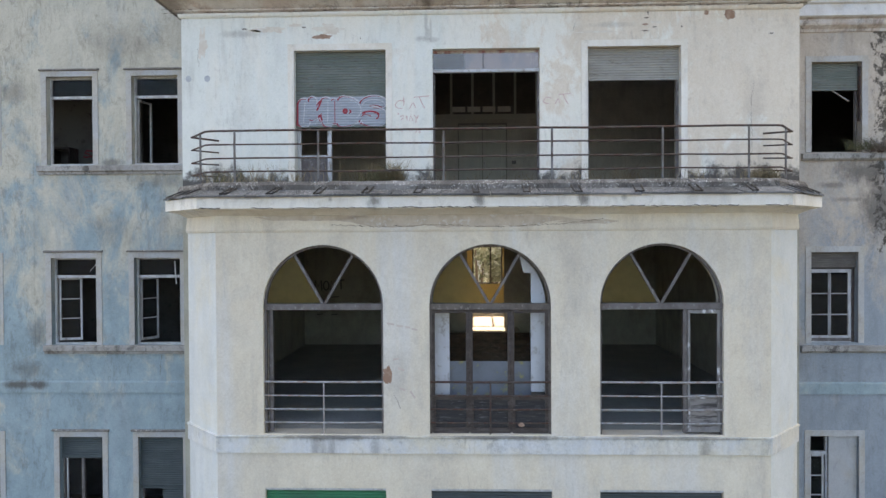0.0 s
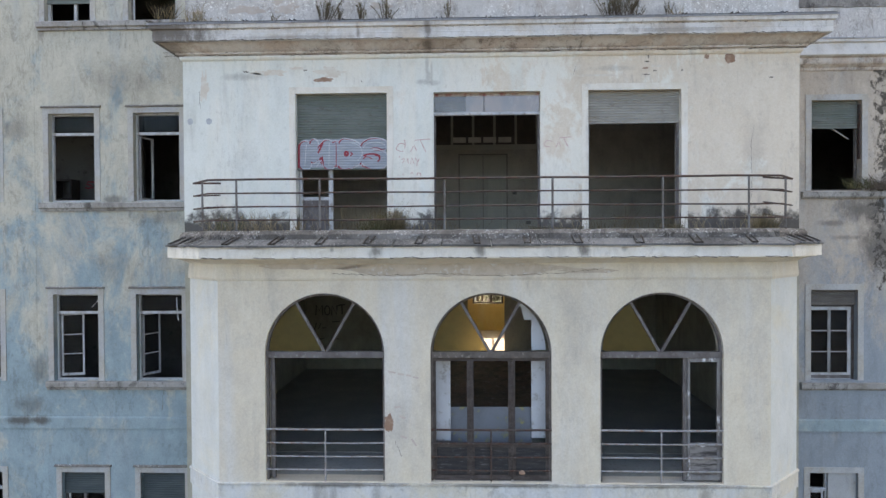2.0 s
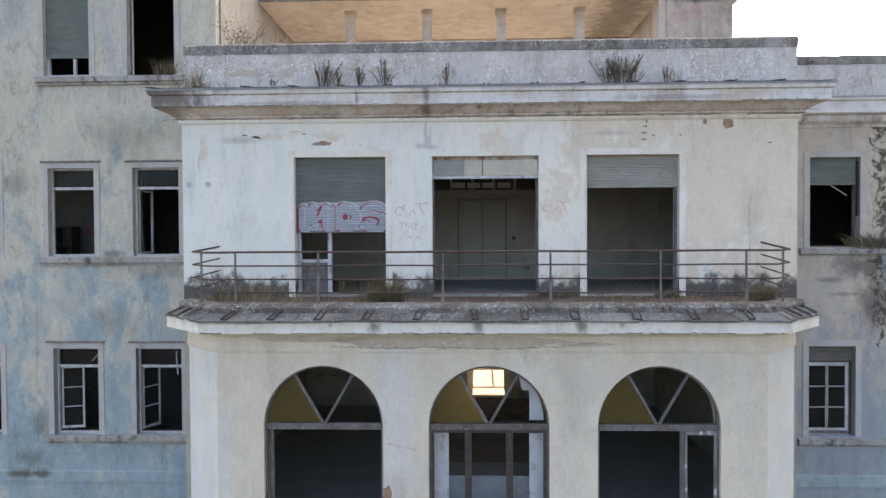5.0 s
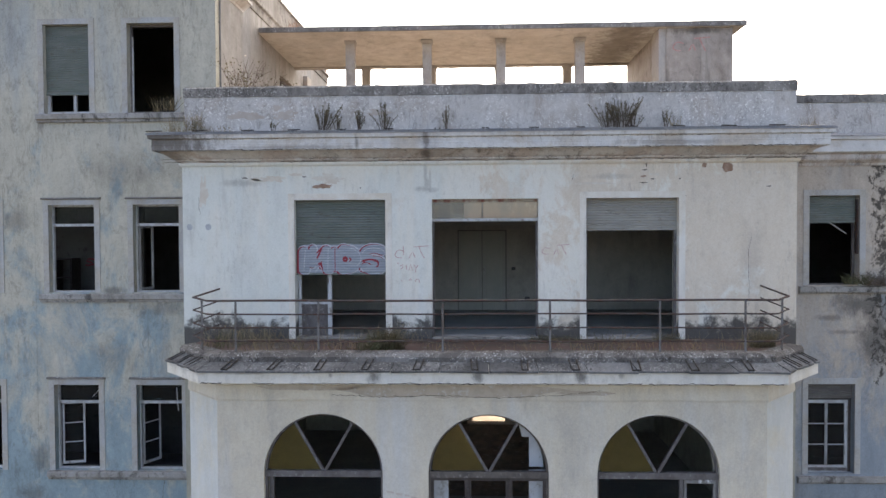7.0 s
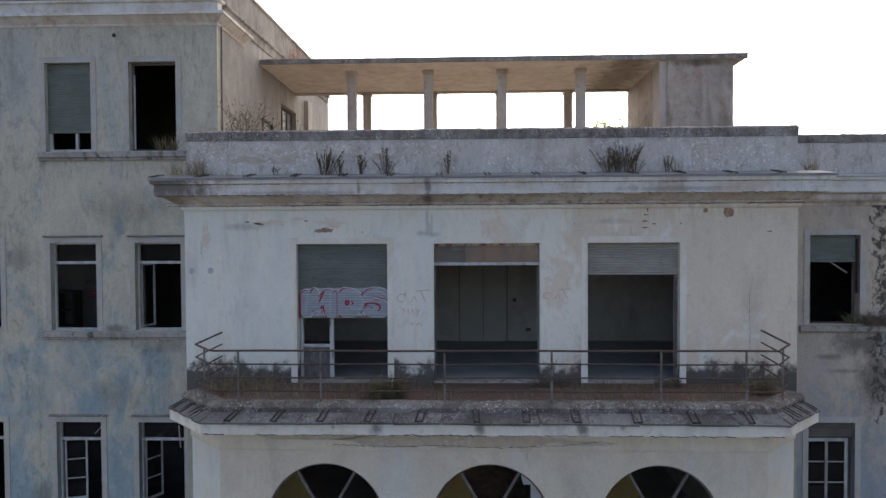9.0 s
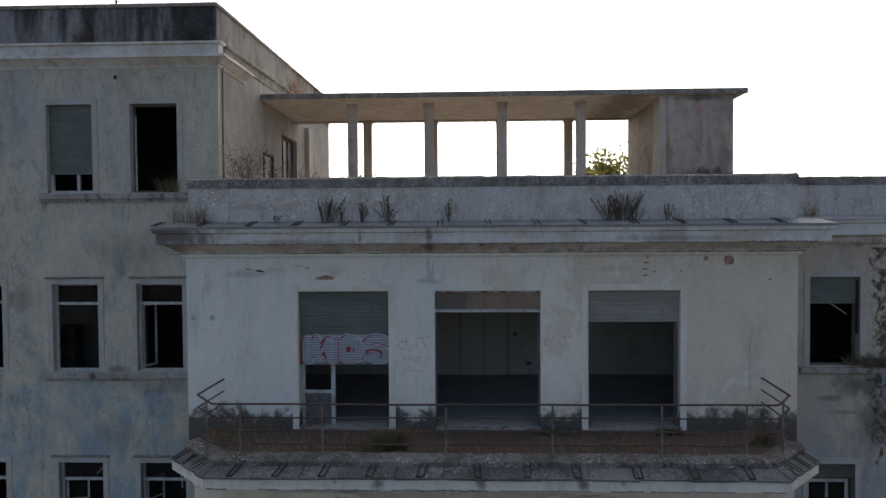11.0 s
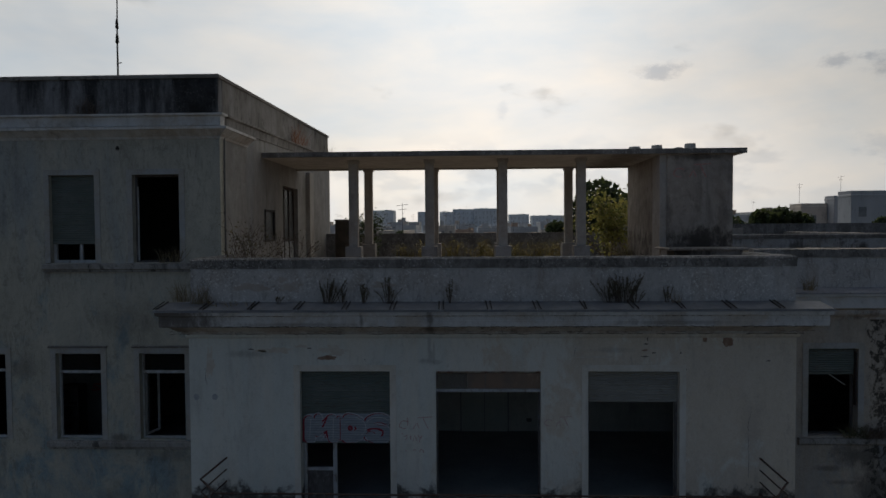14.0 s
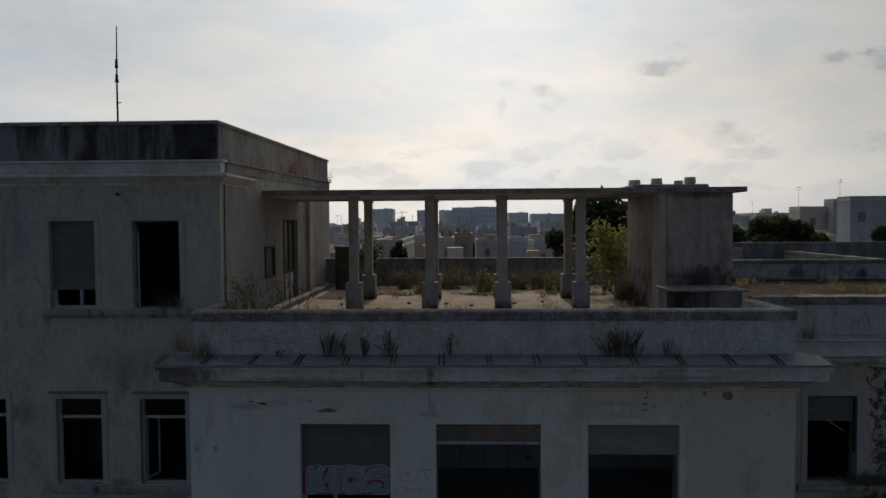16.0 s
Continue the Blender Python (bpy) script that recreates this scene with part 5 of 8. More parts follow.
def arch_rail(cx, material, label):
    """Iron guard rail between the jambs of an arch."""
    r = thing("guard_rail", (cx, LOW + 0.03, ARCHES[0][2]), label, "railing", "guard rails in the arches")
    y = LOW + 0.03
    for k, z in enumerate((5.295, 5.068, 4.843, 4.62)):
        part("rail", new_tube([(cx - 1.0, y, z), (cx - 0.3, y, z - 0.004), (cx + 0.4, y, z - 0.006), (cx + 1.0, y, z)], 0.019 if k == 0 else 0.014, 8), material, r)
    part("post", new_tube([(cx + 0.0, y, 4.43), (cx, y, 5.31)], 0.015, 8), material, r)
    return r


w = arched_window(15, ARCHES[0][0], "round-headed opening with a grey fanlight and one yellow pane, doors missing")
part("door_stile", new_box(-3.68, -3.63, LOW + 0.1, LOW + 0.16, 4.45, 6.5), GREYWOOD, w)
sash(w, (-3.68, LOW + 0.16), 0.5, 4.47, 6.48, 102, 2, GREYWOOD, 0.06, broken=(0, 1))
BLACKPANEL = surface("scuffed_black_timber", (0.022, 0.023, 0.027), (0.04, 0.038, 0.038), 5.0, 0.75, stretch=(0.5, 2, 5), third=(0.11, 0.11, 0.12), third_scale=9, relief=0.5)
w = arched_window(16, ARCHES[1][0], "round-headed window with dark timber doors of three glazed leaves", surface("brown_grey_frame", (0.12, 0.105, 0.095), (0.075, 0.065, 0.06), 5.0, 0.8, third=(0.22, 0.2, 0.185), stretch=(1, 4, 0.6), relief=0.5))
for x, h in ((-0.965, 0.02), (-0.335, 0.018), (0.354, 0.018), (0.975, 0.02)):
    part("mullion", new_box(x - h, x + h, LOW + 0.08, LOW + 0.15, 4.45, 6.485, bevel=0.006), OLDWOOD, w, "dark timber mullion")
for a, b in ((-0.945, -0.353), (-0.317, 0.336), (0.372, 0.955)):
    part("mid_rail", new_box(a, b, LOW + 0.09, LOW + 0.145, 4.985, 5.055), OLDWOOD, w)
    part("door_panel", new_box(a + 0.045, b - 0.045, LOW + 0.115, LOW + 0.14, 4.52, 4.985, bevel=0.008), BLACKPANEL, w, "scuffed black timber panel")
    for p0, p1 in ((a, a + 0.045), (b - 0.045, b)):
        part("stile", new_box(p0, p1, LOW + 0.095, LOW + 0.145, 4.52, 4.985), OLDWOOD, w)
        part("stile", new_box(p0, p1 - 0.015 if p0 == a else p1, LOW + 0.095, LOW + 0.14, 5.055, 6.43), OLDWOOD, w)
    part("bottom_rail", new_box(a, b, LOW + 0.09, LOW + 0.145, 4.43, 4.52), OLDWOOD, w)
    part("top_rail", new_box(a, b, LOW + 0.09, LOW + 0.145, 6.43, 6.485), OLDWOOD, w)
part("white_board", new_box(-0.98, -0.68, LOW + 0.42, LOW + 0.46, 5.00, 6.50), WHITEBOARD, w, "chalky white board behind the leaf")
part("white_board", new_box(0.705, 1.0, LOW + 0.42, LOW + 0.46, 5.05, 6.50), WHITEBOARD, w, "chalky white board behind the leaf")
part("upper_board", fan_pane(ARCHES[1][0], 0.95, 6.57, 121, 177, LOW + 0.42, [(0.95, 6.56), (0.708, 6.56), (0.708, 7.077), (0.585, 7.078), (0.53, 7.3)]), WHITEBOARD, w, "torn white board in the fanlight")
part("low_board", new_box(-0.70, 0.72, LOW + 0.55, LOW + 0.60, 4.45, 5.545), surface("grey_scuffed_board", (0.20, 0.22, 0.25), (0.16, 0.175, 0.2), 2.0, 0.8, third=(0.34, 0.32, 0.12), third_scale=4.0), w, "low grey board with faint yellow marks")
w = arched_window(17, ARCHES[2][0], "round-headed opening with a grey fanlight and one remaining door leaf")
part("mullion", new_box(3.165, 3.225, LOW + 0.08, LOW + 0.15, 4.45, 6.485, bevel=0.006), GREYWOOD, w)
bm = bmesh.new()
for x0, x1, z0, z1 in ((3.23, 3.27, 4.47, 6.48), (3.71, 3.75, 4.47, 6.48), (3.27, 3.71, 6.42, 6.48), (3.27, 3.71, 4.47, 4.55), (3.27, 3.71, 5.02, 5.08)):
    box(bm, x0, x1, LOW + 0.06, LOW + 0.11, z0, z1)
leaf = part("door_leaf", bm, surface("grey_leaf_with_white_flakes", (0.20, 0.20, 0.20), (0.13, 0.12, 0.115), 5.0, 0.8, third=(0.55, 0.57, 0.6), third_scale=7, stretch=(1, 1, 0.5)), w, "door leaf with flaking white paint")
part("leaf_panel", new_box(3.27, 3.71, LOW + 0.08, LOW + 0.1, 4.55, 5.02), surface("scraped_panel", (0.22, 0.21, 0.205), (0.05, 0.045, 0.045), 6.0, 0.8, stretch=(0.5, 1, 3)), leaf, "scraped grey panel")
arch_rail(ARCHES[0][0], GREYRAIL, "grey iron guard rail with rust across an arch")
arch_rail(ARCHES[1][0], RUST, "rusty iron guard rail across the middle arch")
arch_rail(ARCHES[2][0], GREYRAIL, "grey iron guard rail with rust across an arch")

# lowest storey shutters
for k, ((a, b), m, lab) in enumerate(zip(GREEN_OPENINGS, (SHUTTER_GREEN, SHUTTER_DARK, SHUTTER_DARK), ("bright green", "dark grey green", "dark grey green"))):
    w = thing("window_%d" % (18 + k), ((a + b) / 2, LOW, 0.9), "wide opening closed by a %s roller shutter" % lab, "window", kind="structure")
    roller(w, a, b, 0.94, 3.53, LOW + 0.1, m, lab + " slatted roller shutter")
    part("lintel_strip", new_box(a, b, LOW + 0.02, LOW + 0.07, 3.49, 3.53), OLDWHITE, w)

# ---- balcony railing ----
rail = thing("balcony_railing", (0.0, -1.6, 8.66), "rusty iron balcony railing with four bars and bent returns", "railing")
RL = [(-5.06, -0.02), (-5.20, -0.95), (-5.14, -1.02), (-4.72, -1.56), (-4.6, -1.6), (4.65, -1.6), (4.74, -1.56), (5.12, -1.02), (5.185, -0.95), (5.10, -0.02)]
for k, z in enumerate((9.465, 9.24, 9.01, 8.79)):
    pts = []
    for i, (x, y) in enumerate(RL):
        if i in (0, 9):   # bent up towards the wall
            pts.append((x, y, z + (0.075 if i == 0 else 0.11)))
            continue
        if i == 5:
            pts += [(-4.6 + 9.25 * j / 12, -1.6, z + random.uniform(-0.008, 0.008)) for j in range(1, 12)]
        pts.append((x, y, z))
    part("rail", new_tube(pts, 0.018 if k == 0 else 0.0135, 8), RUST, rail, "rusty bar")
for x, y, top in ((-4.89, -1.34, 9.465), (-4.215, -1.6, 9.465), (-2.82, -1.6, 9.465), (-0.75, -1.6, 9.42), (1.02, -1.6, 9.465), (2.81, -1.6, 9.465), (4.19, -1.6, 9.465), (4.90, -1.33, 9.465)):
    part("post", new_tube([(x, y, 8.56), (x, y, top)], 0.019, 8), POSTGREY, rail, "upright with remains of grey paint")

# ---- upper room ----
JOINT = surface("shadowy_door_joint", (0.21, 0.21, 0.19), (0.17, 0.17, 0.155), 3.0, 0.8)
panel = thing("door_4", (0.06, 4.95, F3), "grey green double door in the back wall of the upper room", "door", kind="structure")
for a, b in ((-0.55, 0.04), (0.06, 0.65)):
    leaf = part("door_leaf", new_box(a, b, 4.90, 4.945, F3, 10.62, bevel=0.006), DARKDOOR, panel)
    part("inset", new_box(a + 0.1, b - 0.1, 4.885, 4.9, F3 + 0.15, 10.5, bevel=0.008), DARKDOOR, leaf)
for x0, x1, z0, z1 in ((-0.585, -0.555, F3, 10.66), (0.04, 0.06, F3, 10.62), (0.655, 0.685, F3, 10.66), (-0.555, 0.655, 10.63, 10.66)):
    part("door_gap", new_box(x0, x1, 4.875, 4.944, z0, z1), JOINT, panel, "dark joint round the leaf")
part("handle", new_box(0.085, 0.125, 4.84, 4.885, 9.55, 9.68, bevel=0.008), OLDWHITE, panel, "pale door handle")
bm = bmesh.new()
box(bm, -1.9, 2.0, 4.9, 4.945, 10.78, 10.9)
for k in range(8):
    x = -1.85 + k * 0.55
    box(bm, x - 0.03, x + 0.03, 4.91, 4.945, 10.9, 12.0)
setting("trim_clerestory", bm, DARKDOOR, "grey posts of the blind clerestory over the door", "trim")
setting("trim_clerestory_panel", new_box(-1.9, 2.0, 4.925, 4.948, 10.9, 12.0), surface("dark_brown_panel", (0.06, 0.05, 0.045), (0.09, 0.075, 0.065), 3.0, 0.5), "dark brown panels over the door", "panel")

# light in the small panes is put into their pale colour
fanlight = thing("window_23", (0.04, 4.9, 10.95), "row of four small pale panes over the inner door", "window", kind="structure")
for k in range(4):
    x = -0.72 + 0.39 * k
    part("pane", new_box(x, x + 0.33, 4.875, 4.89, 10.95, 11.09, bevel=0.004), surface("pale_lit_pane", (0.62, 0.62, 0.58), (0.52, 0.53, 0.50), 3.0, 0.3), fanlight, "small glass pane, pale as if lit")
    part("glazing_bar", new_box(x + 0.33, x + 0.39, 4.865, 4.895, 10.93, 11.11), GREYWOOD, fanlight)

# ---- stone slabs and iron clamps on the eaves ----
SLATE = plaster("lichened_stone_slab", (0.125, 0.132, 0.14), (0.07, 0.073, 0.077), (0.185, 0.19, 0.195), (0.025, 0.025, 0.025), patch=(0.40, 0.56), streak=0.5, grime=0.8, offset=25.0, lichen=0.25, coarse=1.0, coarse_scale=12.0)
eave = thing("eave_slabs", (0.0, -1.95, 8.5), "row of grey lichened stone slabs sloping over the balcony eave", "roofing", kind="structure")


def slab_between(a, b, c, d, z0=8.478, z1=8.372, t=0.03, gap=0.006):
    """A sloping slab between two points of the kerb (a, b) and two of the eave (d, c)."""
    bm = bmesh.new()
    way = (b - a).normalized()
    a, b, c, d = a + way * gap, b - way * gap, c - way * gap, d + way * gap
    j = [random.uniform(-0.012, 0.012) for _ in range(4)]
    out = Vector((way.y, -way.x))
    top = [(*a, z0), (*b, z0), (*(c + out * j[0]), z1 + j[1]), (*(d + out * j[2]), z1 + j[3])]
    v = [bm.verts.new(p) for p in top] + [bm.verts.new((x, y, z - t)) for x, y, z in top]
    for f in ((0, 3, 2, 1), (4, 5, 6, 7), (0, 1, 5, 4), (1, 2, 6, 5), (2, 3, 7, 6), (3, 0, 4, 7)):
        bm.faces.new([v[i] for i in f])
    return bm


def clamp_at(p, outward, along, z0=8.515, z1=8.395, lean=0.0, r=0.013):
    """A U-shaped iron clamp lying on the slabs."""
    p, n, d = Vector(p), Vector(outward), Vector(along)
    w = 0.055 + random.uniform(-0.012, 0.012)
    skew = random.uniform(-0.03, 0.03) + lean
    pts = []
    for s, o in ((-1, 0.15), (-1, 0.41), (1, 0.41), (1, 0.15)):
        q = p + n * o + d * (s * w + skew * (o - 0.15) * 3)
        pts.append((q.x, q.y, z0 + (z1 - z0) * (o - 0.15) / 0.26))
    return new_tube(pts, r, 6)


kerb_line, eave_line = offset_path(EAVE, 0.13), offset_path(EAVE, 0.43)
for side, n in ((0, 5), (1, 12), (2, 5)):
    for k in range(n):
        a, b = (kerb_line[side].lerp(kerb_line[side + 1], f / n) for f in (k, k + 1))
        d, c = (eave_line[side].lerp(eave_line[side + 1], f / n) for f in (k, k + 1))
        lift = 0.0 if side == 1 else 0.004 + (0.014 if k % 2 else 0.0)
        part("slab", slab_between(a, b, c, d, 8.480 + lift, 8.374 + lift), SLATE, eave)
for x in (-4.167, -3.428, -2.702, -1.932, -1.111, -0.24, 0.582, 1.363, 2.356, 3.236, 4.12):
    part("clamp", clamp_at((x, LOW), (0, -1), (1, 0), lean=0.035 * min(x, 0.0)), IRONBLACK, eave, "black iron clamp")
for s in (-1, 1):
    for f in (0.22, 0.52, 0.82):
        p = Vector((s * CUT[0], LOW)).lerp(Vector((s * 5.36, -0.78)), f)
        part("clamp", clamp_at(p, (s * 0.715, -0.70), (0.70, s * 0.715), 8.52, 8.40, s * 0.05, 0.009), IRONBLACK, eave, "black iron clamp")

roofing = thing("cornice_sheets", (0.0, -0.2, 12.5), "grey lead sheets with raised straps over the top cornice", "roofing", kind="structure")
LEAD = surface("grey_lead_sheet", (0.115, 0.13, 0.155), (0.17, 0.185, 0.205), 2.2, 0.55, third=(0.12, 0.12, 0.12), third_scale=7, relief=0.3)
for k in range(14):
    x0, x1 = -6.2 + 12.4 * k / 14, -6.2 + 12.4 * (k + 1) / 14
    bm = bmesh.new()
    j = [random.uniform(0, 0.01) for _ in range(4)]
    top = [(x0 + 0.01, 0.05, 12.540 + j[0]), (x1 - 0.01, 0.05, 12.540 + j[1]), (x1 - 0.01, -0.49, 12.448 + j[2]), (x0 + 0.01, -0.49, 12.448 + j[3])]
    v = [bm.verts.new(p) for p in top] + [bm.verts.new((x, y, z - 0.006)) for x, y, z in top]
    for f in ((0, 3, 2, 1), (4, 5, 6, 7), (0, 1, 5, 4), (1, 2, 6, 5), (2, 3, 7, 6), (3, 0, 4, 7)):
        bm.faces.new([v[i] for i in f])
    part("sheet", bm, LEAD, roofing)
    bm = bmesh.new()
    for dx in (-0.04, 0.04):
        tube(bm, [(x0 + dx, 0.04, 12.56), (x0 + dx + random.uniform(-0.03, 0.03), -0.47, 12.475)], 0.011, 6)
    part("strap", bm, IRONBLACK, roofing, "dark raised strap")

# ---- bare patches and plugs in the plaster ----
BRICKRED = surface("bare_terracotta", (0.27, 0.17, 0.125), (0.36, 0.26, 0.20), 8.0, 0.95)
BARE = surface("bare_sandy_render", (0.47, 0.415, 0.35), (0.40, 0.35, 0.295), 5.0, 0.95, third=(0.52, 0.51, 0.49), third_scale=8)
PALEBARE = surface("pale_sandy_plaster", (0.60, 0.55, 0.48), (0.66, 0.645, 0.59), 5.0, 0.95, third=(0.54, 0.48, 0.41), third_scale=13)
CRACK = surface("dirty_crack", (0.15, 0.135, 0.12), (0.09, 0.08, 0.07), 9.0, 0.95)
PLUG = surface("blue_grey_plug", (0.40, 0.43, 0.46), (0.34, 0.36, 0.39), 9.0, 0.9)


def blot(name, parent, cx, cz, rx, rz, y, material, seed, rough=0.45, label=""):
    """A thin irregular flake or scar on the face of a wall."""
    bm = bmesh.new()
    n = 80
    ring = []
    for k in range(n):
        t = 2 * math.pi * k / n
        r = 1 + rough * noise.noise(Vector((math.cos(t) * 1.7 + seed, math.sin(t) * 1.7, seed * 0.37))) + 0.4 * rough * noise.noise(Vector((math.cos(t) * 5, math.sin(t) * 5, seed))) + 0.3 * rough * noise.noise(Vector((math.cos(t) * 14, math.sin(t) * 14, seed)))
        ring.append((cx + rx * r * math.cos(t), cz + rz * r * math.sin(t)))
    f = [bm.verts.new((x, y - 0.003, z)) for x, z in ring]
    b = [bm.verts.new((x, y + 0.003, z)) for x, z in ring]
    bm.faces.new(f), bm.faces.new(b[::-1])
    for k in range(n):
        bm.faces.new((f[k], f[(k + 1) % n], b[(k + 1) % n], b[k]))
    part(name, bm, material, parent, label)


upper, lower, lwing, rwing = (bpy.data.objects[n] for n in ("wall_bay_upper", "wall_bay_lower", "wall_wing_left", "wall_wing_right"))
for k, (x, z, a, b) in enumerate(((4.49, 11.78, 0.10, 0.085), (4.07, 11.82, 0.04, 0.05), (-3.07, 11.48, 0.17, 0.04), (2.95, 11.62, 0.05, 0.02))):
    blot("bare_patch", upper, x, z, a, b, BAY, BRICKRED, 3 + k * 1.7, label="terracotta showing through the plaster")
for k, (x, z, a, b) in enumerate(((2.1, 11.50, 0.38, 0.022), (-4.02, 11.62, 0.30, 0.07), (-3.6, 11.70, 0.12, 0.03), (-2.95, 11.62, 0.22, 0.10), (-5.35, 11.35, 0.07, 0.30), (3.15, 11.66, 0.10, 0.02), (-4.35, 11.60, 0.10, 0.03), (5.05, 11.68, 0.05, 0.02))):
    blot("bare_patch", upper, x, z, a, b, BAY, PALEBARE, 31 + k * 2.7, 0.75, "sandy patch where the limewash has flaked off")
for k, (x, z, a, b) in enumerate(((-4.55, 11.645, 0.05, 0.012), (-3.42, 11.66, 0.04, 0.01), (2.98, 11.74, 0.05, 0.012), (2.95, 11.50, 0.06, 0.01), (3.12, 11.57, 0.03, 0.012), (3.62, 11.57, 0.015, 0.015), (3.72, 11.25, 0.012, 0.012), (-2.35, 11.44, 0.012, 0.012), (5.25, 11.42, 0.04, 0.012), (3.0, 11.83, 0.012, 0.03))):
    blot("chip", upper, x, z, a, b, BAY, CRACK, 12 + k * 1.3, 0.6, "small dark chip in the plaster")
for x in (-5.63, -5.27):
    blot("plug", upper, x, 10.72, 0.055, 0.06, BAY, PLUG, x, 0.12, "round blue grey plug")
for k, (x, z, a, b) in enumerate(((-1.7, 5.42, 0.07, 0.13), (0.5, 4.6, 0.05, 0.03))):
    blot("bare_patch", lower, x, z, a, b, LOW, BRICKRED, 60 + k, 0.5, "terracotta showing through the plaster")
def peeled_strip(x0, x1, foot, head, seed):
    """A ragged band of bare render on the leaning frieze above the arches."""
    face = lambda x, z, d: (x, LOW - 0.03 + 0.03 * (z - 7.83) / 0.37 - d, z)
    bm = bmesh.new()
    rows = []
    n = int((x1 - x0) / 0.04)
    for k in range(n + 1):
        f = k / n
        x = x0 + (x1 - x0) * f
        taper = min(1.0, 5 * f, 5 * (1 - f))
        mid = (foot + head) / 2
        lo = mid + (foot - mid) * taper * (1 + 0.55 * noise.noise(Vector((x * 2.3, seed, 0))) + 0.25 * noise.noise(Vector((x * 9, seed, 0))))
        hi = mid + (head - mid) * taper * (1 + 0.5 * noise.noise(Vector((x * 1.9, seed, 5))) + 0.25 * noise.noise(Vector((x * 8, seed, 5))))
        rows.append([bm.verts.new(face(x, z, d)) for z, d in ((lo, 0.004), (max(hi, lo + 0.002), 0.004), (max(hi, lo + 0.002), -0.003), (lo, -0.003))])
    for A, B in zip(rows, rows[1:]):
        for i in range(4):
            bm.faces.new((A[i], A[(i + 1) % 4], B[(i + 1) % 4], B[i]))
    part("bare_patch", bm, BARE, bpy.data.objects["trim_line"], "sandy render where the paint has peeled")


peeled_strip(-3.9, -2.0, 7.97, 8.09, 1.0)
peeled_strip(-2.6, 1.35, 7.86, 8.10, 2.0)
peeled_strip(1.1, 2.1, 7.90, 7.97, 3.0)
# darkness inside the hole is painted as a black disc
part("vent_hole", new_tube([(-7.99, WING - 0.01, 15.73), (-7.99, WING + 0.02, 15.73)], 0.045, 12), IRONBLACK, lwing, "round black vent hole")

PARABARE = surface("bare_brown_render", (0.43, 0.385, 0.35), (0.38, 0.335, 0.30), 4.0, 0.95, third=(0.47, 0.46, 0.45), third_scale=9)
for k, (x, z, a, b) in enumerate(((-4.55, 12.82, 0.3, 0.07), (-3.78, 12.84, 0.24, 0.09), (-2.0, 12.86, 0.2, 0.06), (-5.5, 12.8, 0.12, 0.05), (-3.95, 12.98, 0.1, 0.05))):
    blot("bare_patch", bpy.data.objects["parapet_bay"], x, z, a, b, 0.06, PARABARE, 90 + k * 1.9, 0.75, "brown render where the skin has flaked off")
random.seed(5)


def crack(parent, pts, y, w=0.008, label="thin dirty crack in the plaster"):
    """A thin ragged line that wanders along the face of a wall."""
    bm = bmesh.new()
    way = []
    for (xa, za), (xb, zb) in zip(pts, pts[1:]):
        n = max(2, int(math.hypot(xb - xa, zb - za) / 0.05))
        way += [(xa + (xb - xa) * k / n + random.gauss(0, 0.006), za + (zb - za) * k / n + random.gauss(0, 0.006)) for k in range(n)]
    rows = []
    for x, z in way:
        h = w * random.uniform(0.25, 1.0) / 2
        rows.append([bm.verts.new(p) for p in ((x - h, y - 0.0015, z - h), (x + h, y - 0.0015, z + h), (x + h, y + 0.002, z + h), (x - h, y + 0.002, z - h))])
    for A, B in zip(rows, rows[1:]):
        for i in range(4):
            bm.faces.new((A[i], A[(i + 1) % 4], B[(i + 1) % 4], B[i]))
    part("crack", bm, CRACK, parent, label)


for pts in ([(1.62, 11.52), (1.66, 11.72)], [(4.9, 9.2), (4.88, 10.2), (4.95, 10.6)], [(-5.45, 11.3), (-5.43, 10.9)]):
    crack(upper, pts, BAY)
for pts in ([(-1.6, 5.1), (-1.45, 4.8)],):
    crack(lower, pts, LOW, 0.006)
for pts in ([(-2.6, 7.90), (-1.8, 7.865), (-0.9, 7.89), (0.2, 7.855), (1.2, 7.90), (1.9, 7.98)],):
    crack(bpy.data.objects["trim_line"], pts, LOW - 0.033, 0.012, "ragged edge of peeling paint")
for pts in ([(-6.4, 12.9), (-6.5, 12.1)], [(-7.0, 5.25), (-7.05, 4.7)]):
    crack(lwing, pts, WING, 0.012)

for z, y, w, n in ((12.13, -0.404, 0.014, "cornice_bay"), (12.335, -0.404, 0.010, "cornice_bay"), (11.945, -0.054, 0.012, "cornice_bay_foot"), (12.0, -0.104, 0.010, "cornice_bay_cove"), (8.165, LOW - 0.388, 0.012, "balcony_slab")):
    edge = 6.1 if z > 9 else 4.7
    x = -edge
    while x < edge:   # broken dark edge lines, with gaps
        l = random.uniform(0.3, 2.2)
        crack(bpy.data.objects[n], [(x, z), (min(x + l, edge), z)], y, w * random.uniform(0.9, 1.9), "broken dark line along a moulding edge")
        x += l + random.uniform(0.0, 0.5)

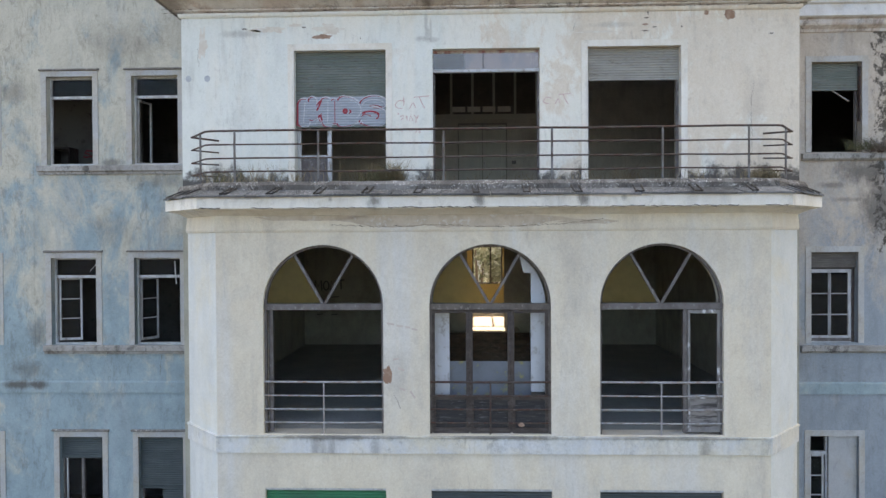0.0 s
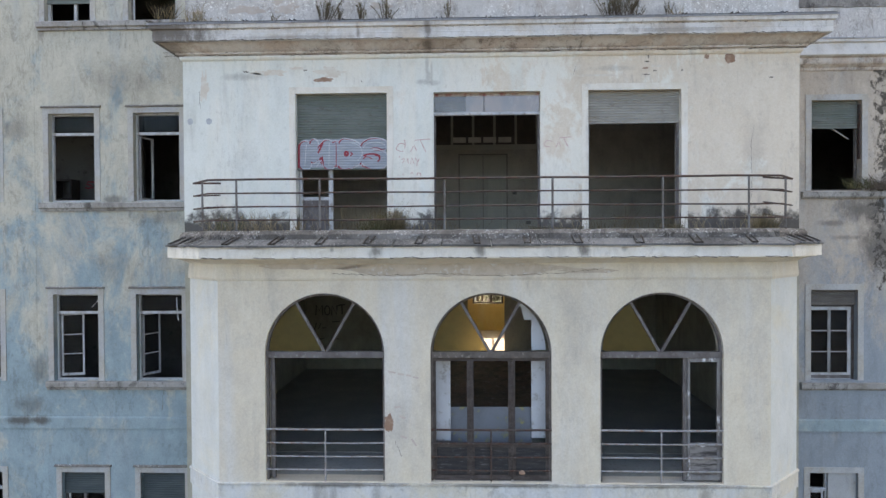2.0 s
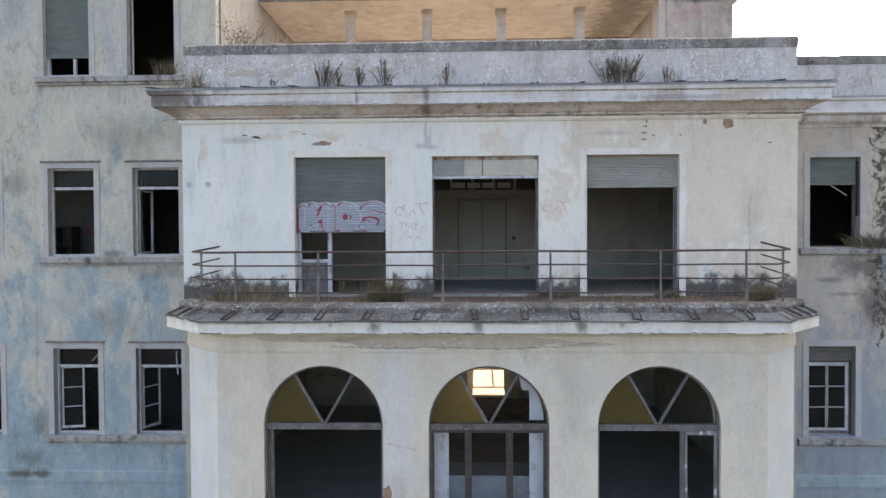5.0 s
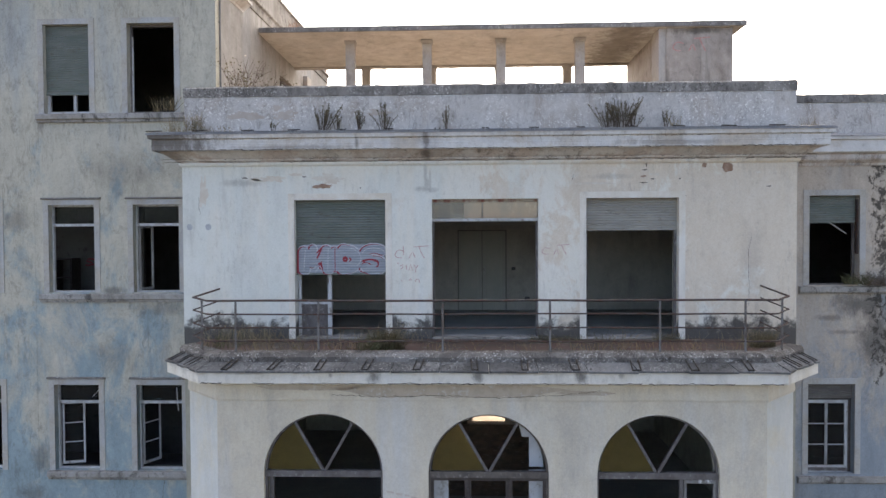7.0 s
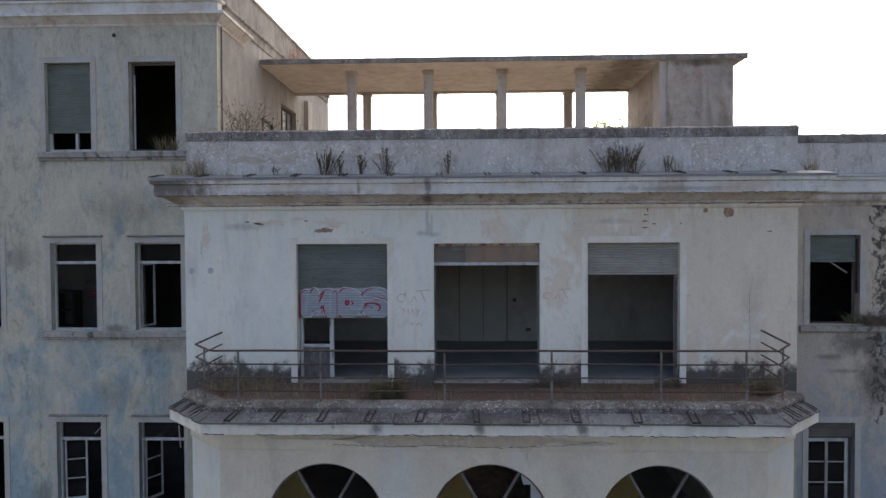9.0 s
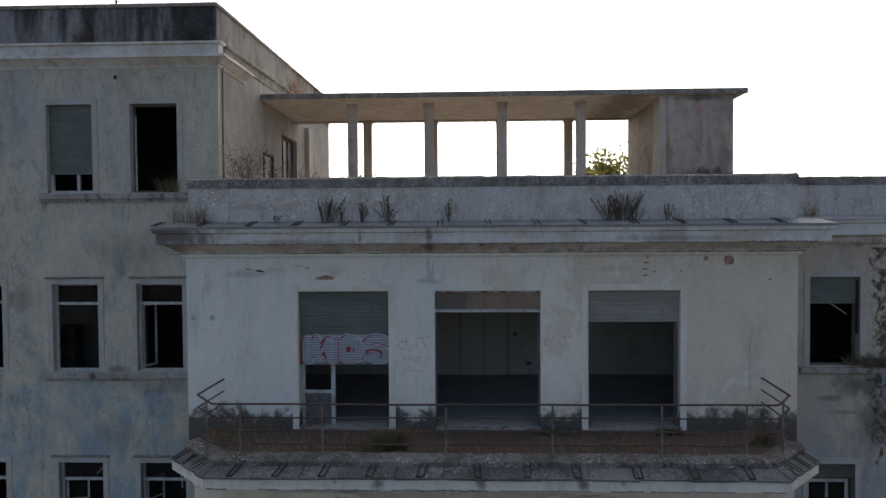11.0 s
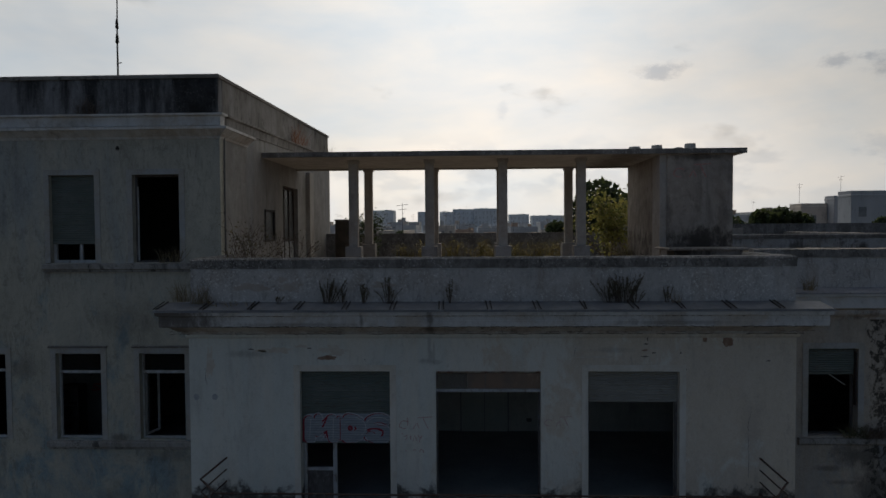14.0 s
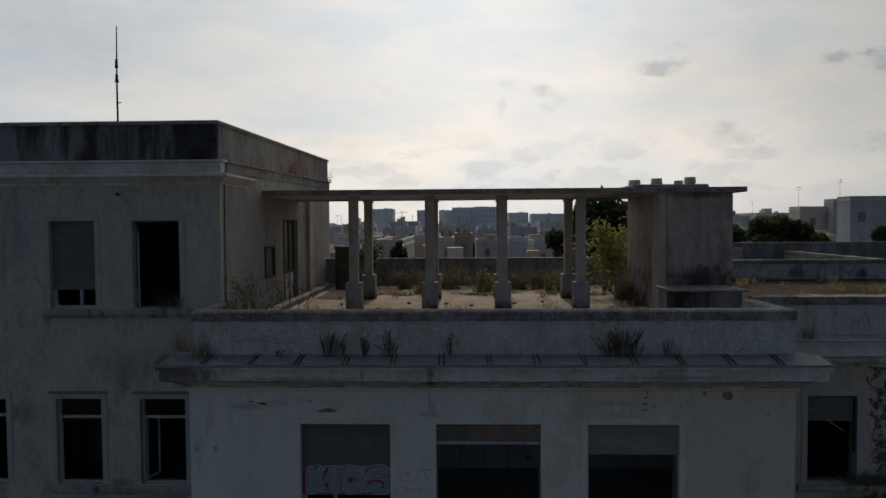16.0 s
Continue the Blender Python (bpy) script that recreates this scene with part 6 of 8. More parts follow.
# ---- graffiti ----
def slatted_paint(name, a, b, joint):
    """Spray paint over a slatted shutter: shade in the slat joints is painted in."""
    m, nt, bsdf = nodes(name)
    co = coords(nt)
    c = blend(nt, ramp_fac(nt, noise_fac(nt, coords(nt, (0.6, 1, 6)), 5.0, 6, 0.65), 0.4, 0.65), a, b)
    sep = nt.nodes.new("ShaderNodeSeparateXYZ")
    link(nt, co, sep.inputs[0])
    wave = nt.nodes.new("ShaderNodeMath")
    wave.operation = "SINE"
    link(nt, times(nt, sep.outputs["Z"], 2 * math.pi / 0.048), wave.inputs[0])
    c = blend(nt, times(nt, ramp_fac(nt, wave.outputs[0], 0.45, 0.95), 0.6), c, joint)
    link(nt, c, bsdf.inputs["Base Color"])
    bsdf.inputs["Roughness"].default_value = 0.5
    bsdf.inputs["Metallic"].default_value = 0.15
    bump(nt, bsdf, wave.outputs[0], 0.5, 0.006)
    return m


SILVER = slatted_paint("silver_spray_paint", (0.34, 0.375, 0.425), (0.25, 0.285, 0.335), (0.15, 0.17, 0.19))
PALELINE = slatted_paint("pale_spray_outline", (0.52, 0.54, 0.58), (0.44, 0.45, 0.49), (0.28, 0.28, 0.31))
REDPAINT = surface("red_spray_paint", (0.30, 0.03, 0.045), (0.24, 0.03, 0.05), 6.0, 0.6)
FADED_RED = surface("faded_red_spray", (0.42, 0.20, 0.19), (0.52, 0.33, 0.31), 9.0, 0.8)


tag = thing("shutter_graffiti", (-2.75, 0.1, 9.84), "silver bubble letters with red outlines sprayed on the roller shutter", "graffiti")


def sprayed(pts, w, y, material, label):
    """A fat round-ended stroke: a chain of overlapping capsules, each a hair further out."""
    bm = bmesh.new()
    pts = [(x, 9.81 + 0.86 * (z - 9.80)) for x, z in pts]
    for i, ((xa, za), (xb, zb)) in enumerate(zip(pts, pts[1:])):
        t0 = math.atan2(zb - za, xb - xa)
        ring = [(xb + w * math.cos(t0 - math.pi / 2 + math.pi * k / 8), zb + w * math.sin(t0 - math.pi / 2 + math.pi * k / 8)) for k in range(9)]
        ring += [(xa + w * math.cos(t0 + math.pi / 2 + math.pi * k / 8), za + w * math.sin(t0 + math.pi / 2 + math.pi * k / 8)) for k in range(9)]
        f, b = ([bm.verts.new((min(max(x, -3.60), -1.885), yy - 0.00004 * i, min(max(z, 9.80), 10.40))) for x, z in ring] for yy in (y, y + 0.0016))
        bm.faces.new(f), bm.faces.new(b[::-1])
        for k in range(len(f)):
            q = (k + 1) % len(f)
            bm.faces.new((f[k], f[q], b[q], b[k]))
    part("letter", bm, material, tag, label)


def arc(cx, cz, rx, rz, a0, a1, n=9):
    return [(cx + rx * math.cos(radians(a0 + (a1 - a0) * k / n)), cz + rz * math.sin(radians(a0 + (a1 - a0) * k / n))) for k in range(n + 1)]


BUBBLES = (([(-3.46, 9.90), (-3.46, 10.28)], 0.105), ([(-3.44, 10.30), (-3.26, 10.10)], 0.075), ([(-3.24, 10.08), (-3.07, 10.30)], 0.08), ([(-3.03, 10.30), (-3.0, 9.92)], 0.11), ([(-3.30, 10.02), (-3.29, 10.36)], 0.07),
           ([(-2.72, 9.92), (-2.70, 10.32)], 0.11), (arc(-2.70, 10.12, 0.26, 0.20, 88, -88), 0.105), ([(-2.86, 9.95), (-2.87, 10.30)], 0.08),
           (arc(-2.12, 10.24, 0.19, 0.12, 35, 250), 0.08), (arc(-2.12, 9.99, 0.17, 0.11, 95, -160), 0.085), ([(-2.32, 9.93), (-2.05, 9.92)], 0.07))
for k, (x0, x1, z) in enumerate(((-3.44, -2.05, 10.28), (-3.44, -2.05, 10.12), (-3.44, -2.05, 9.96))):
    sprayed([(x0, z), (x1, z)], 0.15, BAY + 0.1055 - 0.0003 * k, SILVER, "silver ground between the letters")
for layer, (grow, dx, dz, mat, lab) in enumerate(((0.026, 0.0, 0.008, PALELINE, "pale sprayed halo"), (0.012, -0.012, 0.0, REDPAINT, "red outline"), (0.0, 0.008, 0.0, SILVER, "silver fill"))):
    for k, (pts, w) in enumerate(BUBBLES):
        sprayed([(x + dx, z + dz) for x, z in pts], w + grow, BAY + 0.1035 - 0.006 * layer - 0.00042 * k, mat, lab)
for k, (pts, w, mat) in enumerate((([(-3.13, 9.94), (-3.15, 10.02)], 0.035, REDPAINT), ([(-3.58, 9.84), (-3.57, 10.32)], 0.016, REDPAINT), ([(-3.20, 10.16), (-3.12, 10.36)], 0.016, REDPAINT), (arc(-2.665, 10.13, 0.03, 0.04, 0, 330), 0.022, REDPAINT),
                                   (arc(-2.19, 10.05, 0.16, 0.07, 150, 0), 0.016, REDPAINT), (arc(-2.10, 10.02, 0.07, 0.07, 90, -60), 0.014, REDPAINT), ([(-2.86, 9.86), (-2.86, 10.36)], 0.007, REDPAINT), ([(-2.39, 9.86), (-2.36, 9.92), (-2.33, 9.86)], 0.008, PALELINE),
                                   ([(-3.24, 9.84), (-3.15, 9.99), (-3.10, 9.84)], 0.006, PALELINE), ([(-3.46, 9.88), (-3.43, 10.34)], 0.006, PALELINE), ([(-3.0, 9.88), (-2.99, 10.36)], 0.006, PALELINE), (arc(-2.6, 10.15, 0.24, 0.22, 80, -50), 0.006, PALELINE), (arc(-2.12, 10.24, 0.22, 0.14, 0, 170), 0.006, PALELINE))):
    sprayed(pts, w, BAY + 0.0855 - 0.00045 * k, mat, "red stroke" if mat is REDPAINT else "pale highlight line")


def strokes(name, at, lines, width, y, material, label):
    """Sprayed lines on a wall."""
    g = thing(name, (at[0], y, at[1]), label, "graffiti")
    for pts in lines:
        bm = bmesh.new()
        rows = []
        for i, (x, z) in enumerate(pts):
            (xa, za), (xb, zb) = pts[max(i - 1, 0)], pts[min(i + 1, len(pts) - 1)]
            k = math.hypot(xb - xa, zb - za) or 1.0
            nx, nz = -(zb - za) / k * width / 2, (xb - xa) / k * width / 2
            x, z = at[0] + x, at[1] + z
            rows.append([bm.verts.new(p) for p in ((x + nx, y - 0.004, z + nz), (x - nx, y - 0.004, z - nz), (x - nx, y + 0.002, z - nz), (x + nx, y + 0.002, z + nz))])
        for A, B in zip(rows, rows[1:]):
            for i in range(4):
                bm.faces.new((A[i], A[(i + 1) % 4], B[(i + 1) % 4], B[i]))
        bm.faces.new(rows[0]), bm.faces.new(rows[-1][::-1])
        part("stroke", bm, material, g)


def cat_lines(s, hook=0.0):
    """The word CAT in loose hand-sprayed capitals, the A without its bar."""
    c = [(s * (0.15 + 0.15 * math.cos(t) + 0.02 * math.sin(3 * t)), s * (0.13 + 0.12 * math.sin(t))) for t in (radians(40 + 25 * k) for k in range(11))]
    lines = [c, [(s * 0.43, 0.0), (s * 0.50, s * 0.14), (s * 0.54, s * 0.19), (s * 0.61, s * 0.02)], [(s * 0.56, s * 0.345), (s * 0.80, s * 0.36), (s * 1.02, s * 0.375)], [(s * 0.72, s * 0.36), (s * 0.80, s * 0.17), (s * 0.89, 0.0)]]
    if hook:
        lines.append([(s * 0.25, s * (0.2 + hook)), (s * 0.26, s * 0.2), (s * 0.25, s * 0.09)])
    return lines


PALE_RED = surface("pale_worn_red_spray", (0.50, 0.33, 0.31), (0.58, 0.46, 0.44), 11.0, 0.85)
strokes("wall_tag", (1.07, 10.17), cat_lines(0.5), 0.014, BAY, PALE_RED, "faded red sprayed word on the white wall")
strokes("wall_tag", (-1.70, 10.11), cat_lines(0.62, 0.16), 0.015, BAY, PALE_RED, "faded red sprayed word on the white wall")
strokes("wall_tag", (-1.66, 9.66), [[(0.0, 0.36), (0.03, 0.35)], [(0.05, 0.30), (0.11, 0.33), (0.10, 0.27), (0.06, 0.24)], [(0.17, 0.32), (0.18, 0.23)], [(0.22, 0.22), (0.25, 0.33), (0.29, 0.22)], [(0.31, 0.33), (0.35, 0.27), (0.34, 0.18)], [(0.39, 0.32), (0.36, 0.26)], [(0.07, 0.03), (0.09, 0.02)], [(0.22, 0.03), (0.25, 0.06), (0.27, 0.03)], [(0.34, 0.0), (0.36, 0.05), (0.41, 0.04), (0.42, -0.01)]], 0.016, BAY, PALE_RED, "smudged red sprayed bars on the white wall")
strokes("hut_tag", (4.95, 15.2), cat_lines(0.92), 0.03, 4.9, FADED_RED, "faded red sprayed word on the hut wall")
MONT = [[(0.0, 0.0), (0.02, 0.32), (0.11, 0.13), (0.20, 0.32), (0.22, 0.0)], [(0.36 + 0.085 * math.cos(radians(a)), 0.15 + 0.14 * math.sin(radians(a))) for a in range(0, 361, 30)], [(0.50, 0.0), (0.51, 0.30), (0.66, 0.02), (0.67, 0.31)], [(0.70, 0.31), (0.93, 0.33)], [(0.82, 0.32), (0.83, 0.03)]]
GREYSPRAY = surface("thin_black_spray", (0.085, 0.08, 0.075), (0.14, 0.135, 0.12), 14.0, 0.8)
strokes("room_scrawl", (-5.10, 6.1), MONT, 0.045, 8.3, GREYSPRAY, "black sprayed word on the dim room wall")
strokes("room_scrawl", (-5.14, 5.55), [[(0.0, 0.1), (0.06, 0.32)], [(0.12, 0.12), (0.2, 0.3)], [(0.24, 0.15), (0.36, 0.16)], [(0.55, 0.34), (0.8, 0.36)], [(0.1, -0.2), (0.3, -0.18)], [(0.55, -0.2), (0.75, -0.19)]], 0.035, 8.3, GREYSPRAY, "thin black sprayed bars on the dim room wall")
strokes("pillar_scrawl", (-1.72, 6.15), [[(0.02, 0.12), (0.14, 0.10)], [(0.18, 0.08), (0.28, 0.07)], [(0.32, 0.06), (0.40, 0.05)], [(0.43, 0.03), (0.52, 0.01)], [(0.12, -0.48), (0.22, -0.46)], [(0.20, -0.62), (0.30, -0.66)], [(0.22, -0.95), (0.32, -0.99)], [(0.40, -1.0), (0.48, -1.12)]], 0.03, LOW, surface("faint_pink_spray", (0.47, 0.40, 0.36), (0.52, 0.46, 0.41), 9, 0.9), "faint sprayed bars on the cream pillar")

# ---- plants ----
OLIVE = surface("dull_green_weed", (0.075, 0.085, 0.045), (0.13, 0.12, 0.06), 4.0, 0.85)
TWIG = surface("bare_twig_bark", (0.10, 0.08, 0.065), (0.16, 0.13, 0.11), 6.0, 0.9)


def leafy(name, a, b):
    m, nt, bsdf = nodes(name)
    geo = nt.nodes.new("ShaderNodeNewGeometry")
    link(nt, blend(nt, geo.outputs["Random Per Island"], a, b), bsdf.inputs["Base Color"])
    bsdf.inputs["Roughness"].default_value = 0.6
    tr = nt.nodes.new("ShaderNodeBsdfTranslucent")
    link(nt, blend(nt, geo.outputs["Random Per Island"], tuple(1.6 * c for c in a), tuple(1.6 * c for c in b)), tr.inputs["Color"])
    mx = nt.nodes.new("ShaderNodeMixShader")
    mx.inputs[0].default_value = 0.45
    link(nt, bsdf.outputs[0], mx.inputs[1])
    link(nt, tr.outputs[0], mx.inputs[2])
    link(nt, mx.outputs[0], nt.nodes["Material Output"].inputs[0])
    return m


STRAW = leafy("straw_blades", (0.25, 0.205, 0.13), (0.13, 0.11, 0.07))
WEED = leafy("weed_leaves", (0.075, 0.072, 0.045), (0.15, 0.125, 0.08))
DEADRED = leafy("dead_red_brown_leaves", (0.20, 0.09, 0.05), (0.13, 0.07, 0.045))
FIGLEAF = leafy("fig_leaves", (0.09, 0.11, 0.03), (0.22, 0.20, 0.06))
PINE = leafy("dark_pine_needles", (0.025, 0.04, 0.018), (0.055, 0.07, 0.028))
BUSHLEAF = leafy("yellow_green_bush", (0.085, 0.08, 0.03), (0.17, 0.14, 0.055))


def blade(bm, root, tip, w, bend):
    root, tip = Vector(root), Vector(tip)
    side = (tip - root).cross(Vector((random.uniform(-1, 1), random.uniform(-1, 1), 0.2))).normalized() * w
    mid = root.lerp(tip, 0.55) + Vector((bend[0], bend[1], abs(bend[0]) * 0.3))
    a, b, c, d, e = (bm.verts.new(p) for p in (root - side, root + side, mid + side * 0.8, mid - side * 0.8, tip))
    bm.faces.new((a, b, c, d)), bm.faces.new((d, c, e))


def tuft(at, n, height, spread, material, label, name="grass_tuft", w=0.006, lean=0.25):
    bm = bmesh.new()
    x, y, z = at
    for _ in range(n):
        a, r = random.uniform(0, 2 * math.pi), spread * math.sqrt(random.random())
        h = height * random.uniform(0.45, 1.0)
        px, py = x + r * math.cos(a), y + 0.35 * r * math.sin(a)
        blade(bm, (px, py, z), (px + random.gauss(0, lean) * h, py + random.gauss(0, lean * 0.6) * h, z + h), w, (random.gauss(0, 0.04), random.gauss(0, 0.03)))
    return tagged(part(name, bm, material), label, "plant", kind="stuff")


def stalks(at, n, height, spread, label):
    """A clump of upright finger-like stems with small leaves all along them."""
    t = thing("ledge_weed", at, label, "plant", "weeds on the ledges")
    x, y, z = at
    st, lv = bmesh.new(), bmesh.new()
    for _ in range(n):
        px = x + random.gauss(0, spread * 0.5)
        h = height * random.uniform(0.45, 1.0)
        top = Vector((px + random.gauss(0, 0.10) * h + (px - x) * 0.5, y + random.gauss(0, 0.06), z + h))
        root = Vector((x + (px - x) * 0.5, y, z))
        mid = root.lerp(top, 0.5) + Vector((random.gauss(0, 0.015), 0, 0.01))
        tube(st, [root, mid, top], 0.006, 5, 0.003)
        for k in range(int(34 * h / 0.4) + 4):
            f = 0.25 + 0.75 * random.random()
            p = root.lerp(mid, f * 2) if f < 0.5 else mid.lerp(top, f * 2 - 1)
            d = Vector((random.gauss(0, 1), random.gauss(0, 1), random.uniform(0.6, 2.2))).normalized()
            blade(lv, p, p + d * random.uniform(0.025, 0.05), 0.0055, (0, 0))
    tagged(part("stem_clump", st, TWIG, t), kind="stuff")
    tagged(part("foliage", lv, WEED, t), kind="stuff")
    return t


for x, n, h, s in ((-3.05, 13, 0.46, 0.22), (-2.76, 4, 0.3, 0.08), (-2.36, 6, 0.36, 0.1), (-1.88, 7, 0.48, 0.12), (-0.72, 3, 0.46, 0.05), (2.30, 10, 0.42, 0.18), (2.52, 16, 0.52, 0.24), (2.75, 6, 0.3, 0.14), (3.33, 4, 0.36, 0.08), (-4.0, 3, 0.16, 0.06)):
    stalks((x, -0.06, 12.53), int(n * 1.7), h * 1.05, s * 1.15, "dull green finger-leaved weed growing on the cornice")
for x, y, z, n, h, s in ((-5.5, -0.1, 12.53, 60, 0.42, 0.2), (-6.15, 0.6, 12.5, 50, 0.5, 0.18), (6.7, 1.45, 12.6, 50, 0.35, 0.16), (-6.75, 1.72, 13.25, 40, 0.42, 0.16), (3.5, -0.1, 12.53, 16, 0.3, 0.1), (-4.9, -0.2, 12.5, 24, 0.14, 0.5)):
    tuft((x, y, z), n, h, s, STRAW, "dry straw coloured grass in a masonry ledge", w=0.005, lean=0.3)
for x, y, n, h, s, m in ((-4.2, -0.7, 60, 0.5, 0.5, STRAW), (-3.1, -1.2, 50, 0.45, 0.4, STRAW), (-2.35, -1.3, 60, 0.7, 0.35, STRAW), (-1.9, -1.15, 130, 0.42, 0.26, WEED), (-1.85, -1.2, 40, 0.62, 0.2, STRAW), (-1.3, -0.5, 40, 0.3, 0.3, STRAW),
                        (-4.9, -0.8, 60, 0.4, 0.25, STRAW), (1.2, -0.35, 90, 0.16, 0.45, WEED), (2.5, -1.2, 60, 0.55, 0.4, STRAW), (3.35, -0.3, 60, 0.22, 0.25, WEED), (4.3, -1.1, 60, 0.4, 0.35, STRAW), (4.8, -0.7, 90, 0.42, 0.3, STRAW), (2.2, -0.4, 40, 0.25, 0.2, WEED), (-0.6, -1.35, 40, 0.3, 0.5, STRAW), (0.6, -1.4, 30, 0.25, 0.5, STRAW), (1.6, -1.3, 50, 0.4, 0.35, STRAW), (3.3, -1.35, 60, 0.4, 0.5, STRAW), (-3.7, -1.35, 70, 0.5, 0.5, STRAW), (-1.95, -1.3, 160, 0.4, 0.28, OLIVE), (-4.6, -1.1, 70, 0.45, 0.3, OLIVE)):
    tuft((x, y, F3), int(n * 0.6), h * 0.95, s * 1.1, m, "tufts of %s on the balcony floor" % ("low green weeds" if m is WEED else "dry straw grass" if m is STRAW else "withered brown weeds"), w=0.0038, lean=0.42)


for x, y, z, n, h, s, m, lab in ((-8.66, 1.71, 16.47, 90, 0.42, 0.28, TWIG, "dark dead plant on the foot of the wing parapet"), (-5.70, 8.0, 16.55, 60, 0.75, 0.22, DEADRED, "red brown dead plant on the wing cornice"), (-5.70, 8.9, 16.6, 40, 0.55, 0.3, DEADRED, "red brown dead plant on the wing cornice"),
                               (-5.66, 13.3, 16.65, 24, 0.75, 0.1, STRAW, "dry grass stems at the end of the wing cornice"), (-1.68, -1.2, F3, 420, 0.42, 0.27, WEED, "dense dull green weed on the balcony floor"), (-1.72, -1.15, F3, 90, 0.6, 0.22, STRAW, "dry straw grass round the weed on the balcony"),
                               (-7.0, 1.70, 13.23, 26, 0.4, 0.1, STRAW, "dry grass on the window sill"), (4.75, -0.9, F3, 260, 0.36, 0.24, WEED, "dense dull green weed in the balcony corner"), (3.3, -0.3, F3, 160, 0.2, 0.28, WEED, "low green weed by the balcony wall"), (1.25, -0.3, F3, 200, 0.14, 0.5, WEED, "low green weed by the balcony wall"), (-4.4, -0.4, F3, 120, 0.45, 0.6, STRAW, "dry straw grass by the balcony wall")):
    tuft((x, y, z), n, h, s, m, lab, "dead_plant" if m in (TWIG, DEADRED) else "grass_tuft", 0.004, 0.4)


def shrub(at, height, spread, n, leaves, material, label, name="shrub", leaf=0.05, seed=0, twig=0.012):
    """Bare branching stems with a few or many leaves."""
    random.seed(seed)
    t = thing(name, at, label, "shrub", "shrubs on the roof")
    st, lv = bmesh.new(), bmesh.new()
    tips = []

    def grow(p, d, length, r, depth):
        q = p + d * length
        mid = p.lerp(q, 0.5) + Vector([random.gauss(0, 0.06) * length for _ in range(3)])
        tube(st, [p, mid, q], r, 5, r * 0.6)
        tips.extend((mid, q))
        if depth:
            for _ in range(random.choice((2, 2, 3))):
                nd = (d + Vector((random.gauss(0, 0.5), random.gauss(0, 0.5), random.uniform(-0.1, 0.45)))).normalized()
                grow(q, nd, length * random.uniform(0.55, 0.8), r * 0.6, depth - 1)

    base = Vector(at)
    for _ in range(n):
        d = Vector((random.gauss(0, spread), random.gauss(0, spread * 0.6), 1)).normalized()
        grow(base + Vector((random.gauss(0, 0.12), random.gauss(0, 0.1), -0.02)), d, height * random.uniform(0.35, 0.5), twig, 2)
    for _ in range(leaves):
        p = random.choice(tips) + Vector([random.gauss(0, leaf * 1.6) for _ in range(3)])
        d = Vector((random.gauss(0, 1), random.gauss(0, 1), random.gauss(0, 0.6))).normalized() * leaf * random.uniform(0.6, 1.3)
        s = d.cross(Vector((random.gauss(0, 1), random.gauss(0, 1), 1))).normalized() * leaf * 0.42
        v = [lv.verts.new(c) for c in (p, p + d * 0.5 + s, p + d, p + d * 0.5 - s)]
        lv.faces.new(v)
    tagged(part("stem_clump", st, TWIG, t), kind="stuff")
    if leaves:
        tagged(part("foliage", lv, material, t), kind="stuff")
    else:
        lv.free()
    return t


shrub((-5.0, 0.9, ROOF), 1.5, 0.45, 5, 60, WEED, "bare twiggy shrub with few leaves behind the parapet", seed=3)
shrub((-4.6, 1.2, ROOF), 1.45, 0.35, 4, 25, WEED, "bare twiggy shrub behind the parapet", seed=5)
shrub((-4.25, 2.2, ROOF), 1.35, 0.3, 6, 40, WEED, "bare twiggy shrub beside the wing wall", seed=8)
shrub((-4.9, 1.1, ROOF), 1.25, 0.55, 8, 380, WEED, "low green shrub behind the parapet", seed=11)
shrub((4.35, 10.6, ROOF), 2.3, 0.4, 7, 1500, FIGLEAF, "leafy fig bush with sunlit yellow green leaves", "fig_bush", 0.13, 21, 0.03)
shrub((4.75, 9.9, ROOF), 1.6, 0.45, 6, 700, FIGLEAF, "leafy fig bush with sunlit yellow green leaves", "fig_bush", 0.12, 22, 0.025)
shrub((-3.92, 11.6, ROOF), 1.75, 0.07, 5, 1100, PINE, "tall thin dark green climber by the rear parapet", "climber", 0.09, 23, 0.02)
for k, (x, y, h, n) in enumerate(((-1.75, 10.2, 0.8, 400), (-0.95, 11.4, 1.0, 320), (0.1, 10.3, 0.75, 600), (0.45, 10.8, 0.7, 400), (1.45, 11.2, 0.7, 350), (2.1, 11.4, 0.8, 350), (2.55, 10.6, 0.75, 400), (3.1, 11.0, 0.6, 300), (-2.6, 11.6, 0.7, 260), (1.0, 11.9, 0.7, 300))):
    shrub((x, y, ROOF), h, 0.4, 7, n, BUSHLEAF, "yellow green scrub growing on the dusty terrace", "scrub_bush", 0.05, 40 + k, 0.01)
    tuft((x, y, ROOF), 60, h * 0.8, 0.34, BUSHLEAF, "upright yellow green scrub stems on the terrace", "scrub_stems", 0.012, 0.22)
tuft((4.42, 6.6, ROOF), 110, 0.75, 0.45, TWIG, "rusty brown dead creeper beside the hut wall", "dead_creeper", 0.005, 0.6)
tuft((4.5, 8.0, ROOF), 260, 0.9, 0.4, STRAW, "dry brown scrub beside the hut wall", "dead_scrub", 0.008, 0.5)
random.seed(77)
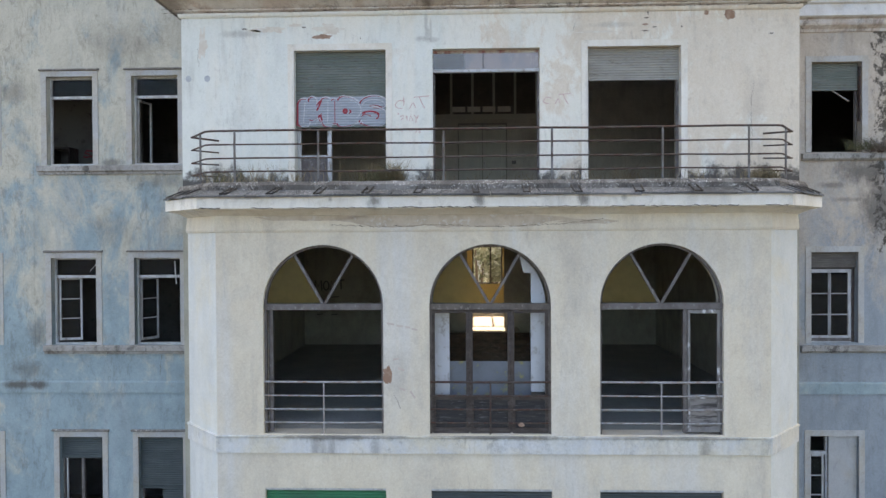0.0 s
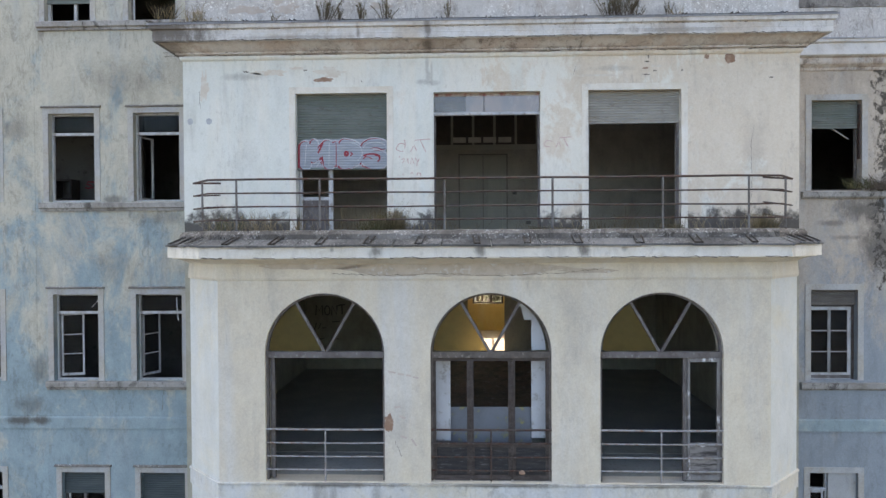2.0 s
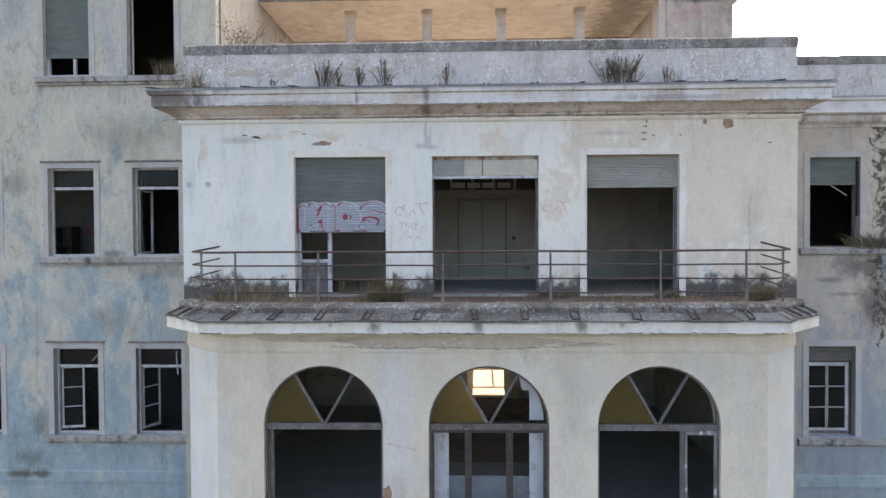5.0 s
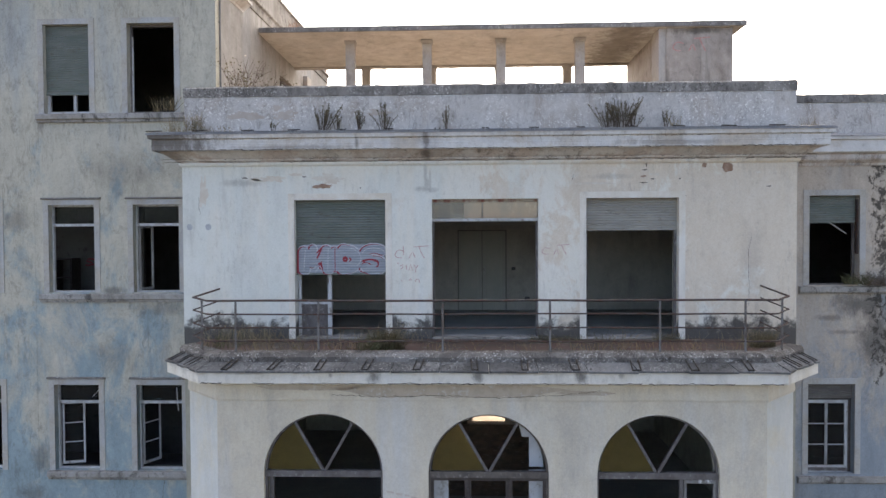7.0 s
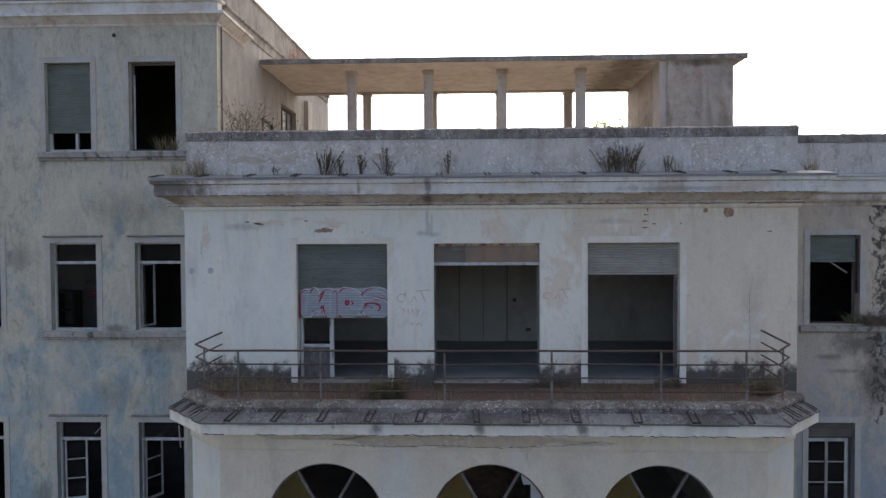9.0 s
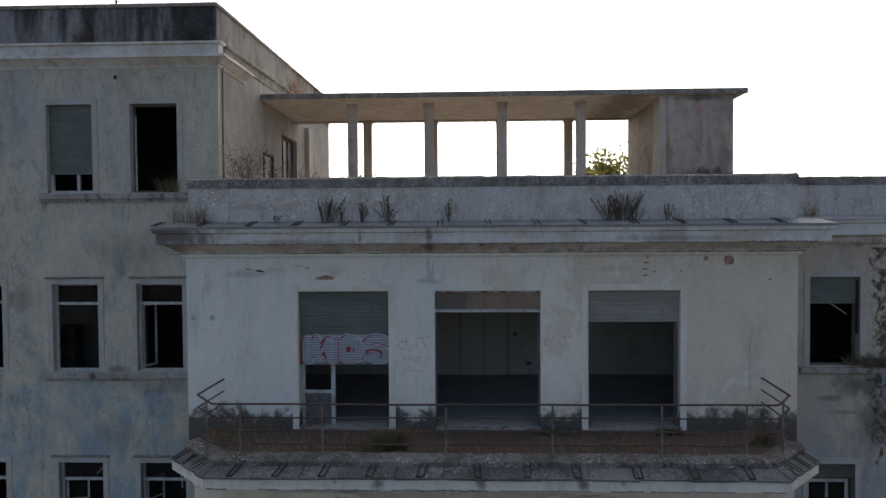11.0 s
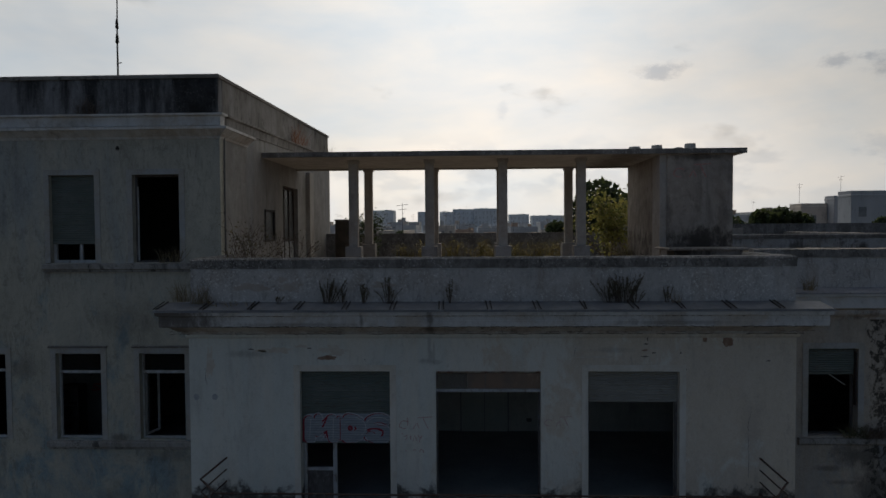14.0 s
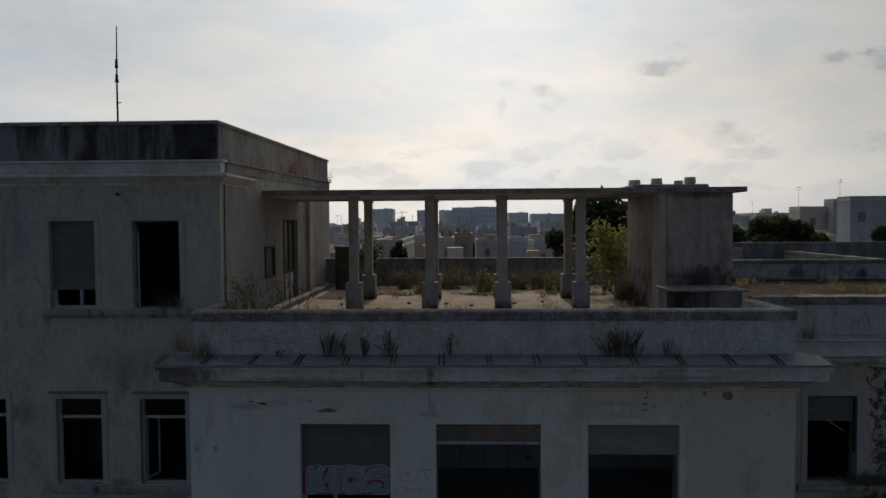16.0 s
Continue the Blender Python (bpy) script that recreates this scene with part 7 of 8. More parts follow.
for k in range(46):
    tuft((random.uniform(-4.8, 4.4), random.choice((random.uniform(4.0, 5.2), random.uniform(5.9, 12.4))), ROOF), random.randint(8, 26), random.uniform(0.15, 0.4), random.uniform(0.05, 0.25), random.choice((STRAW, STRAW, WEED)),
         "thin dry weeds in the terrace dust", "terrace_weed", 0.006, 0.35)
for k in range(34):
    tuft((random.uniform(-4.6, 4.2), random.uniform(3.2, 5.1), ROOF), random.randint(10, 26), random.uniform(0.25, 0.5), random.uniform(0.06, 0.25), random.choice((STRAW, WEED, BUSHLEAF)), "upright dry weeds at the front of the terrace", "terrace_weed", 0.006, 0.2)
for k in range(26):
    tuft((random.uniform(-4.2, 4.0), random.uniform(9.2, 10.0), ROOF), random.randint(30, 70), random.uniform(0.08, 0.2), random.uniform(0.2, 0.5), random.choice((BUSHLEAF, WEED)), "low green weeds in a joint of the terrace floor", "terrace_weed", 0.008, 0.5)
for k in range(40):
    tuft((random.uniform(6.8, 15.0), random.uniform(3.5, 12.6), 12.82), random.randint(12, 40), random.uniform(0.2, 0.5), random.uniform(0.1, 0.4), random.choice((STRAW, BUSHLEAF, STRAW)), "dry weeds on the flat roof", "roof_weed", 0.008, 0.35)
tuft((7.8, 1.66, 9.47), 130, 0.3, 0.3, OLIVE, "brown dead creeper on the window sill", "dead_creeper", 0.0035, 0.7)
tuft((8.25, 1.66, 9.44), 200, 0.36, 0.32, TWIG, "brown dead creeper beside the window", "dead_creeper", 0.0035, 0.8)

# ---- roof fittings ----
METAL = surface("dull_galvanised_metal", (0.16, 0.165, 0.17), (0.11, 0.11, 0.11), 5.0, 0.5, 0.6)
mast = thing("antenna_mast", (-9.085, 4.0, 16.5), "thin dark aerial mast with two insulators on the wing roof", "antenna")
part("mast", new_tube([(-9.085, 4.0, 16.45), (-9.085, 4.0, 18.7), (-9.062, 4.0, 20.0)], 0.03, 8, 0.012), IRONBLACK, mast)
for z, l, r in ((18.62, 0.2, 0.05), (18.98, 0.22, 0.045)):
    part("insulator", new_tube([(-9.085, 4.0, z), (-9.085, 4.0, z + l * 0.3), (-9.085, 4.0, z + l)], r, 10, r * 0.6), IRONBLACK, mast, "dark bulging insulator")
for z in (17.6, 18.1):
    part("bracket", new_tube([(-9.085, 4.0, z), (-8.98, 3.98, z + 0.02)], 0.012, 6), METAL, mast)
for k, (x, y, h, r) in enumerate(((4.58, 7.5, 0.36, 0.155), (5.225, 7.5, 0.40, 0.145), (5.90, 7.62, 0.34, 0.12), (6.15, 7.35, 0.42, 0.145))):
    f = thing("flue_pot", (x, y, 15.92), "squat grey terracotta flue pot on the canopy", "flue", "flue pots on the canopy")
    part("pipe", new_tube([(x, y, 15.9), (x, y, 15.92 + h * 0.6)], r, 14), PARAPET, f)
    part("cap", new_tube([(x, y, 15.92 + h * 0.6), (x, y, 15.92 + h * 0.72), (x, y, 15.92 + h)], r * 1.18, 14, r * 1.05), PARAPET, f, "thick weathered cap")
setting("roof_hump", new_box(4.3, 6.45, 6.6, 8.4, 15.92, 16.11, bevel=0.06), COPING, "low weathered screed hump on the canopy", "roof")
tank = thing("roof_cistern", (5.55, 4.3, ROOF), "low masonry cistern with shade painted under its concrete lid, before the hut", "cistern")
# shade under the lid is put into the body's near-black colour
part("body", new_box(4.62, 6.25, 3.75, 4.9, ROOF, 13.36), BLACKENED_AND_SHADE, tank)
part("lid", new_box(4.47, 6.36, 3.62, 4.9, 13.36, 13.41, bevel=0.015), COPING, tank, "thin concrete lid")
barrel = thing("water_tank", (-4.75, 11.8, ROOF), "brown weathered water tank by the wing wall", "tank")
part("body", new_tube([(-4.75, 11.8, ROOF), (-4.75, 11.8, 14.19)], 0.42, 20), surface("brown_tank", (0.085, 0.07, 0.055), (0.055, 0.047, 0.04), 3.0, 0.7), barrel)
part("lid", new_tube([(-4.75, 11.8, 14.19), (-4.75, 11.8, 14.25)], 0.45, 20), COPING, barrel)

# door, window, strips and pipe on the wing flank
fx = -5.74
fd = thing("door_5", (fx, 7.7, ROOF), "tall dark terrace door with side panes in the wing wall", "door", kind="structure")
bm = bmesh.new()
for y0, y1, z0, z1 in ((6.85, 6.93, ROOF, 15.19), (8.52, 8.6, ROOF, 15.19), (7.4, 7.48, ROOF, 15.11), (7.95, 8.03, ROOF, 15.11), (6.93, 8.52, 15.11, 15.19), (6.93, 7.4, 13.55, 13.63), (7.48, 7.95, 13.55, 13.63), (8.03, 8.52, 13.55, 13.63)):
    box(bm, fx - 0.18, fx - 0.12, y0, y1, z0, z1)
part("door_frame", bm, OLDWOOD, fd)
for y0, y1 in ((6.93, 7.4), (7.48, 7.95), (8.03, 8.52)):
    part("door_panel", new_box(fx - 0.165, fx - 0.135, y0, y1, ROOF, 13.55), OLDWHITE, fd, "grey white lower panel")
    pane("pane", new_box(fx - 0.155, fx - 0.150, y0, y1, 13.63, 15.11), OPAQUEPANE, fd)
fw = thing("window_21", (fx, 5.46, 13.62), "small dark framed window in the wing wall", "window", kind="structure")
bm = bmesh.new()
for y0, y1, z0, z1 in ((5.0, 5.06, 13.6, 14.46), (5.86, 5.92, 13.6, 14.46), (5.06, 5.86, 14.40, 14.46), (5.06, 5.86, 13.6, 13.66)):
    box(bm, fx - 0.06, fx + 0.03, y0, y1, z0, z1)
part("window_frame", bm, IRONBLACK, fw)
pane("pane", new_box(fx - 0.03, fx - 0.025, 5.06, 5.86, 13.66, 14.40), OPAQUEPANE, fw)
setting("trim_flank_pilaster", new_box(fx - 0.01, fx + 0.14, 9.7, 10.25, ROOF, 15.8), PERGOLA, "plain plaster pier against the wing wall", "pier")
pipe = thing("down_pipe", (fx + 0.03, 1.98, ROOF), "thin grey cable pipe down the wing corner", "pipe")
part("pipe", new_tube([(fx + 0.02, 2.25, 16.35), (fx + 0.03, 2.0, 15.95), (fx + 0.03, 1.97, 14.6), (fx + 0.03, 1.98, ROOF)], 0.018, 8), METAL, pipe)
for z in (15.2, 14.3, 13.5):
    part("clip", new_box(fx - 0.01, fx + 0.05, 1.955, 1.995, z, z + 0.03), METAL, pipe)
setting("kerb_terrace", new_box(fx, fx + 0.35, 2.0, 12.9, ROOF, ROOF + 0.14, bevel=0.02), COPING, "low rendered kerb along the wing wall", "kerb")
for k in range(9):
    x, y = -3.9 + k * 0.95 + random.uniform(-0.2, 0.2), random.uniform(5.6, 7.6)
    bm = bmesh.new()
    bmesh.ops.create_icosphere(bm, subdivisions=1, radius=0.06)
    for v in bm.verts:
        v.co = Vector((x + v.co.x * random.uniform(0.8, 1.6), y + v.co.y, ROOF + 0.03 + v.co.z * 0.6))
    tagged(part("rubble_lump", bm, COPING), "small dark lump of rubble on the terrace floor", "rubble", "rubble on the terrace")

# rear window of the passage
rw = thing("window_22", (0.43, BACK, 5.97), "timber framed rear window with trees behind", "window", kind="structure")
frame_bars("window_frame", rw, -0.15, 1.02, 5.97, 8.02, BACK + 0.1, 0.06, material=OLDWOOD, post=0.56, transom=7.4)

# sockets on the back wall of the upper room
for x, z, w in ((0.867, 9.65, 0.10), (1.218, 8.875, 0.13)):
    so = thing("wall_socket", (x, 4.95, z), "small black socket box on the grey green room wall", "socket", "sockets on the room wall")
    part("box", new_box(x - w / 2, x + w / 2, 4.915, 4.949, z - 0.04, z + 0.04, bevel=0.006), IRONBLACK, so)
    part("cover", new_box(x - w / 2 + 0.012, x + w / 2 - 0.012, 4.909, 4.914, z - 0.028, z + 0.028), METAL, so, "dull grey cover plate")

# raised roof of the right wing
setting("roof_block", deck(6.4, 15.2, 12.95, 20.7, 12.3, 13.22), ROOFDIRT, "raised block of flat roof with a brown dusty floor", "roof")
setting("roof_block_wall", facade(6.4, 15.2, 13.22, 13.44, 12.95, 13.2), PARAPET, "low whitewashed wall round the raised roof", "parapet")
setting("roof_block_face", new_box(6.4, 15.2, 12.93, 12.948, 12.86, 13.43), BLOCKFACE, "whitewashed face of the raised roof, darker at its foot", "wall")
setting("roof_block_coping", crumbling([(6.4, 12.9), (15.22, 12.9), (15.22, 20.6)], [(-0.32, 13.44), (0.0, 13.44), (0.02, 13.57), (-0.03, 13.61), (-0.32, 13.60)]), COPING, "dark worn coping round the raised roof", "parapet")
setting("roof_block_side", flank(13.2, 20.6, 13.22, 13.44, 14.95, 15.2), HUT, "brown inner side of the low roof wall", "parapet")
setting("roof_block_far", facade(6.4, 12.2, 13.22, 13.82, 18.6, 18.8), PERGOLA, "pale beige low wall across the roof", "parapet")
setting("roof_block_rear_parapet", facade(6.3, 26.0, 12.0, 14.0, 20.7, 21.0), COPING, "dark rear parapet beyond the flat roof", "parapet")
setting("roof_right_rear", deck(15.2, 26.0, 12.95, 20.7, 12.2, 12.9), ROOFDIRT, "dusty flat roof with weeds", "roof")

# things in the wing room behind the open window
# a pale wall; dimness of the room is painted into its colour
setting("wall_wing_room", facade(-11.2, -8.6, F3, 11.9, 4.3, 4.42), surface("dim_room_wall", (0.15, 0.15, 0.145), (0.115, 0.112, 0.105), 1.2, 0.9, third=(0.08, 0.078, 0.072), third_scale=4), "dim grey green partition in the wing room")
cupboard = thing("cupboard", (-10.45, 4.1, F3), "narrow dark timber cupboard with open shelves against the room wall", "cupboard")
for x0, x1, z0, z1 in ((-10.72, -10.68, F3, 10.0), (-10.26, -10.22, F3, 10.0), (-10.68, -10.26, 9.96, 10.0), (-10.68, -10.26, 9.5, 9.53), (-10.68, -10.26, 9.1, 9.13), (-10.68, -10.26, F3, 8.66)):
    part("board", new_box(x0, x1, 3.85, 4.25, z0, z1), OLDWOOD, cupboard)
strokes("room_tag", (-10.1, 9.8), [[(0.22, 0.16), (0.06, 0.17), (0.02, 0.11), (0.12, 0.08), (0.2, 0.03), (0.05, 0.0), (-0.02, 0.02)]], 0.035, 4.3, REDPAINT, "red sprayed stroke on the room wall")
bracket = thing("cable_bracket", (5.82, 0.6, 9.55), "small black iron bracket on the bay's side wall", "bracket")
part("arm", new_tube([(5.74, 0.5, 9.72), (5.84, 0.45, 9.62), (5.86, 0.45, 9.45)], 0.022, 6), IRONBLACK, bracket)
part("plate", new_box(5.77, 5.80, 0.40, 0.55, 9.42, 9.75), IRONBLACK, bracket)

# ---- the town behind ----
def town_wall(name, a, b):
    return surface(name, a, b, 0.35, 0.9, stretch=(1, 1, 0.4), third=tuple(0.7 * c for c in b), third_scale=1.3)


PALE = [town_wall("town_white_render", (0.56, 0.575, 0.59), (0.47, 0.48, 0.495)), town_wall("town_cream_render", (0.58, 0.53, 0.47), (0.50, 0.45, 0.40)),
        town_wall("town_grey_render", (0.44, 0.455, 0.475), (0.38, 0.395, 0.415)), town_wall("town_ochre_render", (0.48, 0.35, 0.26), (0.42, 0.31, 0.24))]
# distance haze is put into these paler, bluer wall colours
HAZED = [town_wall("hazed_white_render", (0.70, 0.74, 0.78), (0.64, 0.68, 0.72)), town_wall("hazed_cream_render", (0.70, 0.70, 0.69), (0.64, 0.64, 0.64)),
       town_wall("hazed_grey_render", (0.62, 0.67, 0.72), (0.57, 0.62, 0.67)), town_wall("hazed_ochre_render", (0.62, 0.56, 0.52), (0.56, 0.51, 0.48))]
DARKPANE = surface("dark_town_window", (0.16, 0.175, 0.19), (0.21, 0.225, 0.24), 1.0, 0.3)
# panes of distant blocks, lightened for haze as well
HAZEDPANE = surface("hazed_town_window", (0.42, 0.46, 0.50), (0.47, 0.51, 0.55), 1.0, 0.4)
ROOFTOP = surface("town_roof_screed", (0.50, 0.47, 0.43), (0.38, 0.36, 0.33), 0.4, 0.9)


def unit_mesh(name, material):
    bm = bmesh.new()
    box(bm, -0.5, 0.5, -0.06, 0.06, -0.5, 0.5)
    me = bpy.data.meshes.new(name)
    bmesh.ops.recalc_face_normals(bm, faces=bm.faces)
    bm.to_mesh(me)
    bm.free()
    me.materials.append(material)
    return me


PANE_MESH, HAZEDPANE_MESH = unit_mesh("window", DARKPANE), unit_mesh("hazed_window", HAZEDPANE)


def town_house(x0, x1, y, depth, top, wall, label, name="house", floors=0, aerial=True):
    """A flat-roofed house with a parapet, windows on its near face and an aerial."""
    h = thing(name, ((x0 + x1) / 2, y + depth / 2, 0), label, "building", "houses of the town")
    part("wall", new_box(x0, x1, y, y + depth, 0, top - 0.7), wall, h)
    bm = bmesh.new()
    moulding(bm, [(x0, y + depth), (x0, y), (x1, y), (x1, y + depth), (x0 + 0.01, y + depth)], [(-0.3, top - 0.7), (0.08, top - 0.7), (0.08, top - 0.5), (0.0, top - 0.45), (0.0, top), (-0.3, top)])
    part("roof_parapet", bm, wall, h)
    part("roof", new_box(x0 + 0.3, x1 - 0.3, y + 0.3, y + depth - 0.3, top - 0.7, top - 0.6), ROOFTOP, h)
    w = x1 - x0
    n = max(1, int(w / 2.3))
    for f in range(floors):
        for k in range(n):
            if random.random() < 0.15:
                continue
            ob = new("window", HAZEDPANE_MESH if y > 300 else PANE_MESH)
            ob.parent = h
            ob.location = Vector((x0 + w * (k + 0.5) / n + random.uniform(-0.15, 0.15), y - 0.02, top - 2.6 - 3.1 * f)) - h.location
            ob.scale = (min(0.9, w / n * 0.4), 1, random.choice((1.2, 1.2, 1.9)))
    if w > 4 and depth > 7:
        for _ in range(random.choice((1, 2, 2))):   # stair heads and sheds on the flat roof
            a, b, h_ = random.uniform(x0 + 0.6, x1 - 2.6), random.uniform(y + 0.8, y + depth - 3.4), random.uniform(0.9, 2.3 if y < 300 else 1.2)
            part("stair_head", new_box(a, a + random.uniform(1.2, 2.2), b, b + 2.4, top - 0.6, top - 0.6 + h_), random.choice(PALE), h, "small masonry stair head on the roof")
        a = random.uniform(x0 + 0.8, x1 - 1.4)
        part("water_tank", new_tube([(a, y + 1.6, top - 0.6), (a, y + 1.6, top + 0.35)], 0.45, 10), PALE[0], h, "pale roof water tank")
    if aerial:
        ax, ah = random.uniform(x0 + 0.5, x1 - 0.5), random.uniform(2.0, 4.2)
        bm = bmesh.new()
        tube(bm, [(ax, y + depth / 2, top - 0.6), (ax, y + depth / 2, top + ah)], 0.03, 5, 0.02)
        tube(bm, [(ax - 0.55, y + depth / 2, top + ah - 0.3), (ax + 0.55, y + depth / 2, top + ah - 0.2)], 0.02, 4)
        tube(bm, [(ax - 0.4, y + depth / 2, top + ah - 0.7), (ax + 0.4, y + depth / 2, top + ah - 0.65)], 0.02, 4)
        part("aerial", bm, METAL, h, "thin television aerial")
    return h


random.seed(5)
BLOCKS = [(-52.8, -41.1, 367, 14, 22.4, 2), (-28.9, -17.6, 387, 16, 21.9, 2), (-17.2, -9.1, 417, 16, 22.3, 2), (-9.0, 4.4, 418, 16, 24.0, 2), (4.5, 20.6, 412, 18, 24.2, 2),
          (-56.4, -53.4, 317, 14, 17.1, 0), (27.8, 40.7, 437, 14, 20.8, 2), (44.5, 67.6, 457, 14, 20.2, 2), (64.0, 68.8, 157, 14, 16.3, 0), (68.9, 79.0, 152, 14, 16.9, 0), (56.3, 60.7, 105, 4, 17.4, 1),
          (60.8, 63.3, 103, 3, 18.6, 2), (47.0, 58.0, 73, 3, 18.0, 2)]
for x0, x1, y, d, top, c in BLOCKS:
    town_house(x0, x1, y, d, top + (0.6 if y > 300 else 0.0), (HAZED if y > 300 else PALE)[c], "pale apartment block with a flat roof in the town", "apartment_block", 4)
HOUSES = [(1.4, 5.5, 107, 12, 12.1, 0), (7.4, 16.6, 112, 14, 12.2, 0), (11.9, 19.3, 177, 12, 13.7, 2), (-2.2, 0.7, 97, 9, 13.4, 3), (-4.5, -2.3, 92, 9, 12.8, 1), (-33.4, -27.8, 137, 14, 14.3, 0), (-19.9, -14.1, 87, 12, 13.6, 0),
          (-8.6, -6.0, 47, 14, 13.6, 1), (-10.2, -6.0, 127, 12, 12.7, 0), (2.5, 7.4, 157, 12, 13.5, 2), (24.4, 32.9, 217, 14, 15.3, 0), (-29.4, -18.5, 247, 14, 15.7, 2), (-19.0, -13.7, 167, 12, 14.3, 0),
          (-9.2, 2.7, 227, 14, 14.7, 0), (-54.5, -44.4, 187, 14, 15.3, 0), (33.4, 44.1, 217, 14, 14.6, 1), (55.1, 63.5, 127, 12, 14.2, 0)]
for x0, x1, y, d, top, c in HOUSES:
    town_house(x0, x1, y, d, top, PALE[c], ("whitewashed", "cream", "grey", "ochre")[c] + " flat-roofed town house", "house", 2)
taken = [(a - 1, b + 1, y - 2, y + d + 2) for a, b, y, d, _, _ in BLOCKS + HOUSES]
made = 0
while made < 300:
    y = 58 + 380 * random.random() ** 1.25
    half = 0.45 * (y + 13)
    x, w, d = random.uniform(-half, half * 1.35), random.uniform(3.5, 9), random.uniform(6, 11)
    if any(x < b and x + w > a and y < f and y + d > e for a, b, e, f in taken):
        continue
    taken.append((x - 1, x + w + 1, y - 1, y + d + 1))
    c = random.choice((0, 0, 1, 2, 2, 3))
    town_house(x, x + w, y, d, random.uniform(8.5, 12.3) + y * 0.010, (HAZED if y > 260 else PALE)[c], ("whitewashed", "cream", "grey", "ochre")[c] + " flat-roofed town house", "house", 2 if y < 220 else 0, random.random() < 0.5)
    made += 1


def tree(at, height, radius, material, leaves, size, label, name="tree", seed=0, flat=0.55, lobes=9):
    """A tapered trunk with limbs and a crown of leaf clumps in uneven lobes."""
    random.seed(seed)
    t = thing(name, at, label, "tree", "trees of the town")
    base = Vector(at)
    trunk = bmesh.new()
    fork = base + Vector((random.gauss(0, 0.2), 0, height * 0.45))
    tube(trunk, [base - Vector((0, 0, 0.2)), base.lerp(fork, 0.5) + Vector((random.gauss(0, 0.15), 0, 0)), fork], height * 0.028, 8, height * 0.018)
    centres = []
    for k in range(lobes):
        a = 2 * math.pi * k / lobes + random.uniform(-0.3, 0.3)
        r = radius * random.uniform(0.25, 0.8)
        c = base + Vector((r * math.cos(a), r * math.sin(a), height * random.uniform(0.55, 0.88)))
        centres.append((c, radius * random.uniform(0.28, 0.5)))
        tube(trunk, [fork, fork.lerp(c, 0.5) + Vector((0, 0, -0.1)), c], height * 0.012, 5, height * 0.004)
    part("trunk", trunk, TWIG, t)
    n = leaves
    rng = np.random.default_rng(seed)
    pick = rng.integers(0, len(centres), n)
    off = rng.normal(size=(n, 3))
    off *= (rng.random(n) ** 0.4 / np.linalg.norm(off, axis=1))[:, None]
    ctr = np.array([[*c] for c, _ in centres])[pick] + off * np.array([[r, r, r * flat * 1.3] for _, r in centres])[pick]
    u = rng.normal(size=(n, 3))
    u /= np.linalg.norm(u, axis=1)[:, None]
    v = np.cross(u, rng.normal(size=(n, 3)))
    v /= np.linalg.norm(v, axis=1)[:, None]
    s = size * rng.uniform(0.6, 1.3, (n, 1))
    verts = np.stack([ctr - u * s, ctr + v * s * 0.55, ctr + u * s, ctr - v * s * 0.55], 1).reshape(-1, 3) - np.array(at)
    me = bpy.data.meshes.new("crown")
    me.from_pydata(verts.tolist(), [], np.arange(4 * n).reshape(-1, 4).tolist())
    me.materials.append(material)
    ob = new("crown", me)
    ob.parent = t
    tagged(ob, kind="stuff")
    return t


GREYLEAF = leafy("dusty_grey_green_leaves", (0.10, 0.11, 0.07), (0.22, 0.22, 0.17))
tree((11.4, 50.0, 0), 18.2, 4.8, PINE, 9000, 0.36, "large dark umbrella pine behind the building", "pine_tree", 1, 0.7, 12)
tree((8.9, 46.5, 0), 15.6, 2.6, PINE, 4000, 0.3, "dark pine behind the terrace", "pine_tree", 2, 0.7)
tree((15.2, 54.0, 0), 17.4, 4.0, PINE, 6000, 0.34, "large dark umbrella pine behind the building", "pine_tree", 9, 0.7, 10)
tree((-5.7, 42.0, 0), 15.0, 1.0, PINE, 1800, 0.22, "slim dark conifer among the houses", "conifer", 3, 1.5, 12)
tree((-4.9, 43.0, 0), 13.4, 1.0, PINE, 1200, 0.22, "slim dark conifer among the houses", "conifer", 4, 1.4, 10)
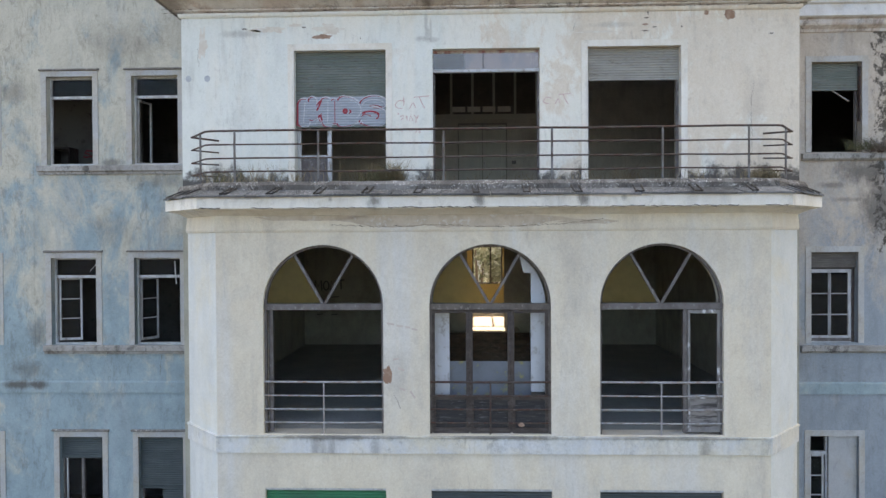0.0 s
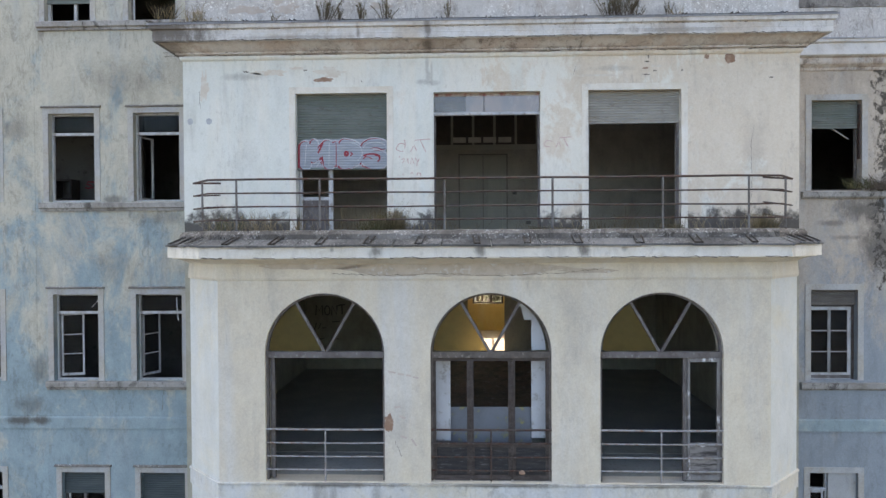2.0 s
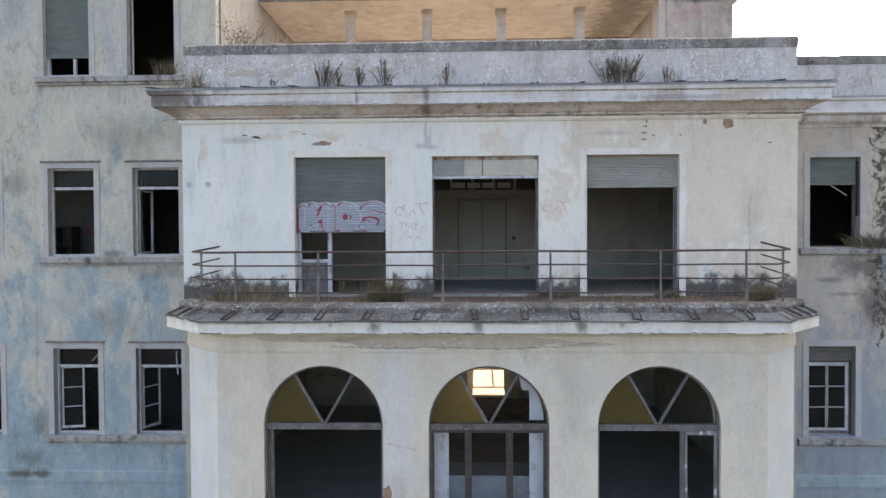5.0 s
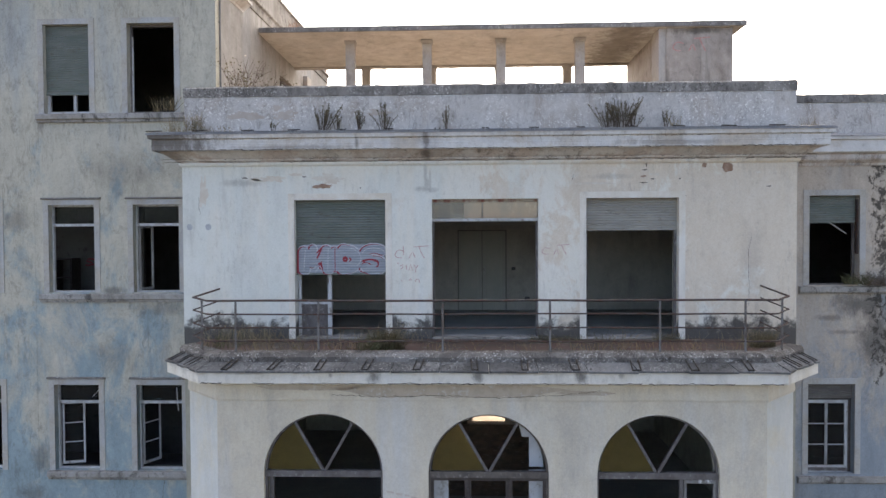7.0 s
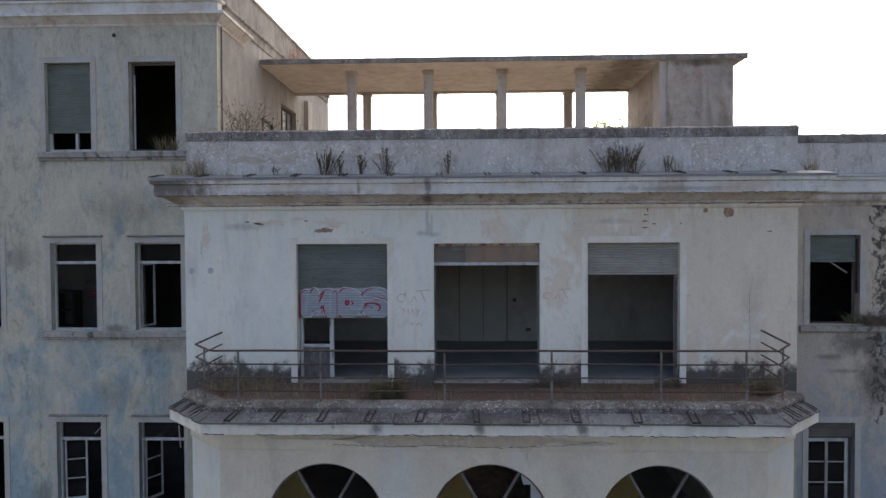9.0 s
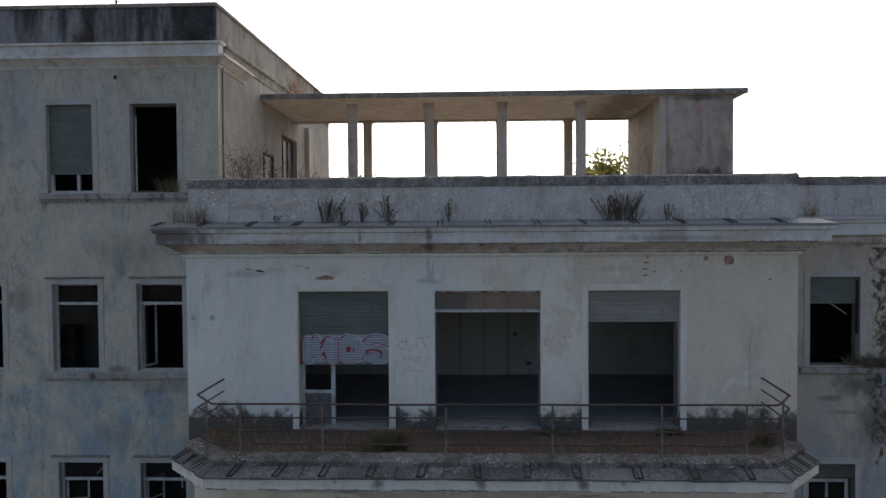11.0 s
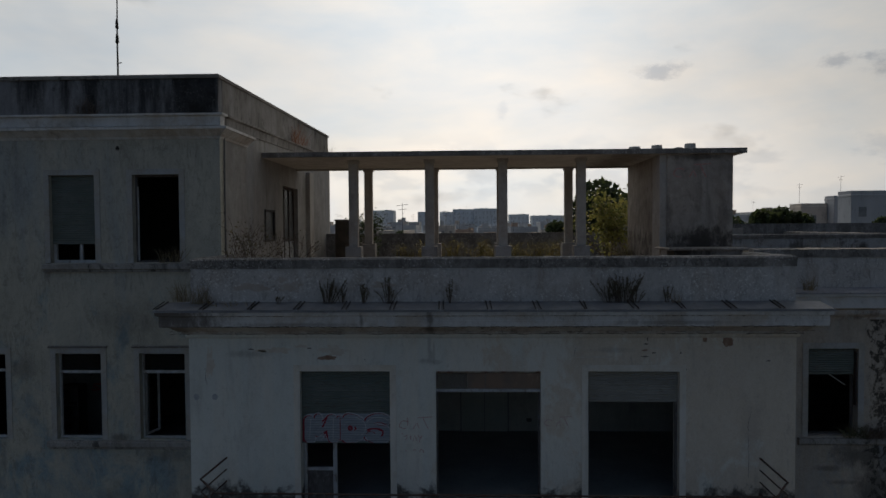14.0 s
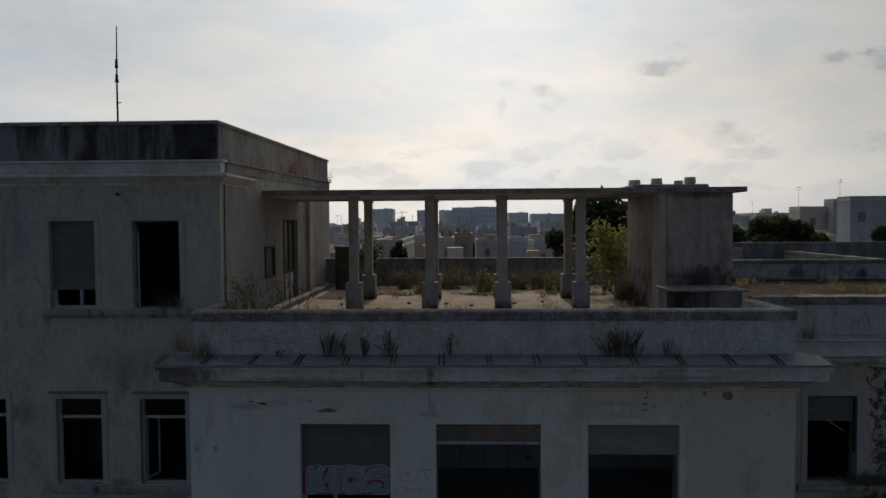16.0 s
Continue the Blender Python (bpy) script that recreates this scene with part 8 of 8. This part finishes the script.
for k, (x, y, h, r) in enumerate(((26.5, 52, 15.6, 2.8), (29.0, 54, 16.4, 3.0), (31.6, 53, 16.0, 2.8), (33.4, 55, 15.6, 2.6), (36.4, 47.5, 15.8, 2.4), (24.9, 56, 15.0, 2.6), (34.8, 58, 15.0, 2.6))):
    tree((x, y, 0), h, r, PINE, 4200, 0.32, "dark dense tree beyond the flat roof", "tree", 10 + k, 0.6, 10)
for k, (x, y, h, r) in enumerate(((0.0, 20.5, 9.0, 2.6), (2.2, 22.0, 9.5, 2.4), (-2.6, 21.5, 8.6, 2.4))):
    tree((x, y, 0), h, r, GREYLEAF, 2200, 0.16, "leafy tree close behind the rear wall", "tree", 20 + k, 0.9, 10)
random.seed(9)
for k in range(46):
    y = random.uniform(75, 420)
    half = 0.55 * (y + 13)
    tree((random.uniform(-half, half * 1.2), y, 0), random.uniform(8, 12) + y * 0.012, random.uniform(2.2, 4.5), random.choice((PINE, PINE, WEED)), 500, 0.5, "dark green tree among the town houses", "tree", 30 + k, 0.7, 8)

# far belt of woods and roofs on the skyline
rng = np.random.default_rng(12)
n = 14000
xs = rng.uniform(-420, 520, n)
ridge = 15.0 + 3.0 * np.sin(xs * 0.021) + 2.0 * np.sin(xs * 0.077 + 1.0) + 1.5 * np.sin(xs * 0.19)
ctr = np.stack([xs, 520 + rng.uniform(-20, 20, n), ridge * rng.random(n) ** 0.6], 1)
u = rng.normal(size=(n, 3))
u /= np.linalg.norm(u, axis=1)[:, None]
v = np.cross(u, rng.normal(size=(n, 3)))
v /= np.linalg.norm(v, axis=1)[:, None]
s = rng.uniform(1.2, 2.8, (n, 1))
verts = np.stack([ctr - u * s, ctr + v * s * 0.6, ctr + u * s, ctr - v * s * 0.6], 1).reshape(-1, 3)
me = bpy.data.meshes.new("far_woods")
me.from_pydata(verts.tolist(), [], np.arange(4 * n).reshape(-1, 4).tolist())
# haze before the woods is put into the leaf colour
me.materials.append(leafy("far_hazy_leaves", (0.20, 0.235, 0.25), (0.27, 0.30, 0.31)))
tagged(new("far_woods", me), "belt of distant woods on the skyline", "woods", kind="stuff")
